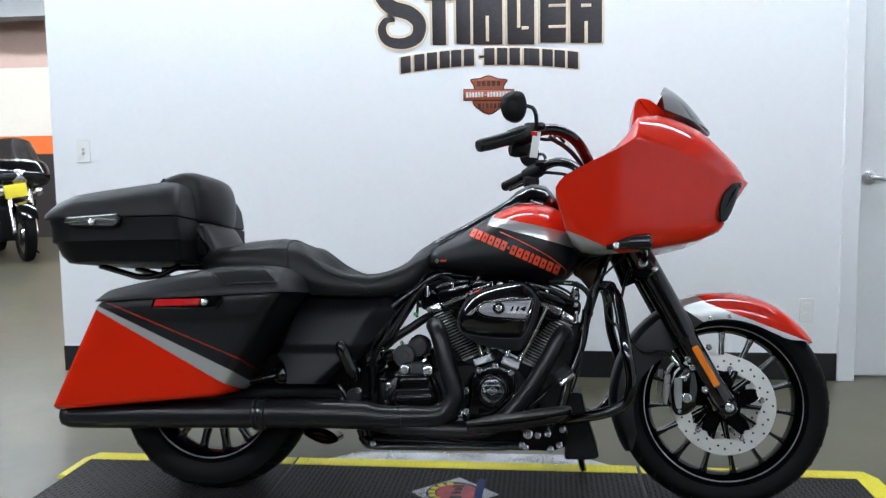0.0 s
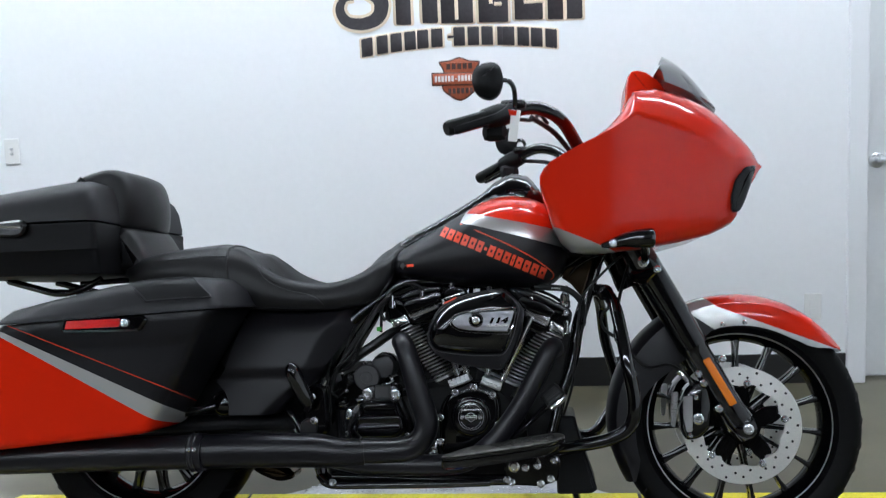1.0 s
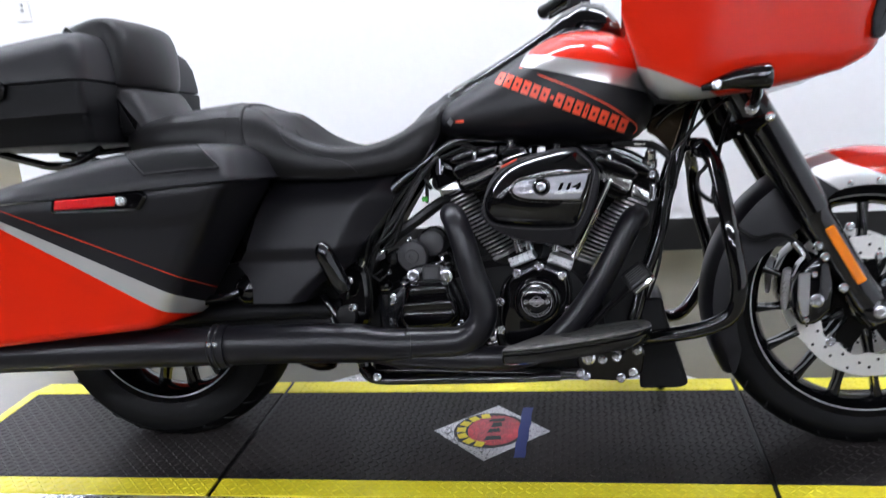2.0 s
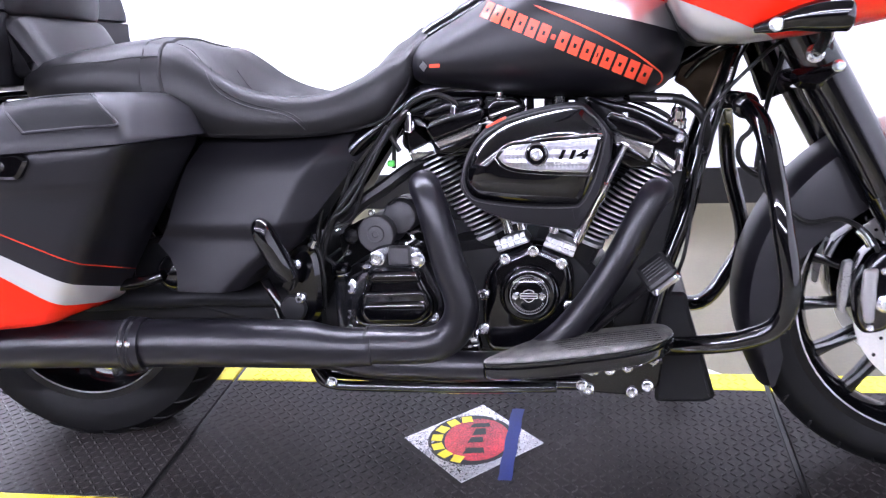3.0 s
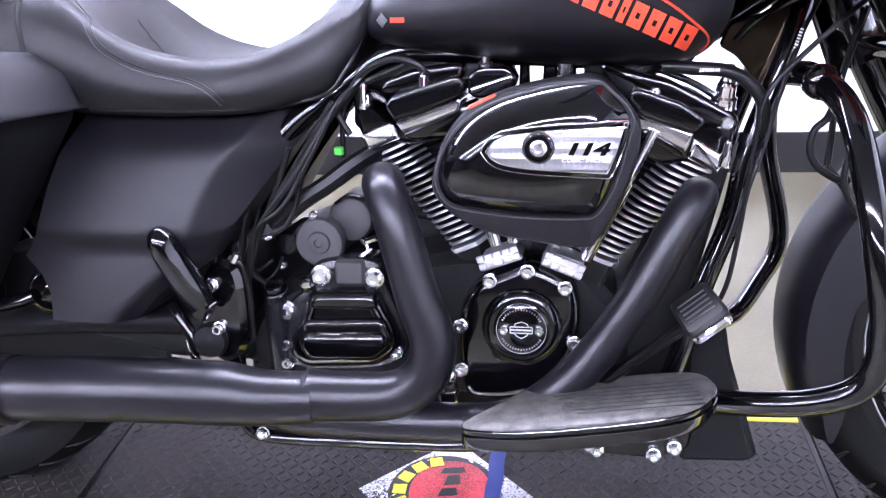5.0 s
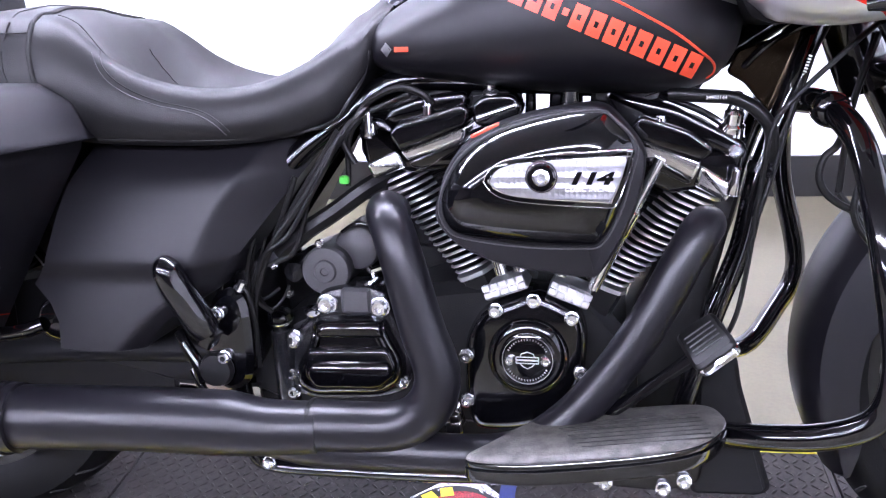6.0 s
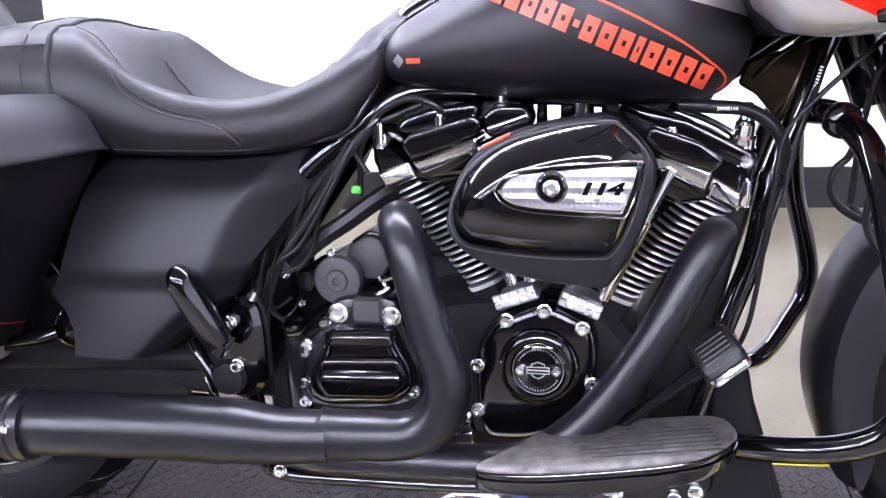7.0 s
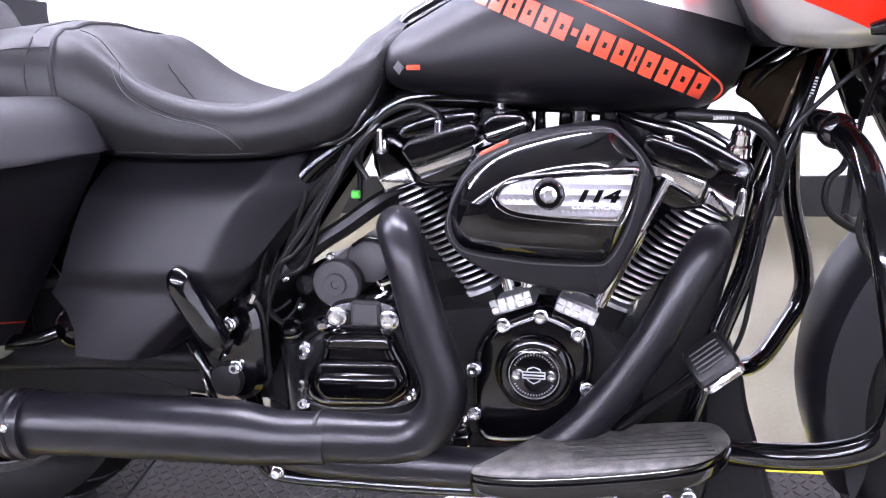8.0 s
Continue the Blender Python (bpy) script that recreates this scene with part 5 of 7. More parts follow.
# pushrod tubes and lifter blocks
for p, q in (((0.088, -0.125, 0.455), (0.052, -0.118, 0.60)), ((0.112, -0.125, 0.46), (0.085, -0.118, 0.60)), ((0.165, -0.125, 0.455), (0.20, -0.118, 0.60)), ((0.206, -0.132, 0.440), (0.286, -0.128, 0.606))):
    bm = B()
    p, q = Vector(p), Vector(q)
    tube(bm, [p, p + (q - p) * 0.42, p + (q - p) * 0.44, p + (q - p) * 0.60, p + (q - p) * 0.62, q], [0.0085, 0.0085, 0.011, 0.011, 0.0075, 0.0075], 14, 1)
    part("pushrod_tube", bm, bright_chrome, eng, "chrome pushrod tube")
for poly in ([(0.0704, 0.4221), (0.0692, 0.4396), (0.090, 0.449), (0.1149, 0.4577), (0.1257, 0.4414)], [(0.1475, 0.4345), (0.1582, 0.4536), (0.180, 0.447), (0.2046, 0.4364), (0.1998, 0.4137)]):
    bm = B()
    slab(bm, rounded(poly, 0.004), -0.09, -0.146, 0.004)
    part("lifter_block", bm, machined, eng, "chrome lifter block")
    a, b = Vector(poly[0]), Vector(poly[-1])
    k = (b - a).normalized()
    n = Vector((-k.y, k.x))
    for row in (0.008, 0.018):
        for d in np.linspace(0.10, 0.90, 5).tolist():
            c = a + (b - a) * d + n * row
            bm = B()
            box(bm, (c.x, -0.148, c.y), (0.0092, 0.007, 0.0080), 0.0009, Matrix.Rotation(-math.atan2(k.y, k.x), 3, "Y"))
            part("lifter_rib", bm, machined, eng)
# cam cover with the round timer cover
bm = B()
poly = spline([(0.040, 0.35), (0.0470, 0.3828), (0.066, 0.4075), (0.100, 0.424), (0.1309, 0.4345), (0.1651, 0.4232), (0.193, 0.402), (0.200, 0.36), (0.190, 0.310), (0.165, 0.270), (0.130, 0.248), (0.085, 0.240), (0.050, 0.246), (0.040, 0.29)], 4, True)
puff(bm, poly, [(0.0, -0.08), (0.0, -0.136), (0.003, -0.142), (0.008, -0.146), (0.014, -0.147)])
part("cam_cover", bm, gloss, eng, "gloss black cam cover")
TC = (0.1247, 0.0, 0.3500)
bm = B()
lathe(bm, [(0.053, 0.140), (0.053, 0.149), (0.051, 0.154), (0.045, 0.1585), (0.040, 0.1600), (0.0375, 0.1592), (0.036, 0.1602), (0.0, 0.1612)], TC, seg=56)
part("timer_cover", bm, gloss, eng, "round gloss black timer cover", 60)
bm = B()
lathe(bm, [(0.0322, 0.159), (0.0325, 0.1618), (0.0330, 0.1618), (0.0333, 0.159)], TC, seg=56)
part("timer_ring", bm, brushed, eng, "thin pale ring")
bm = B()
box(bm, (TC[0], -0.1615, TC[2]), (0.028, 0.0015, 0.0022), 0.0004)
for dz in (-0.0042, 0.0042):
    box(bm, (TC[0], -0.1615, TC[2] + dz), (0.030, 0.0015, 0.0014), 0.0004)
for dx in (-0.0145, 0.0145):
    box(bm, (TC[0] + dx, -0.1615, TC[2]), (0.0014, 0.0015, 0.0085), 0.0004)
for pts in ([(-0.009, 0.005), (-0.008, 0.0085), (0.0, 0.0112), (0.008, 0.0085), (0.009, 0.005)], [(-0.009, -0.005), (-0.006, -0.0085), (0.0, -0.0115), (0.006, -0.0085), (0.009, -0.005)]):
    tube(bm, [(TC[0] + a, -0.1615, TC[2] + b) for a, b in pts], 0.0008, 6, 1)
part("timer_emblem", bm, machined, eng, "small pale outlined emblem")
for k in range(34):
    a = radians(28 + 124 * (k % 17) / 16) * (1 if k < 17 else -1)
    bm = B()
    box(bm, (TC[0] + 0.0278 * math.cos(a), -0.1612, TC[2] + 0.0278 * math.sin(a)), (0.0014, 0.0008, 0.0026), 0.0002, Matrix.Rotation(math.pi / 2 - a, 3, "Y"))
    part("lettering_bar", bm, brushed, eng)
bolts(BOLT_S, eng, (0.1015, -0.160, 0.350), (0.1485, -0.160, 0.350))
bolts(BOLT_M, eng, (0.082, -0.145, 0.4114), (0.1314, -0.145, 0.4254), (0.1806, -0.145, 0.4036), (0.0425, -0.145, 0.3478), (0.0427, -0.145, 0.2851), (0.1934, -0.145, 0.3287))
bm = B()
box(bm, (0.0285, -0.165, 0.2555), (0.024, 0.03, 0.018), 0.003, Matrix.Rotation(radians(-8), 3, "Y"))
box(bm, (0.0300, -0.168, 0.2700), (0.017, 0.024, 0.016), 0.003, Matrix.Rotation(radians(-12), 3, "Y"))
lathe(bm, [(0.0, 0.0), (0.007, 0.0), (0.007, 0.012), (0.004, 0.016), (0.0, 0.016)], (0.0315, -0.168, 0.276), (0.1, 0, 1), 12)
part("oil_line_fitting", bm, chrome, eng, "chrome fitting beside the exhaust")

# gearbox cover
bm = B()
poly = spline([(-0.222, 0.30), (-0.214, 0.345), (-0.202, 0.368), (-0.172, 0.395), (-0.166, 0.42), (-0.138, 0.430), (-0.10, 0.432), (-0.072, 0.424), (-0.062, 0.395), (-0.040, 0.345), (-0.034, 0.309), (-0.052, 0.280), (-0.10, 0.266), (-0.17, 0.262), (-0.215, 0.270)], 4, True)
puff(bm, poly, [(0.0, -0.07), (0.0, -0.112), (0.004, -0.120), (0.012, -0.123)])
part("gearbox_cover", bm, cover_black, eng, "black gearbox end cover")
bm = B()
box(bm, (-0.113, -0.122, 0.412), (0.042, 0.014, 0.036), 0.004)
part("gearbox_web", bm, wrinkle_grey, eng)
bm = B()
puff(bm, rounded([(-0.174, 0.389), (-0.073, 0.392), (-0.063, 0.366), (-0.045, 0.334), (-0.046, 0.301), (-0.078, 0.279), (-0.180, 0.272), (-0.206, 0.288), (-0.202, 0.318), (-0.180, 0.350)], 0.016), [(0.0, -0.115), (0.0, -0.130), (0.005, -0.140), (0.011, -0.145), (0.018, -0.146)])
part("release_cover", bm, gloss, eng, "gloss black ribbed release cover")
for poly, h in (([(-0.160, 0.383), (-0.075, 0.386), (-0.069, 0.367), (-0.168, 0.364)], 0.006), ([(-0.178, 0.350), (-0.062, 0.355), (-0.050, 0.325), (-0.074, 0.294), (-0.172, 0.289), (-0.186, 0.312)], 0.012)):
    bm = B()
    puff(bm, rounded(poly, 0.010), [(0.0, -0.143), (0.0, -0.143 - h * 0.5), (0.003, -0.143 - h * 0.9), (0.006, -0.143 - h), (0.009, -0.143 - h * 0.95)])
    part("cover_rib", bm, gloss, eng)
bm = B()
puff(bm, rounded([(-0.174, 0.331), (-0.060, 0.335), (-0.056, 0.318), (-0.076, 0.299), (-0.168, 0.295), (-0.179, 0.312)], 0.010), [(0.0, -0.154), (0.0, -0.158), (0.003, -0.161), (0.007, -0.162)])
part("cover_rib", bm, gloss, eng)
bolts(BOLT_L, eng, (-0.1555, -0.122, 0.4062), (-0.0798, -0.122, 0.404), (-0.2090, -0.118, 0.352))
bolts(BOLT_M, eng, (-0.0519, -0.125, 0.2983), (-0.2149, -0.118, 0.3014), (-0.2134, -0.118, 0.273))
# starter and dipstick
bm = B()
lathe(bm, [(0.0, 0.0), (0.0335, 0.0), (0.0335, 0.092), (0.0350, 0.094), (0.0350, 0.104), (0.0325, 0.108), (0.028, 0.109), (0.0165, 0.109), (0.0145, 0.112), (0.006, 0.1125), (0.005, 0.111), (0.0, 0.111)], (-0.1604, 0.0, 0.4485), seg=40)
st = part("starter_motor", bm, wrinkle_grey, eng, "black round starter motor")
bm = B()
lathe(bm, [(0.0, 0.0), (0.033, 0.0), (0.033, 0.072), (0.030, 0.080), (0.024, 0.083), (0.0, 0.084)], (-0.122, 0.0, 0.476), seg=32)
part("starter_housing", bm, wrinkle_grey, st)
bm = B()
lathe(bm, [(0.0, 0.0), (0.018, 0.0), (0.018, 0.085), (0.014, 0.092), (0.0, 0.094)], (-0.213, 0.0, 0.442), (0, -1, 0), 20)
part("solenoid", bm, cover_black, st)
bm = B()
tube(bm, [(-0.140, -0.088, 0.500), (-0.118, -0.092, 0.513), (-0.096, -0.088, 0.508), (-0.086, -0.07, 0.492)], 0.0024, 8)
part("starter_band", bm, cover_black, st)
bm = B()
tube(bm, [(-0.100, -0.100, 0.452), (-0.092, -0.106, 0.446), (-0.090, -0.108, 0.438), (-0.102, -0.110, 0.431), (-0.112, -0.108, 0.425)], 0.0046, 8)
box(bm, (-0.086, -0.105, 0.453), (0.020, 0.012, 0.008), 0.002, Matrix.Rotation(radians(-20), 3, "Y"))
part("cable_terminal", bm, chrome, st, "bright cable terminal")
for path, r in (([(-0.112, -0.108, 0.424), (-0.126, -0.108, 0.414), (-0.136, -0.10, 0.400)], 0.0032), ([(-0.080, -0.104, 0.455), (-0.070, -0.10, 0.447), (-0.072, -0.095, 0.430)], 0.0022), ([(-0.232, -0.10, 0.420), (-0.250, -0.112, 0.408), (-0.262, -0.12, 0.415), (-0.264, -0.12, 0.450), (-0.255, -0.12, 0.490)], 0.0026)):
    bm = B()
    tube(bm, path, r, 8)
    part("starter_cable", bm, hose_rubber, st)
bolts(BOLT_S, st, (-0.166, -0.105, 0.488), (-0.218, -0.098, 0.413))
bm = B()
lathe(bm, [(0.013, -0.012), (0.0150, -0.006), (0.0180, -0.002), (0.0185, 0.006), (0.0165, 0.011), (0.010, 0.0135), (0.0, 0.014)], (-0.2247, -0.125, 0.383), (0, -0.25, 1), 28)
part("dipstick", bm, gloss, eng, "black oil filler cap")
# added chrome ring in place of the highlight on the cap's underside
bm = B()
lathe(bm, [(0.0152, -0.0065), (0.0188, -0.0025), (0.0192, -0.0005), (0.0180, 0.0005)], (-0.2247, -0.125, 0.383), (0, -0.25, 1), 28)
part("cap_rim", bm, chrome, eng, "bright ring standing for the highlight under the filler cap")
bm = B()
lathe(bm, [(0.017, -0.12), (0.0165, -0.008), (0.013, -0.006), (0.0, -0.006)], (-0.2247, -0.122, 0.375), (0, -0.1, 1), 20)
part("filler_neck", bm, cover_black, eng)
bm = B()
lathe(bm, [(0.006, -0.02), (0.010, -0.004), (0.0125, 0.0), (0.0125, 0.003), (0.008, 0.006), (0.0, 0.007)], (-0.178, -0.118, 0.392), (0.2, -0.45, 1), 20)
part("drain_plug", bm, chrome, eng, "small bright plug")
bm = B()
slab(bm, rounded([(-0.085, 0.46), (-0.085, 0.59), (0.02, 0.62), (0.24, 0.62), (0.33, 0.58), (0.28, 0.44), (0.06, 0.44)], 0.01), 0.09, 0.02, 0.006)
part("engine_backing", bm, engine_black, eng)

# air cleaner
AC = [(0.0188, 0.5472), (0.0232, 0.5753), (0.0367, 0.610), (0.0615, 0.6405), (0.0957, 0.6583), (0.1423, 0.671), (0.1942, 0.6788), (0.2166, 0.6778), (0.2327, 0.6673), (0.2585, 0.6374), (0.2666, 0.6165), (0.260, 0.5703), (0.2416, 0.5228), (0.219, 0.484), (0.204, 0.4748), (0.1486, 0.4803), (0.0935, 0.4903), (0.0518, 0.5087), (0.031, 0.5261)]
bm = B()
puff(bm, spline(AC, 4, True), [(0.012, -0.13), (0.0, -0.15), (0.0, -0.205), (0.003, -0.211), (0.008, -0.213)])
ac = part("air_cleaner", bm, denim, bike, "black oval air cleaner with a bright insert")
face = [(0.0271, 0.5572), (0.0342, 0.5883), (0.0555, 0.6222), (0.0976, 0.6495), (0.163, 0.6665), (0.2126, 0.6713), (0.2265, 0.6638), (0.2538, 0.6335), (0.249, 0.5991), (0.236, 0.5529), (0.2171, 0.5199), (0.1963, 0.5141), (0.1298, 0.5148), (0.0617, 0.5229), (0.0376, 0.533)]
rim_line = [Vector((0.142 + (p[0] - 0.142) * 1.022, 0.592 + (p[1] - 0.592) * 1.03)) for p in spline(face, 6, True)]
bm = B()
rings = []
for k in range(19):
    u = max(0, k - 1) / 17
    f = 1 - 0.62 * u ** 1.15
    y = -0.204 if k == 0 else -0.2085 - 0.0300 * math.sin(math.pi / 2 * u) ** 0.9
    soft = list(rim_line)
    for _ in range(3 * k):
        soft = [(soft[n - 1] + 2 * soft[n] + soft[(n + 1) % len(soft)]) / 4 for n in range(len(soft))]
    rings.append([(0.140 + (p[0] - 0.140) * (1 - 0.72 * (1 - f)), y, 0.592 + (p[1] - 0.592) * f) for p in soft])
loft(bm, rings)
part("cleaner_face", bm, gloss, ac, "domed gloss black cover", 60)
bm = B()
tube(bm, [(p[0], -0.2128, p[1]) for p in rim_line] + [(rim_line[0][0], -0.2128, rim_line[0][1])], 0.0011, 6, 1)
part("cover_seam", bm, wrinkle_grey, ac, "thin seam round the cover")
INS = spline([(0.0825, 0.5950), (0.0865, 0.6050), (0.0965, 0.6150), (0.1137, 0.6221), (0.145, 0.6255)], 4) + [(0.1839, 0.6284), (0.215, 0.6307), (0.244, 0.6326)] + spline([(0.2505, 0.6320), (0.2530, 0.6285), (0.2505, 0.6160)], 3) + [(0.2465, 0.600), (0.240, 0.581)] + spline([(0.2345, 0.5685), (0.231, 0.5655), (0.2253, 0.5649)], 3) + [(0.192, 0.5663)] + spline([(0.1586, 0.5681), (0.125, 0.5712), (0.1030, 0.5760), (0.0895, 0.5840)], 4)
INS = [tuple(p)[:2] for p in INS]
bm = B()
puff(bm, INS, [(0.0, -0.225), (0.0, -0.2385), (0.0006, -0.2393), (0.0012, -0.2390), (0.0016, -0.2375)])
part("insert_frame", bm, chrome, ac, "chrome frame of the insert")
bm = B()
puff(bm, inset(INS, 0.0013), [(0.0, -0.234), (0.0, -0.2378), (0.001, -0.2382)])
part("insert_channel", bm, gloss, ac)
bm = B()
puff(bm, inset(INS, 0.0056), [(0.0, -0.2375), (0.0, -0.2404), (0.0012, -0.2424), (0.0026, -0.2426), (0.0036, -0.2414)])
part("insert_rim", bm, chrome, ac, "bright rim of the insert plate")
bm = B()
loft(bm, [[(0.168 + (x - 0.168) * kx, y, 0.5985 + (z - 0.5985) * kz) for x, z in INS] for kx, kz, y in ((0.895, 0.74, -0.2385), (0.895, 0.74, -0.2428), (0.885, 0.72, -0.2432))])
part("insert_plate", bm, engine_turned, ac, "engine-turned insert plate")
bm = B()
lathe(bm, [(0.019, 0.0), (0.019, 0.0012), (0.0165, 0.0016), (0.016, 0.006), (0.014, 0.008), (0.010, 0.008), (0.009, 0.006), (0.0, 0.006)], (0.1502, -0.241, 0.6016), seg=32)
part("insert_boss", bm, gloss, ac, "gloss black collar round the screw")
bm = B()
lathe(bm, [(0.0165, 0.0), (0.0165, 0.0022), (0.0185, 0.0022), (0.0195, 0.0)], (0.1502, -0.2415, 0.6016), seg=36)
part("boss_ring", bm, chrome, ac, "bright ring round the collar")
bolts(BOLT_M, ac, (0.1502, -0.2465, 0.6016))


def words(text, size, m, mt, parent, name, shear=0.0, bold=0.0):
    cu = bpy.data.curves.new(name, "FONT")
    cu.body, cu.size, cu.extrude, cu.shear, cu.offset = text, size, 0.0006, shear, bold
    cu.align_x = "CENTER"
    tmp = new(name, cu)
    me = bpy.data.meshes.new_from_object(tmp.evaluated_get(bpy.context.evaluated_depsgraph_get()))
    bpy.data.objects.remove(tmp)
    me.materials.append(mt)
    ob = same_mesh(name, me, parent, m)
    return ob


words("114", 0.0185, pose(0.2035, -0.2438, 0.5940, 90) @ Matrix.Diagonal((1.75, 1, 1, 1)), gloss, ac, "engraved_number", 0.25, 0.0009)
words("CUBIC INCHES", 0.0065, pose(0.2040, -0.2438, 0.5853, 90) @ Matrix.Diagonal((1.3, 1, 1, 1)), label_white, ac, "engraved_words", 0.2, 0.0001)
bm = B()
box(bm, (0.0815, -0.2055, 0.6515), (0.036, 0.012, 0.004), 0.001, Matrix.Rotation(radians(-25), 3, "Y"))
part("orange_mark", bm, tank_letter, ac, "small orange strip on the rim")

# frame tubes
bm = B()
for s in (-1, 1):
    tube(bm, [(0.480, s * 0.03, 0.80), (0.453, s * 0.07, 0.72), (0.430, s * 0.085, 0.65), (0.406, s * 0.09, 0.573), (0.390, s * 0.095, 0.49), (0.358, s * 0.105, 0.40), (0.330, s * 0.115, 0.30), (0.29, s * 0.13, 0.205), (0.20, s * 0.13, 0.185), (-0.25, s * 0.13, 0.19)], 0.0145, 16)
    tube(bm, [(0.46, s * 0.03, 0.79), (0.30, s * 0.05, 0.70), (0.10, s * 0.06, 0.70), (-0.05, s * 0.08, 0.704), (-0.13, s * 0.10, 0.652), (-0.185, s * 0.115, 0.612), (-0.232, s * 0.125, 0.555), (-0.285, s * 0.13, 0.48), (-0.30, s * 0.13, 0.38), (-0.28, s * 0.13, 0.20)], 0.0155, 16)
part("frame", bm, gloss, bike, "gloss black tubular frame")
for pts, r in (
    ([(0.530, -0.12, 0.765), (0.4994, -0.14, 0.7427), (0.4429, -0.14, 0.687), (0.4142, -0.14, 0.6482), (0.4047, -0.14, 0.588), (0.396, -0.14, 0.505), (0.3889, -0.14, 0.4478), (0.3807, -0.14, 0.4075), (0.362, -0.12, 0.35)], 0.0034),
    ([(0.5034, -0.150, 0.6535), (0.4883, -0.155, 0.6394), (0.4793, -0.160, 0.6238), (0.4669, -0.160, 0.6109), (0.4635, -0.160, 0.5880), (0.4739, -0.160, 0.5682), (0.4962, -0.160, 0.5532), (0.5114, -0.160, 0.5520)], 0.0045),
    ([(0.5102, -0.200, 0.6162), (0.4988, -0.200, 0.5912), (0.4936, -0.200, 0.5595), (0.5030, -0.200, 0.5339), (0.5221, -0.200, 0.5117)], 0.0040),
    ([(0.50, -0.05, 0.79), (0.462, -0.09, 0.725), (0.438, -0.11, 0.66), (0.425, -0.11, 0.60), (0.405, -0.115, 0.53)], 0.0030),
    ([(-0.105, -0.12, 0.60), (-0.120, -0.12, 0.63), (-0.106, -0.12, 0.652), (-0.081, -0.122, 0.682), (-0.042, -0.124, 0.698), (-0.011, -0.124, 0.690), (0.000, -0.12, 0.676)], 0.0048),
    ([(-0.118, -0.115, 0.57), (-0.112, -0.118, 0.635), (-0.087, -0.12, 0.665), (-0.056, -0.12, 0.679), (-0.028, -0.118, 0.690)], 0.0040),
    ([(-0.05, -0.08, 0.588), (-0.093, -0.11, 0.566), (-0.138, -0.118, 0.535), (-0.180, -0.12, 0.508), (-0.22, -0.12, 0.475)], 0.0130),
    ([(-0.085, -0.12, 0.672), (-0.1025, -0.145, 0.652), (-0.1358, -0.145, 0.6097), (-0.1704, -0.145, 0.5569), (-0.2144, -0.145, 0.5021), (-0.2443, -0.145, 0.4538), (-0.259, -0.145, 0.4047), (-0.2715, -0.145, 0.3546)], 0.0052),
    ([(-0.093, -0.13, 0.664), (-0.1107, -0.148, 0.6464), (-0.1449, -0.148, 0.5873), (-0.1935, -0.148, 0.5103), (-0.2325, -0.148, 0.4781), (-0.2468, -0.148, 0.4215), (-0.2302, -0.14, 0.3976)], 0.0036),
    ([(-0.120, -0.135, 0.645), (-0.155, -0.142, 0.590), (-0.185, -0.142, 0.545), (-0.212, -0.142, 0.505)], 0.0062),
    ([(-0.185, -0.135, 0.585), (-0.205, -0.14, 0.53), (-0.235, -0.145, 0.46), (-0.250, -0.15, 0.40), (-0.25, -0.15, 0.32)], 0.0042),
    ([(-0.165, -0.13, 0.57), (-0.188, -0.138, 0.49), (-0.215, -0.14, 0.47), (-0.245, -0.145, 0.462)], 0.0034),
    ([(-0.235, -0.13, 0.50), (-0.250, -0.14, 0.44), (-0.238, -0.13, 0.40), (-0.222, -0.12, 0.408), (-0.210, -0.12, 0.430)], 0.0020),
    ([(-0.27, -0.165, 0.44), (-0.252, -0.165, 0.43), (-0.246, -0.16, 0.38), (-0.25, -0.155, 0.34)], 0.0040),
    ([(-0.275, -0.15, 0.36), (-0.262, -0.15, 0.40), (-0.256, -0.15, 0.46), (-0.24, -0.145, 0.52)], 0.0036),
):
    bm = B()
    tube(bm, pts, r, 8)
    part("cable", bm, hose_rubber, bike, "black cable along the frame")
for p, q, r in (((-0.2225, -0.145, 0.462), (-0.216, -0.145, 0.466), 0.003), ((-0.255, -0.17, 0.448), (-0.262, -0.17, 0.436), 0.006)):
    bm = B()
    tube(bm, [p, q], r, 8, 1)
    part("wire_clip", bm, bolt_steel, bike, "bright wire clip")
bm = B()
tube(bm, [(0.4120, -0.090, 0.596), (0.4085, -0.0905, 0.583)], 0.0175, 20, 1)
box(bm, (0.412, -0.118, 0.588), (0.012, 0.030, 0.010), 0.003)
part("cable_clip", bm, cover_black, bike, "black clip on the frame tube")
bm = B()
box(bm, (-0.121, -0.122, 0.579), (0.013, 0.008, 0.011), 0.002)
part("green_connector", bm, green_tag, bike, "small green connector")
bm = B()
tube(bm, [(0.296, -0.10, 0.683), (0.333, -0.11, 0.6810), (0.372, -0.11, 0.6770), (0.399, -0.11, 0.6625), (0.416, -0.11, 0.6385), (0.420, -0.10, 0.60)], 0.0085, 12)
hs = part("coolant_hose", bm, hose_rubber, bike, "black hose below the tank")
bm = B()
tube(bm, [(0.275, -0.09, 0.66), (0.32, -0.10, 0.655), (0.36, -0.10, 0.63), (0.375, -0.10, 0.60)], 0.005, 8)
part("hose_branch", bm, hose_rubber, hs)
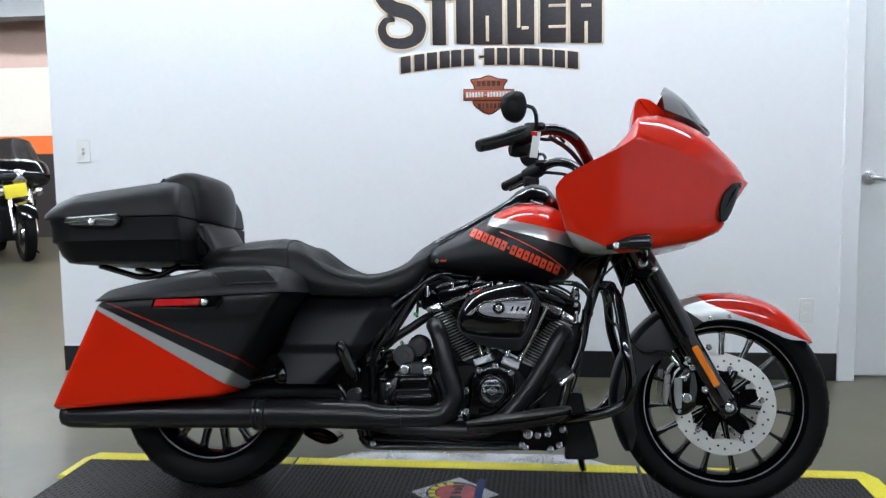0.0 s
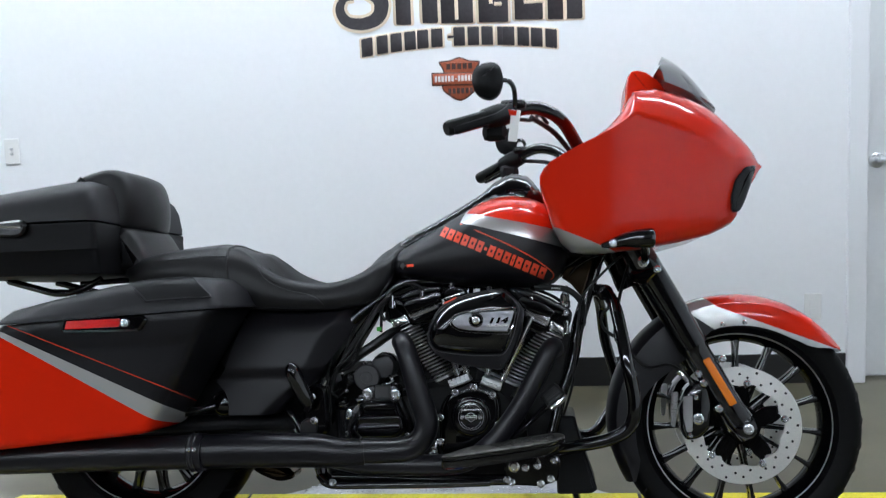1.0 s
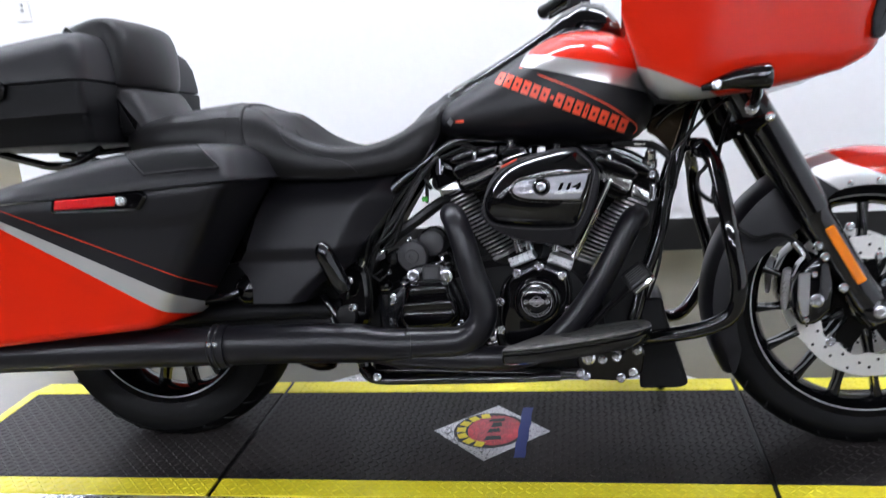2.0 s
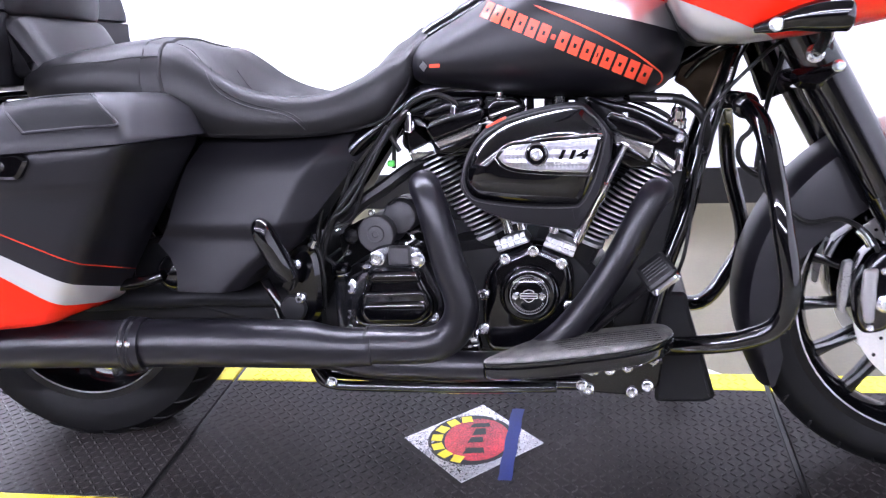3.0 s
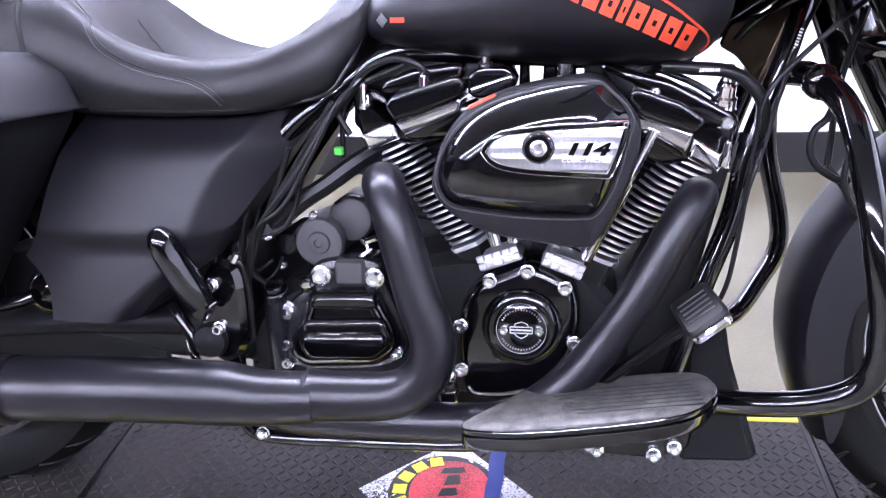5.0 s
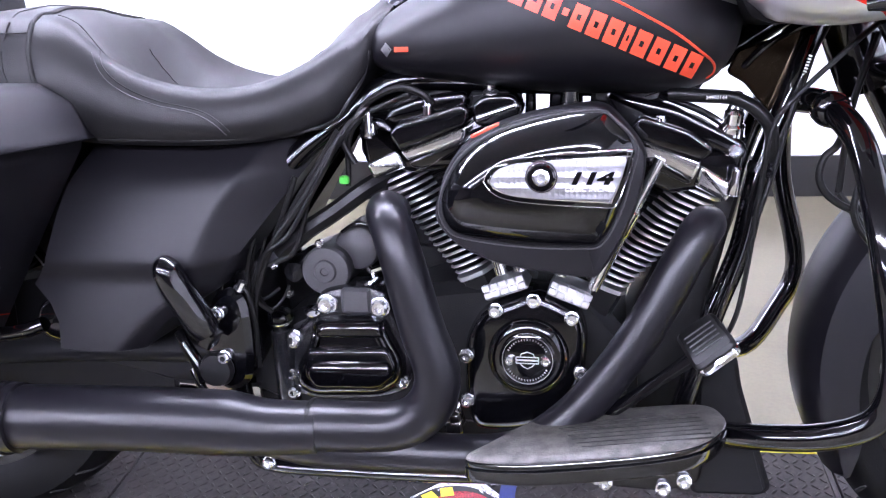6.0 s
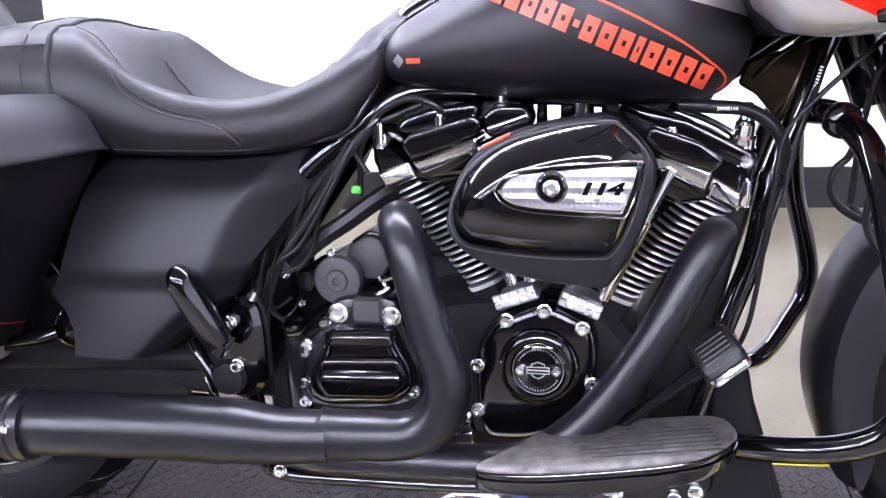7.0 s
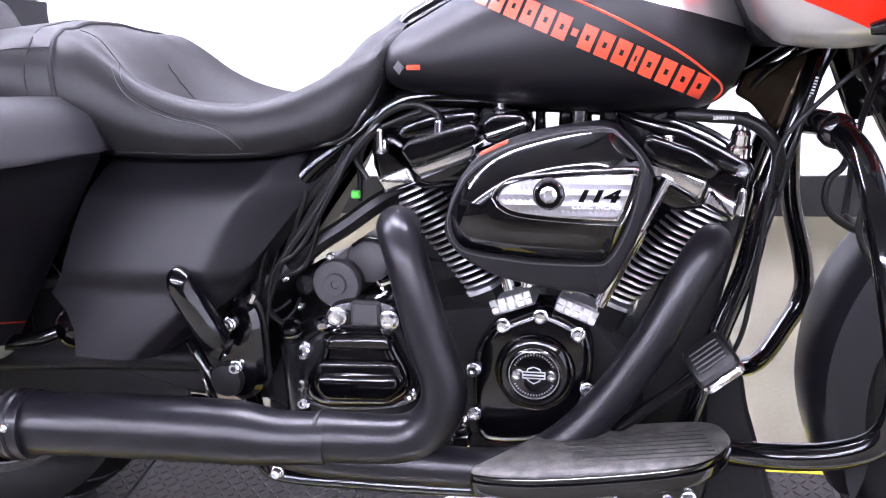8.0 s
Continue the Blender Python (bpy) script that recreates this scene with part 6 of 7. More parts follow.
for p, r in (((0.372, -0.10, 0.645), 0.016), ((0.366, -0.10, 0.612), 0.013), ((0.285, -0.11, 0.64), 0.009), ((-0.005, -0.122, 0.660), 0.008), ((-0.086, -0.12, 0.650), 0.009), ((0.375, -0.12, 0.575), 0.008), ((0.375, -0.10, 0.665), 0.010)):
    bm = B()
    lathe(bm, [(r * 1.1, -0.014), (r, -0.012), (r, 0.0), (r * 0.8, 0.003), (r * 0.75, 0.016), (r * 0.5, 0.02), (0, 0.021)], p, (0.1, -0.3, 1), seg=14)
    part("fitting", bm, chrome, bike, "chrome fitting")
words("28900144", 0.0062, pose(0.350, -0.1195, 0.6770, 90), label_white, hs, "stamped_number")
bm = B()
tube(bm, [(0.285, -0.095, 0.682), (0.298, -0.10, 0.677), (0.33, -0.10, 0.664), (0.356, -0.10, 0.649), (0.378, -0.10, 0.630)], 0.0042, 8)
part("vent_pipe", bm, gloss, bike, "thin black pipe above the front head")
bolts(BOLT_M, eng, (0.376, -0.108, 0.614))
for k in range(17):
    u = k / 16
    bm = B()
    box(bm, (0.441 + 0.016 * u, -0.1012, 0.667 + 0.058 * u), (0.0042, 0.0008, 0.0021), 0.0002, Matrix.Rotation(radians(15), 3, "Y"))
    part("number_bar", bm, label_white, bike)
# glossy panel by the head stock, its golden reflection put into the colour
bm = B()
slab(bm, rounded([(0.366, 0.706), (0.378, 0.733), (0.452, 0.757), (0.440, 0.690), (0.424, 0.650), (0.405, 0.672), (0.388, 0.693)], 0.006), -0.06, -0.07, 0.002)
part("neck_panel", bm, bronze_gloss, bike, "glossy panel at the steering head with a golden reflection in its colour")
bm = B()
tube(bm, [(0.385, -0.075, 0.712), (0.41, -0.08, 0.738), (0.45, -0.08, 0.76), (0.48, -0.08, 0.765)], 0.004, 8)
part("neck_trim", bm, gloss, bike)
bm = B()
slab(bm, rounded([(0.345, 0.83), (0.375, 0.77), (0.40, 0.762), (0.46, 0.764), (0.50, 0.80), (0.40, 0.93)], 0.01), 0.12, -0.20, 0.01)
part("fairing_mount", bm, plastic, bike, "black fairing support")
# engine guard
for s in (-1, 1):
    bm = B()
    if s < 0:
        loop = [(0.448, -0.06, 0.672), (0.472, -0.13, 0.669), (0.494, -0.20, 0.634), (0.507, -0.245, 0.562), (0.518, -0.272, 0.485), (0.530, -0.278, 0.400), (0.518, -0.272, 0.342), (0.472, -0.255, 0.310), (0.40, -0.22, 0.288), (0.33, -0.16, 0.264)]
    else:
        loop = [(0.448, 0.06, 0.672), (0.468, 0.13, 0.660), (0.481, 0.20, 0.620), (0.493, 0.24, 0.527), (0.523, 0.262, 0.415), (0.525, 0.262, 0.359), (0.503, 0.25, 0.316), (0.439, 0.20, 0.252), (0.33, 0.15, 0.275)]
    tube(bm, loop, 0.0160, 16)
    part("engine_guard", bm, gloss, bike, "gloss black tubular engine guard")
    bm = B()
    lathe(bm, [(0, 0), (0.019, 0), (0.021, 0.006), (0.0215, 0.018), (0.021, 0.030), (0.017, 0.036), (0.009, 0.039), (0, 0.040)], (0.475, s * 0.12, 0.665), (0, s, 0), 32)
    part("guard_clamp", bm, gloss, bike)


# floorboards, pegs and pedal
def floorboard(side):
    def lift(x, h):
        return 0.273 + 0.15 * (x - 0.08) + h
    plan = spline([(0.062, -0.280), (0.078, -0.298), (0.15, -0.314), (0.27, -0.312), (0.330, -0.296), (0.360, -0.258), (0.362, -0.225), (0.338, -0.190), (0.24, -0.182), (0.14, -0.195), (0.085, -0.250)], 4, True)

    def layers(rows):
        bm = B()
        loft(bm, [[(x, -side * y, lift(x, h)) for x, y in inset(plan, d)] for d, h in rows])
        return bm
    ob = part("floorboard", layers(((0.012, -0.034), (0.002, -0.028), (0.0, -0.022), (0.0, -0.012), (0.004, -0.010))), gloss, bike, "black rider floorboard with scuffed rubber")
    part("board_edge", layers(((0.006, -0.0105), (0.0015, -0.0095), (0.0005, -0.0080), (0.0005, -0.0035), (0.003, -0.0020))), gloss, ob, "gloss black rim of the board")
    part("board_rubber", layers(((0.004, -0.0022), (0.0015, -0.0015), (0.002, 0.001), (0.007, 0.004), (0.013, 0.005))), tread_rubber, ob, "scuffed grey rubber top")
    for k in range(7):
        y = -0.29 + 0.011 * k
        x0, x1 = 0.20 - 0.006 * k, 0.345 - 0.002 * k
        bm = B()
        tube(bm, [(x0, -side * y, lift(x0, 0.0048)), (x1, -side * y, lift(x1, 0.0048))], 0.0011, 6, 1)
        part("rubber_ridge", bm, groove_black, ob)
    bm = B()
    poly = rounded([(0.205, 0.225), (0.25, 0.262), (0.33, 0.272), (0.352, 0.24), (0.345, 0.19), (0.30, 0.175), (0.215, 0.178)], 0.012)
    slab(bm, poly, side * 0.13, side * 0.160, 0.004)
    part("board_bracket", bm, gloss, ob)
    for x in (0.14, 0.30):
        bm = B()
        tube(bm, [(x, side * 0.14, 0.235), (x, side * 0.25, lift(x, -0.03))], 0.012, 10, 1)
        part("board_support", bm, gloss, ob)
    return ob


fb = floorboard(-1)
floorboard(1)
bolts(BOLT_L, fb, (0.233, -0.161, 0.225))
bolts(BOLT_M, fb, (0.215, -0.161, 0.192), (0.226, -0.161, 0.185), (0.262, -0.161, 0.222), (0.30, -0.161, 0.182), (0.326, -0.161, 0.194), (0.292, -0.161, 0.228), (0.298, -0.161, 0.245), (0.335, -0.161, 0.242))
# brake pedal
bm = B()
tube(bm, [(0.205, -0.185, 0.280), (0.240, -0.205, 0.310), (0.290, -0.225, 0.358), (0.322, -0.238, 0.390), (0.338, -0.243, 0.408)], [0.010, 0.009, 0.008, 0.010, 0.012], 10, 5, 0.7)
pd = part("brake_pedal", bm, gloss, bike, "black brake pedal with a rubber pad")
PAD = Matrix.Translation((0.3385, -0.250, 0.4120)) @ pose(0, 0, 0, 24, -38, 6)


def pad_block(x, y, z0, z1, edge):
    """A rounded plate on the pedal's slope."""
    bm = B()
    plan = rounded([(-x, -y), (x, -y), (x * 0.94, y), (-x * 0.94, y)], 0.010, 4)
    loft(bm, [[PAD @ Vector((a, b, z)) for a, b in inset(plan, d)] for d, z in ((edge, z0), (0, z0 + edge), (0, z1 - edge), (edge, z1))])
    return bm


part("pad_frame", pad_block(0.0265, 0.0305, -0.012, 0.0, 0.003), chrome, pd, "bright frame of the pad")
part("pedal_pad", pad_block(0.0275, 0.0315, 0.0005, 0.012, 0.004), hose_rubber, pd, "ribbed rubber pedal pad")
for k in range(5):
    bm = B()
    y = -0.015 + 0.0075 * k
    tube(bm, [PAD @ Vector((-0.018, y, 0.0122)), PAD @ Vector((0.018, y, 0.0122))], 0.0011, 6, 1)
    part("pad_rib", bm, wrinkle_grey, pd)
# folded passenger peg
bm = B()
tube(bm, [(-0.290, -0.215, 0.392), (-0.299, -0.222, 0.412), (-0.318, -0.234, 0.458), (-0.328, -0.237, 0.482), (-0.333, -0.238, 0.494), (-0.335, -0.238, 0.498)], [0.018, 0.021, 0.021, 0.019, 0.012, 0.004], 20, 4)
pg = part("passenger_peg", bm, gloss, bike, "folded gloss black passenger peg")
bm = B()
box(bm, (-0.293, -0.205, 0.380), (0.02, 0.03, 0.024), 0.003, Matrix.Rotation(radians(25), 3, "Y"))
part("peg_clevis", bm, gloss, pg)
# rear brake master cylinder
bm = B()
slab(bm, spline([(-0.315, 0.385), (-0.30, 0.425), (-0.275, 0.438), (-0.255, 0.42), (-0.25, 0.36), (-0.255, 0.31), (-0.285, 0.292), (-0.31, 0.308), (-0.318, 0.345)], 4, True), -0.13, -0.175, 0.008)
mc = part("brake_cylinder", bm, gloss, bike, "gloss black bracket with a round reservoir")
bm = B()
lathe(bm, [(0, 0), (0.023, 0), (0.025, 0.006), (0.022, 0.014), (0, 0.016)], (-0.300, -0.172, 0.325), seg=24)
part("reservoir_cap", bm, engine_black, mc)
bolts(BOLT_M, mc, (-0.287, -0.176, 0.343), (-0.292, -0.176, 0.405))
bm = B()
tube(bm, [(-0.36, -0.16, 0.37), (-0.345, -0.17, 0.352), (-0.33, -0.175, 0.33), (-0.322, -0.176, 0.305)], 0.009, 10)
tube(bm, [(-0.34, -0.17, 0.32), (-0.328, -0.176, 0.30), (-0.32, -0.176, 0.285)], 0.006, 10)
part("brake_line", bm, gloss, bike, "black brake line")

# side cover
def side_cover(s):
    """A shaped panel: crowned field under a sharp top edge, a set-back foot, its front turned inwards."""
    left = [(0.364, -0.502), (0.397, -0.502), (0.425, -0.516), (0.449, -0.542), (0.481, -0.515), (0.547, -0.497), (0.60, -0.478), (0.634, -0.465)]
    right = [(0.364, -0.385), (0.40, -0.352), (0.415, -0.33), (0.424, -0.314), (0.441, -0.288), (0.497, -0.247), (0.544, -0.213), (0.589, -0.179), (0.615, -0.160), (0.634, -0.148)]
    fold = [(0.364, -0.415), (0.415, -0.36), (0.45, -0.318), (0.481, -0.302), (0.507, -0.292), (0.533, -0.282), (0.559, -0.268), (0.584, -0.252), (0.602, -0.236), (0.634, -0.212)]

    def ease(a):
        return 0.5 * (a + math.sqrt(a * a + 0.00004))

    def depth(x, z):
        y = 0.219 - 0.36 * (z - 0.52) - 0.55 * max(0.0, 0.585 - z) ** 2 - 0.35 * (x + 0.36) ** 2
        y -= 0.80 * ease(z - 0.588)
        low = min(1.0, max(0.0, (0.488 - z) / 0.034))
        y -= 0.016 * low * low * (3 - 2 * low)
        y -= 0.85 * ease(x - at(fold, z))
        return max(0.095, y)
    bm = B()
    rows = []
    for z in [0.364, 0.37, 0.385, 0.40, 0.415, 0.424, 0.433, 0.441, 0.449, 0.454, 0.46, 0.467, 0.474, 0.481, 0.488, 0.495, 0.507, 0.52, 0.533, 0.546, 0.559, 0.572, 0.584, 0.593, 0.599, 0.603, 0.606, 0.609, 0.613, 0.618, 0.625, 0.634]:
        a, b, c = at(left, z), at(right, z), at(fold, z)
        xs = [a, a + 0.004] + [a + (c - 0.02 - a) * k / 8 for k in range(1, 9)] + [c - 0.013, c - 0.008, c - 0.004, c, c + 0.004, c + 0.008] + [c + 0.008 + (b - c - 0.008) * k / 5 for k in range(1, 6)]
        rows.append([(x, s * depth(x, z), z) for x in xs])
    loft(bm, rows, False, False, False)
    rim = [e for e in bm.edges if len(e.link_faces) == 1]
    for v in [g for g in bmesh.ops.extrude_edge_only(bm, edges=rim)["geom"] if isinstance(g, bmesh.types.BMVert)]:
        v.co.y = s * 0.085
    return part("side_cover", bm, denim, bike, "matt black side cover", 50)


side_cover(-1)
side_cover(1)
# rear support bar by the bag
bm = B()
tube(bm, [(-0.69, -0.20, 0.352), (-0.64, -0.20, 0.366), (-0.58, -0.20, 0.376), (-0.55, -0.19, 0.385)], 0.011, 12)
lathe(bm, [(0.0, 0.0), (0.034, 0.0), (0.038, 0.012), (0.037, 0.022), (0.033, 0.032), (0.026, 0.040), (0.016, 0.045), (0.0, 0.047)], (-0.535, -0.145, 0.386), seg=32)
part("bag_support", bm, gloss, bike, "gloss black saddlebag support bar", 75)
# added dark filler that hides the floor behind the swing arm
bm = B()
slab(bm, rounded([(-0.66, 0.33), (-0.66, 0.43), (-0.50, 0.46), (-0.28, 0.45), (-0.26, 0.27), (-0.40, 0.27)], 0.02), 0.10, -0.115, 0.01)
part("inner_cover", bm, plastic, bike, "dark slab added to fill the gap beside the swing arm")
# added dark sheet that covers the view through the rear spokes
bm = B()
slab(bm, rounded([(-1.0, 0.24), (-1.0, 0.38), (-0.66, 0.43), (-0.50, 0.44), (-0.40, 0.40), (-0.40, 0.24)], 0.02), -0.100, -0.112, 0.004)
part("belt_guard", bm, plastic, bike, "dark slab added to fill the gap beside the rear wheel")
bm = B()
slab(bm, rounded([(-0.12, 0.655), (-0.10, 0.70), (0.095, 0.70), (0.10, 0.672), (0.06, 0.655)], 0.01), 0.07, -0.07, 0.006)
slab(bm, rounded([(0.20, 0.67), (0.20, 0.70), (0.35, 0.71), (0.33, 0.68), (0.26, 0.665)], 0.01), 0.07, -0.07, 0.006)
part("backbone", bm, engine_black, bike, "black frame backbone below the tank")
# swing arm and pulley guard
for s in (-1, 1):
    bm = B()
    tube(bm, [(-0.27, s * 0.10, 0.335), (-0.50, s * 0.125, 0.335), (-0.72, s * 0.14, 0.325), (-0.84, s * 0.14, 0.322)], [0.03, 0.026, 0.026, 0.024], 14, 3, 0.7)
    part("swing_arm", bm, plastic, bike, "black swing arm")
bm = B()
lathe(bm, [(0, -0.16), (0.016, -0.16), (0.016, 0.16), (0, 0.16)], (RX, 0, RZ), seg=20)
part("rear_axle", bm, bolt_steel, bike)
# lower front flap, stand
bm = B()
slab(bm, rounded([(0.345, 0.345), (0.392, 0.345), (0.40, 0.30), (0.445, 0.155), (0.43, 0.145), (0.34, 0.142)], 0.01), 0.10, -0.10, 0.006)
part("lower_cowl", bm, plastic, bike, "matt black cowl below the engine")
bm = B()
tube(bm, [(0.38, 0.14, 0.19), (0.39, 0.20, 0.10), (0.40, 0.262, 0.047)], 0.012, 10)
part("side_stand", bm, gloss, bike, "black side stand")
bm = B()
slab(bm, spline([(-0.54, 0.165), (-0.53, 0.185), (-0.48, 0.19), (-0.43, 0.17), (-0.42, 0.145), (-0.47, 0.135)], 4, True), 0.16, 0.06, 0.015)
part("far_muffler", bm, bronze_gloss, bike, "brass-toned exhaust body on the far side")


# ---- the platform under the motorcycle ----
black_plate = material("black_tread_plate", (0.0240, 0.0212, 0.0205), 0.46, grain=0.6, scale=22, rough_var=0.14, bump=0.2, bump_scale=300, spec=0.13, spread=0.25)
yellow_plate = material("yellow_painted_plate", (0.72, 0.62, 0.02), 0.45, grain=0.15, scale=20, rough_var=0.08)
silver_plate = material("bare_tread_plate", (0.50, 0.50, 0.52), 0.3, metal=0.85, grain=0.4, scale=40, rough_var=0.12, bump=0.9, bump_scale=70, spread=0.25)
PX0, PX1, PY0, PY1, PZ = -1.40, 1.37, 2.60, 3.20, 0.012
SEAM = (-0.612, 0.597)
BORDER = 0.072


def prism(bm, plan, z0, z1, edge=0.002):
    rows = [[(x, y, z) for x, y in inset(plan, d)] for d, z in ((0, z0), (0, z1 - edge), (edge, z1))]
    loft(bm, rows)
    return bm


def tread(bm, x0, x1, y0, y1, z, keep=None, pitch=0.0168):
    """Raised bars, turned left and right by turns."""
    nx, ny = int((x1 - x0) / pitch), int((y1 - y0) / pitch)
    for i in range(nx):
        for j in range(ny):
            cx, cy = x0 + (i + 0.5) * (x1 - x0) / nx, y0 + (j + 0.5) * (y1 - y0) / ny
            if keep and not keep(cx, cy):
                continue
            a = radians(45 if (i + j) % 2 else -45)
            u, v = Vector((math.cos(a), math.sin(a), 0)), Vector((-math.sin(a), math.cos(a), 0))
            c = Vector((cx, cy, z))
            ln, wd, h = 0.0086, 0.0025, 0.0016
            base = [bm.verts.new(c + u * (ln * p) + v * (wd * q)) for p, q in ((-1, 0), (-0.5, -1), (0.5, -1), (1, 0), (0.5, 1), (-0.5, 1))]
            top = [bm.verts.new(c + u * (ln * 0.6 * p) + v * (wd * 0.35 * q) + Vector((0, 0, h))) for p, q in ((-1, 0), (-0.5, -1), (0.5, -1), (1, 0), (0.5, 1), (-0.5, 1))]
            for k in range(6):
                bm.faces.new((base[k], base[(k + 1) % 6], top[(k + 1) % 6], top[k]))
            bm.faces.new(top)


plat = tagged(new("display_platform"), "low black tread-plate platform with yellow edges under the motorcycle", "platform")
cuts = [PX0, SEAM[0], SEAM[1], PX1]
for k in range(3):
    xa, xb = cuts[k] + (0.006 if k else 0), cuts[k + 1] - (0.006 if k < 2 else 0)
    ia, ib = (xa + 0.031 if k == 0 else xa), (xb - BORDER if k == 2 else xb)
    bm = B()
    prism(bm, [(ia, PY0 + BORDER), (ib, PY0 + BORDER), (ib, PY1 - BORDER), (ia, PY1 - BORDER)], 0.0, PZ)
    panel = part("panel", bm, black_plate, plat, "black tread-plate panel")
    bm = B()
    tread(bm, ia, ib, PY0 + BORDER, PY1 - BORDER, PZ, lambda x, y: abs(x + 0.011) / 0.150 + abs(y - 2.90) / 0.150 > 1)
    tagged(part("tread_relief", bm, black_plate, panel), kind="stuff")
    bm = B()
    cut = 0.05
    near = [(xa + (0.02 if k == 0 else 0), PY0), (xb - (0.02 if k == 2 else 0), PY0), (xb, PY0 + BORDER - 0.001), (xa, PY0 + BORDER - 0.001)]
    back = [(xa, PY1 - BORDER + 0.001), (xb, PY1 - BORDER + 0.001), (xb - (0.03 if k == 2 else 0), PY1), (xa + (0.03 if k == 0 else 0), PY1)]
    prism(bm, near, 0.0, PZ)
    prism(bm, back, 0.0, PZ)
    if k == 0:
        prism(bm, [(xa, 2.96), (xa + 0.03, 2.96), (xa + 0.03, PY1 - BORDER), (xa, PY1 - BORDER)], 0.0, PZ)
    if k == 2:
        prism(bm, [(ib + 0.001, PY0 + BORDER), (xb, PY0 + BORDER), (xb, PY1 - BORDER), (ib + 0.001, PY1 - BORDER)], 0.0, PZ)
    edge = part("yellow_edge", bm, yellow_plate, plat, "yellow painted border")
    bm = B()
    tread(bm, xa, xb, PY0, PY0 + BORDER, PZ)
    tread(bm, xa + 0.03, xb - 0.03, PY1 - BORDER, PY1, PZ)
    tagged(part("tread_relief", bm, yellow_plate, edge), kind="stuff")
for x in SEAM:
    bm = B()
    prism(bm, [(x - 0.005, PY0 + 0.01), (x + 0.005, PY0 + 0.01), (x + 0.005, PY1), (x - 0.005, PY1)], 0.0, 0.009, 0.001)
    part("seam_strip", bm, hose_rubber, plat, "black rubber seam")
for plan in ([(PX0 + 0.05, PY0 - 0.16), (PX1 - 0.05, PY0 - 0.16), (PX1 - 0.02, PY0 - 0.001), (PX0 + 0.02, PY0 - 0.001)], [(-0.505, PY1 + 0.001), (0.515, PY1 + 0.001), (0.37, PY1 + 0.125), (-0.40, PY1 + 0.10)]):
    bm = B()
    rows = [[(x, y, z if abs(y - PY0) < 0.01 or abs(y - PY1) < 0.01 else min(z, 0.002)) for x, y in plan] for z in (0.0, 0.009)]
    rows[0] = [(x, y, 0.0005) for x, y in plan]
    loft(bm, rows)
    ramp = part("ramp", bm, silver_plate, plat, "bare metal tread-plate ramp")
    bm = B()
    ys = [p[1] for p in plan]
    xs = [p[0] for p in plan]
    tread(bm, min(xs) + 0.05, max(xs) - 0.05, min(ys), max(ys), 0.004, lambda x, y: abs(x) < 0.40 + 0.8 * (PY1 + 0.12 - y) if y > 3 else True)
    for v in bm.verts:
        d = (PY0 - v.co.y) / 0.16 if v.co.y < 3 else (v.co.y - PY1) / 0.11
        v.co.z += 0.005 - 0.007 * max(0, min(1, d))
    tagged(part("tread_relief", bm, silver_plate, ramp), kind="stuff")

# emblem plate with a strip of blue tape
emblem_red = material("scuffed_red_print", (0.42, 0.02, 0.03), 0.3, grain=0.8, scale=60, bump=0.6, bump_scale=60, spread=0.2)
emblem_black = material("black_print", (0.012, 0.012, 0.014), 0.5, grain=0.3)
emblem_yellow = material("yellow_print", (0.75, 0.60, 0.03), 0.45, grain=0.2)
blue_tape = material("blue_painters_tape", (0.022, 0.036, 0.17), 0.6, grain=0.25, scale=40, bump=0.2, bump_scale=200)
CX, CY = -0.011, 2.90
bm = B()
prism(bm, [(CX - 0.142, CY + 0.002), (CX - 0.004, CY - 0.142), (CX + 0.142, CY), (CX + 0.004, CY + 0.140)], PZ - 0.002, PZ + 0.0015, 0.0008)
plate = thing("emblem_plate", bm, silver_plate, "diamond-shaped bare metal plate with a worn red print", "plate")
bm = B()
tread(bm, CX - 0.14, CX + 0.14, CY - 0.14, CY + 0.14, PZ + 0.0012, lambda x, y: abs(x - CX) / 0.128 + abs(y - CY) / 0.128 < 1 and ((x - CX) / 0.082) ** 2 + ((y - CY) / 0.086) ** 2 > 1, 0.023)
tagged(part("tread_relief", bm, silver_plate, plate), kind="stuff")


def disc(rx, ry, cx, cy, z, mt, name, seg=48):
    bm = B()
    prism(bm, [(cx + rx * math.cos(2 * math.pi * k / seg), cy + ry * math.sin(2 * math.pi * k / seg)) for k in range(seg)], z - 0.001, z, 0.0002)
    return part(name, bm, mt, plate)


disc(0.088, 0.090, CX - 0.004, CY + 0.004, PZ + 0.0022, emblem_black, "print_border")
disc(0.066, 0.076, CX + 0.008, CY + 0.004, PZ + 0.0027, emblem_red, "print_field")
for k in range(7):
    a = radians(105 + 150 * k / 6)
    c = Vector((CX - 0.004 + 0.070 * math.cos(a), CY + 0.004 + 0.074 * math.sin(a)))
    t, n = Vector((-math.sin(a), math.cos(a))), Vector((math.cos(a), math.sin(a)))
    bm = B()
    prism(bm, [tuple(c + t * p * 0.0115 + n * q * 0.011) for p, q in ((-1, -1), (1, -1), (0.9, 1), (-0.9, 1))], PZ + 0.002, PZ + 0.0032, 0.0002)
    part("lettering_bar", bm, emblem_yellow, plate)
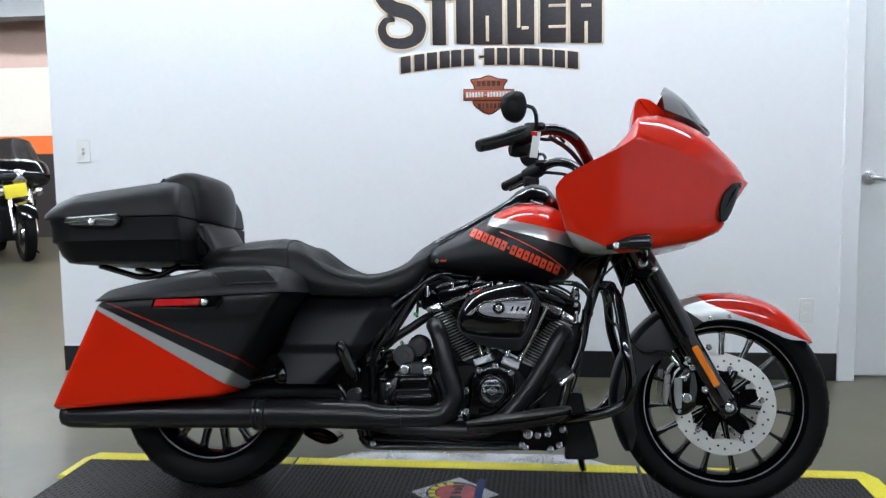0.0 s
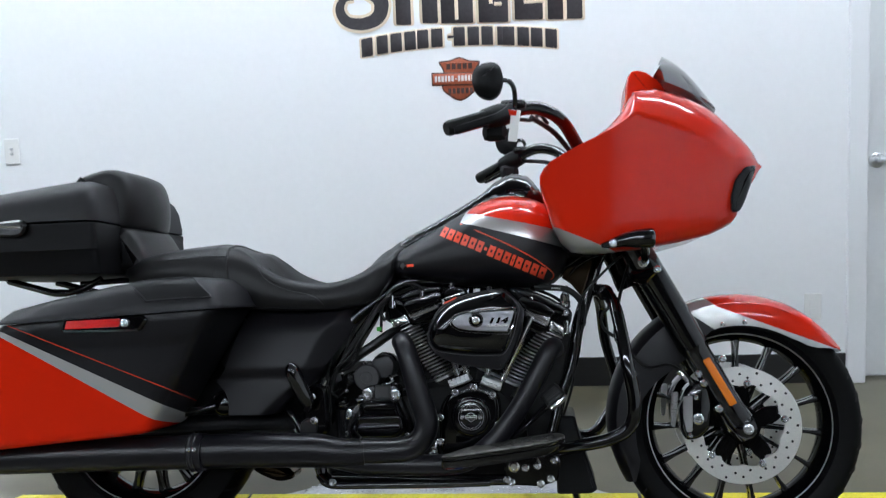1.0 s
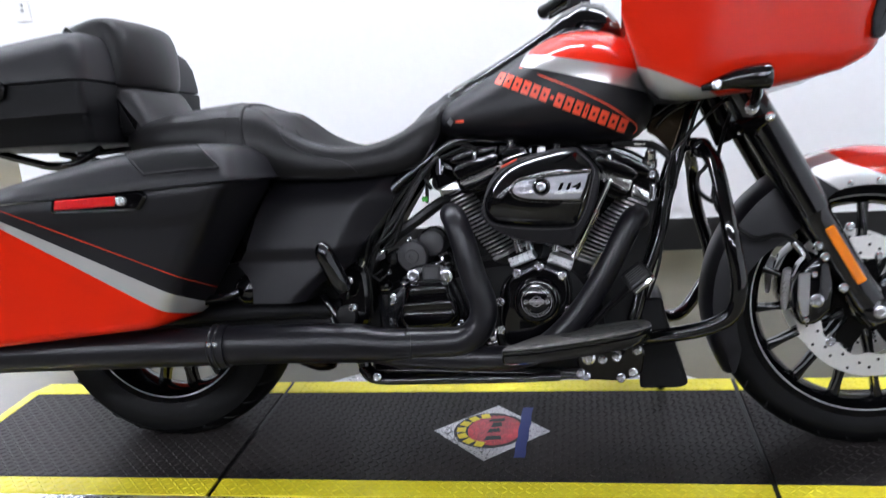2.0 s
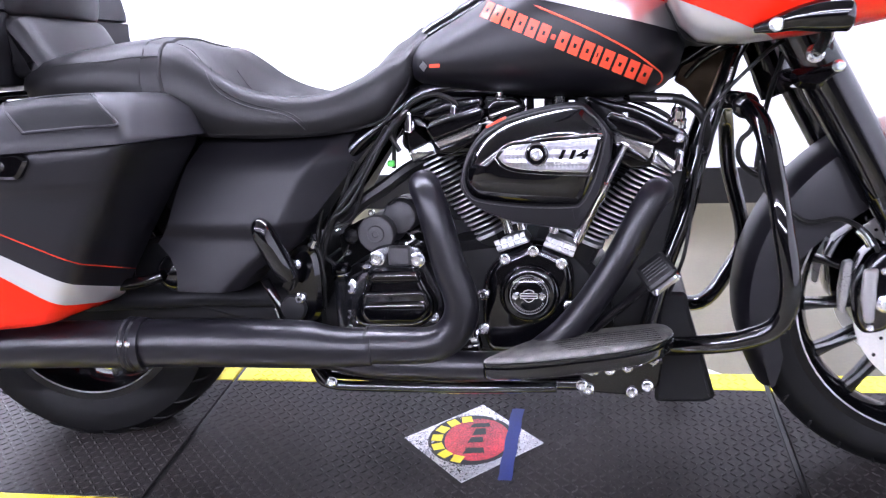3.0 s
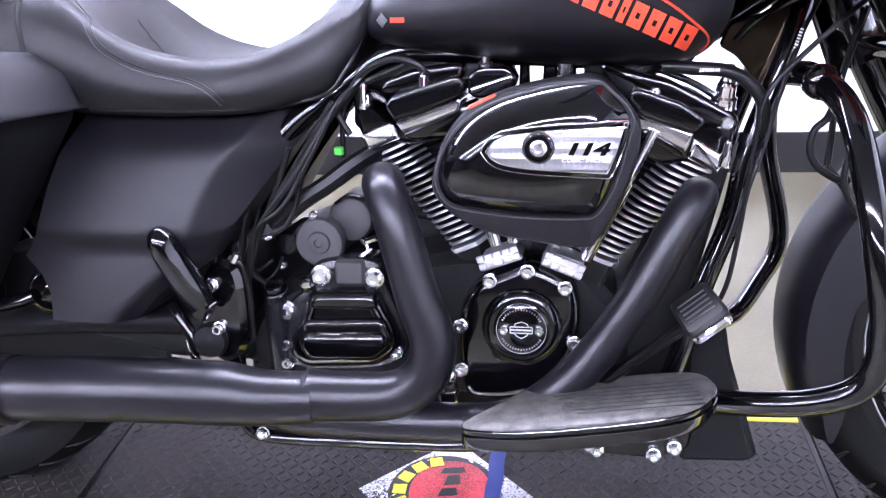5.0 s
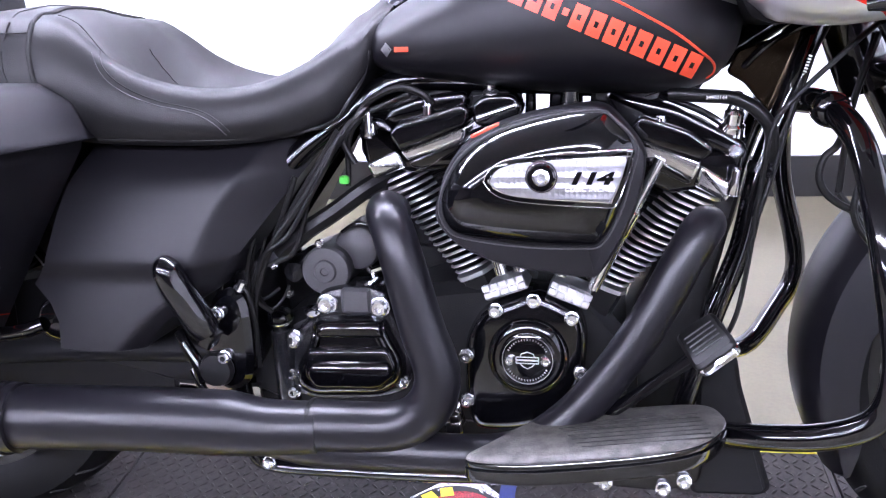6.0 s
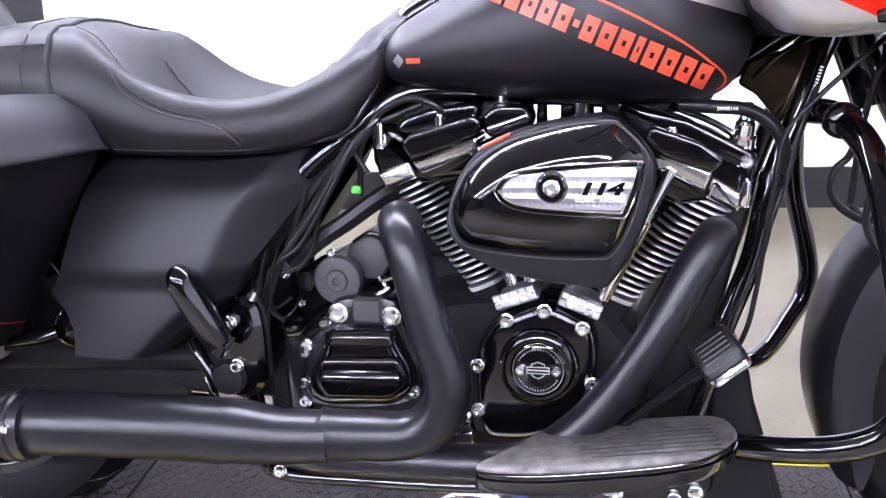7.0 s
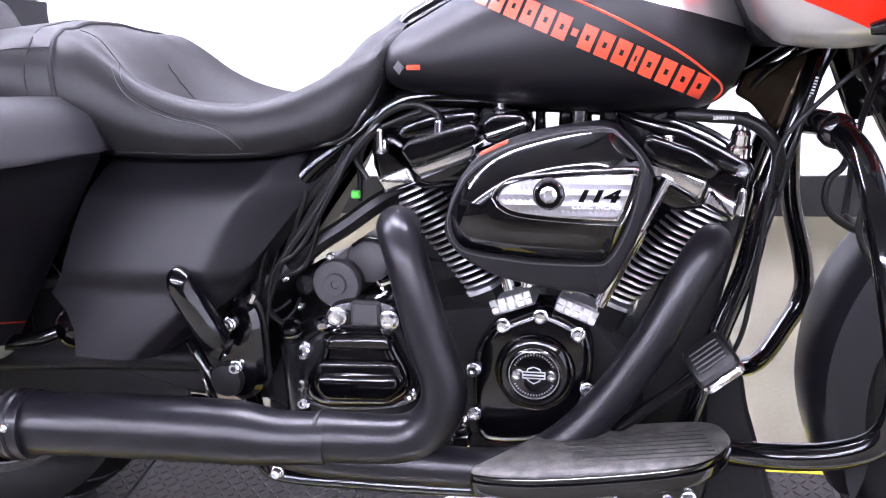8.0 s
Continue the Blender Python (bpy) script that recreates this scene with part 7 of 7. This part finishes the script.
for x0, x1, y0, y1 in ((-0.012, 0.030, 0.045, 0.060), (-0.004, 0.024, 0.016, 0.040), (-0.010, 0.022, -0.012, 0.008), (-0.014, 0.028, -0.050, -0.030)):
    bm = B()
    prism(bm, [(CX + x0, CY + y0), (CX + x1, CY + y0 + 0.006), (CX + x1 - 0.004, CY + y1 + 0.004), (CX + x0 + 0.005, CY + y1)], PZ + 0.002, PZ + 0.0033, 0.0002)
    part("black_figure", bm, emblem_black, plate)
bm = B()
rows = []
for k in range(13):
    y = 2.765 + 0.255 * k / 12
    wv = 0.0012 * math.sin(k * 1.7)
    rows.append([(0.052 + wv + (y - 2.765) * 0.02, y, PZ + 0.0046), (0.064 + (y - 2.765) * 0.02, y, PZ + 0.0053 + wv * 0.3), (0.078 + wv + (y - 2.765) * 0.02, y, PZ + 0.0046)])
loft(bm, rows, False, False, False)
thing("tape_strip", bm, blue_tape, "strip of blue masking tape across the emblem plate", "tape")

# ---- signs on the white wall, as plain shapes ----
sign_dark = material("charcoal_print", (0.035, 0.030, 0.034), 0.6, grain=0.35, scale=12)
sign_cream = material("cream_outline_print", (0.78, 0.66, 0.50), 0.6, grain=0.06, scale=20)
sign_orange = material("orange_brown_print", (0.36, 0.085, 0.035), 0.55, grain=0.25, scale=20)
sign_pale = material("pale_print", (0.74, 0.70, 0.68), 0.6)
sign_edge = material("dark_brown_print", (0.06, 0.025, 0.02), 0.6)


def flat_shape(poly, y0, y1, mt, name, parent):
    bm = B()
    puff(bm, poly, [(0, y0), (0, y1 + 0.0002), (0.0003, y1)])
    return part(name, bm, mt, parent)


sign = tagged(new("wall_sign"), "large charcoal block sign with a cream outline on the wall", "sign")
sign.location = (0, WY, 0)


def sign_block(poly, r=0.008, lift=0.0):
    flat_shape(rounded([tuple(p) for p in inset(poly, -0.013)], 0.014, 3), -0.0002, -0.0012 - lift, sign_cream, "outline", sign)
    return flat_shape(rounded(poly, r, 3), -0.0008, -0.0028 - lift, sign_dark, "letter_block", sign)


for n, (x0, x1, z0) in enumerate(((-0.258, -0.192, 1.630), (-0.142, -0.074, 1.632), (-0.060, 0.080, 1.626), (0.104, 0.232, 1.622), (0.260, 0.381, 1.626), (0.402, 0.550, 1.620))):
    sign_block([(x0, z0), (x1, z0 - 0.003), (x1, 1.885), (x0, 1.887)], 0.008, 0.0005 * (n % 2))
# pale slots that divide the blocks
for x0, x1, z0, z1 in ((0.000, 0.016, 1.640, 1.76), (0.150, 0.166, 1.70, 1.84), (0.172, 0.205, 1.69, 1.705), (0.300, 0.383, 1.692, 1.706), (0.300, 0.383, 1.790, 1.804), (0.468, 0.484, 1.618, 1.72), (0.452, 0.500, 1.785, 1.80)):
    flat_shape([(x0, z0), (x1, z0), (x1, z1), (x0, z1)], -0.0018, -0.0042, sign_cream, "slot", sign)
sign_block([(-0.294, 1.842), (-0.152, 1.838), (-0.152, 1.886), (-0.294, 1.888)], 0.008, 0.0009)
# curled flourish at the start of the sign
curl = [(-0.335, 1.905, 0.022), (-0.41, 1.945, 0.03), (-0.485, 1.925, 0.036), (-0.505, 1.87, 0.040), (-0.455, 1.815, 0.044), (-0.37, 1.785, 0.044), (-0.322, 1.735, 0.042), (-0.335, 1.67, 0.038), (-0.40, 1.642, 0.034), (-0.475, 1.655, 0.030), (-0.505, 1.705, 0.026), (-0.485, 1.752, 0.020), (-0.44, 1.755, 0.010)]
for extra, y, mt, nm in ((0.013, -0.0038, sign_cream, "outline"), (0.0, -0.0046, sign_dark, "flourish")):
    pts = spline([(a, b, c) for a, b, c in curl], 6)
    bm = B()
    left, right = [], []
    for k, p in enumerate(pts):
        q = pts[min(k + 1, len(pts) - 1)] - pts[max(k - 1, 0)]
        n = Vector((-q.y, q.x)).normalized()
        w = p.z * 0.78 + extra
        left.append((p.x + n.x * w, y, p.y + n.y * w))
        right.append((p.x - n.x * w, y, p.y - n.y * w))
    loft(bm, [left, right], False, False, False)
    part(nm, bm, mt, sign)
# second row of smaller blocks on an arc
xs = (-0.418, -0.350, -0.288, -0.226, -0.170, -0.108, -0.045, -0.010, 0.052, 0.112, 0.168, 0.205, 0.268, 0.326, 0.388)
for k, x in enumerate(xs):
    mid = x + 0.026
    zc = 1.568 - 0.17 * (mid - 0.01) ** 2
    tilt = -0.34 * (mid - 0.01)
    hw, hh = (0.016, 0.006) if k == 6 else ((0.012, 0.040) if k == 10 else (0.025, 0.040))
    poly = [(mid + a * hw - b * hh * tilt * 0.0 + b * 0.0, zc + b * hh + a * hw * tilt) for a, b in ((-1, -1), (1, -1), (1, 1), (-1, 1))]
    flat_shape(rounded([tuple(p) for p in inset(poly, -0.010)], 0.010, 3), -0.0002, -0.0012 - 0.0005 * (k % 2), sign_cream, "outline", sign)
    if hw > 0.02:
        flat_shape(rounded(poly, 0.005, 2), -0.0008, -0.0030, sign_dark, "letter_block", sign)
    else:
        flat_shape(rounded(poly, 0.003, 2), -0.0008, -0.0030, sign_dark, "letter_block", sign)

badge = tagged(new("wall_badge"), "small orange shield badge with a bar printed on the wall", "sign")
badge.location = (0, WY, 0)
up = spline([(-0.078, 1.455), (-0.070, 1.465), (-0.03, 1.468), (0.012, 1.480), (0.055, 1.465), (0.095, 1.460), (0.103, 1.450), (0.085, 1.42), (0.09, 1.35), (0.065, 1.318), (0.012, 1.290), (-0.045, 1.320), (-0.068, 1.352), (-0.06, 1.42)], 3, True)
flat_shape(up, -0.0002, -0.0012, sign_edge, "shield_edge", badge)
flat_shape([tuple(p) for p in inset([tuple(q) for q in up], 0.006)], -0.0008, -0.0022, sign_orange, "shield", badge)
flat_shape([(-0.112, 1.360), (0.134, 1.354), (0.134, 1.411), (-0.112, 1.417)], -0.0018, -0.0032, sign_edge, "bar_edge", badge)
flat_shape([(-0.107, 1.365), (0.129, 1.359), (0.129, 1.406), (-0.107, 1.412)], -0.0028, -0.0040, sign_orange, "bar", badge)
for k in range(15):
    x = -0.098 + 0.0146 * k
    h0, h1 = (0.018, 0.022) if k == 6 else (0.010, 0.034)
    flat_shape([(x, 1.366 + h0), (x + 0.0105, 1.366 + h0), (x + 0.0105, 1.366 + h1), (x, 1.366 + h1)], -0.0036, -0.0048, sign_pale, "lettering_bar", badge)
for x0, x1, z0, z1 in [(-0.045 + 0.024 * k, -0.028 + 0.024 * k, 1.428, 1.452) for k in range(5)] + [(-0.040 + 0.019 * k, -0.027 + 0.019 * k, 1.322, 1.346) for k in range(6)]:
    flat_shape([(x0, z0), (x1, z0), (x1, z1), (x0, z1)], -0.0018, -0.0030, sign_edge, "lettering_bar", badge)


# ---- the other motorcycle, far back in the showroom ----
glass_clear = material("clear_windscreen", (0.92, 0.88, 0.82), 0.03, trans=1.0)
tag_yellow = material("yellow_card", (0.80, 0.66, 0.03), 0.5, grain=0.05)


def far_bike(m):
    ob = tagged(new("motorcycle"), "dark parked touring motorcycle with windscreen and a yellow card", "motorcycle")
    ob.matrix_basis = m

    def p(name, bm, mt, lab=""):
        return part(name, bm, mt, ob, lab)
    for x in (0.80, -0.78):
        bm = B()
        prof = [(0.23, 0.05), (0.27, 0.065), (0.31, 0.05), (0.325, 0.0), (0.31, -0.05), (0.27, -0.065), (0.23, -0.05)]
        rings = [[(x + r * math.cos(a), h, 0.325 + r * math.sin(a)) for r, h in prof] for a in (2 * math.pi * k / 40 for k in range(40))]
        loft(bm, rings + [rings[0]], False, False)
        p("tyre", bm, rubber)
        bm = B()
        lathe(bm, [(0, -0.05), (0.05, -0.05), (0.06, -0.02), (0.225, -0.04), (0.235, -0.05), (0.235, 0.05), (0.225, 0.04), (0.06, 0.02), (0.05, 0.05), (0, 0.05)], (x, 0, 0.325), seg=32)
        p("wheel_rim", bm, chrome)
        bm = B()
        rings = []
        for k in range(21):
            a = radians(30 + 130 * k / 20)
            c, s = math.cos(a), math.sin(a)
            rings.append([(x + r * c, h, 0.325 + r * s) for r, h in ((0.30, -0.085), (0.345, -0.08), (0.365, 0), (0.345, 0.08), (0.30, 0.085), (0.34, 0.06), (0.355, 0), (0.34, -0.06))])
        loft(bm, rings)
        p("fender", bm, gloss)
    bm = B()
    rings = [[(x, w * math.cos(t), z + h * math.sin(t)) for t in (2 * math.pi * k / 20 for k in range(20))] for x, w, z, h in ((-0.08, 0.06, 0.78, 0.03), (0.0, 0.14, 0.80, 0.08), (0.15, 0.19, 0.82, 0.11), (0.30, 0.18, 0.83, 0.10), (0.40, 0.08, 0.82, 0.05))]
    loft(bm, rings)
    p("fuel_tank", bm, gloss)
    bm = B()
    puff(bm, rounded([(-0.25, 0.22), (0.28, 0.2), (0.34, 0.6), (0.1, 0.7), (-0.2, 0.66)], 0.04), [(0.02, 0.18), (0, 0.16), (0, -0.16), (0.02, -0.18)])
    p("engine", bm, engine_black)
    for z in (0.35, 0.45, 0.55):
        bm = B()
        lathe(bm, [(0, 0), (0.05, 0), (0.055, 0.01), (0.03, 0.03), (0, 0.03)], (0.05 + 0.2 * (z - 0.45), -0.18, z), seg=20)
        p("engine_cover", bm, chrome)
    bm = B()
    puff(bm, spline([(-0.80, 0.80), (-0.5, 0.82), (-0.3, 0.72), (-0.08, 0.80), (-0.1, 0.68), (-0.6, 0.66)], 4, True), [(0.03, 0.17), (0, 0.13), (0, -0.13), (0.03, -0.17)])
    p("seat", bm, vinyl)
    for s in (-1, 1):
        bm = B()
        puff(bm, rounded([(-1.1, 0.35), (-0.6, 0.35), (-0.5, 0.68), (-1.0, 0.68)], 0.06), [(0.02, s * 0.2), (0, s * 0.23), (0, s * 0.38), (0.03, s * 0.42)])
        p("saddlebag", bm, gloss)
        bm = B()
        tube(bm, [(0.50, s * 0.11, 0.95), (0.80, s * 0.11, 0.325)], 0.03, 12, 1)
        p("fork_leg", bm, chrome)
        bm = B()
        tube(bm, [(0.45, 0, 0.98), (0.42, s * 0.15, 1.08), (0.28, s * 0.34, 1.06), (0.15, s * 0.42, 1.03)], 0.014, 10)
        p("handlebar", bm, chrome)
        bm = B()
        lathe(bm, [(0, 0), (0.055, 0.0), (0.05, 0.03), (0.03, 0.06), (0, 0.07)], (0.64, s * 0.19, 0.79), (1, 0, 0), 20)
        p("spot_lamp", bm, chrome)
        bm = B()
        tube(bm, [(-1.15, s * 0.3, 0.25), (-0.2, s * 0.28, 0.25), (0.15, s * 0.2, 0.4)], 0.045, 14)
        p("exhaust", bm, chrome)
    bm = B()
    puff(bm, spline([(0.38, 0.98), (0.45, 1.13), (0.55, 1.14), (0.68, 1.0), (0.64, 0.85), (0.50, 0.82)], 5, True), [(0.08, 0.34), (0.03, 0.30), (0, 0.2), (0, -0.2), (0.03, -0.30), (0.08, -0.34)])
    p("fairing", bm, gloss)
    bm = B()
    lathe(bm, [(0, 0), (0.09, 0.0), (0.095, 0.01), (0.085, 0.02), (0, 0.035)], (0.655, 0, 0.95), (1, 0, 0), 28)
    p("headlight", bm, chrome)
    bm = B()
    rows = []
    for v in np.linspace(0, 1, 6).tolist():
        rows.append([(0.58 - 0.15 * u * u - 0.13 * v, u * (0.30 - 0.08 * v), 1.10 + 0.30 * v - 0.05 * v * u * u) for u in np.linspace(-1, 1, 13).tolist()])
    loft(bm, rows, False, False, False)
    p("windscreen", bm, glass_clear)
    bm = B()
    tube(bm, [(0.58 - 0.15 * u * u, u * 0.305, 1.105) for u in np.linspace(-1, 1, 9).tolist()], 0.010, 8)
    p("screen_trim", bm, chrome)
    bm = B()
    box(bm, (0.73, -0.06, 0.80), (0.004, 0.24, 0.15), 0.0015, Matrix.Rotation(radians(8), 3, "X"))
    p("price_card", bm, tag_yellow, "yellow card on the bar")
    bm = B()
    tube(bm, [(0.0, 0.12, 0.25), (0.0, 0.30, 0.015)], 0.012, 8, 1)
    p("side_stand", bm, gloss)
    return ob


far_bike(pose(-6.10, 9.98, 0.0, 0, 0, -46))
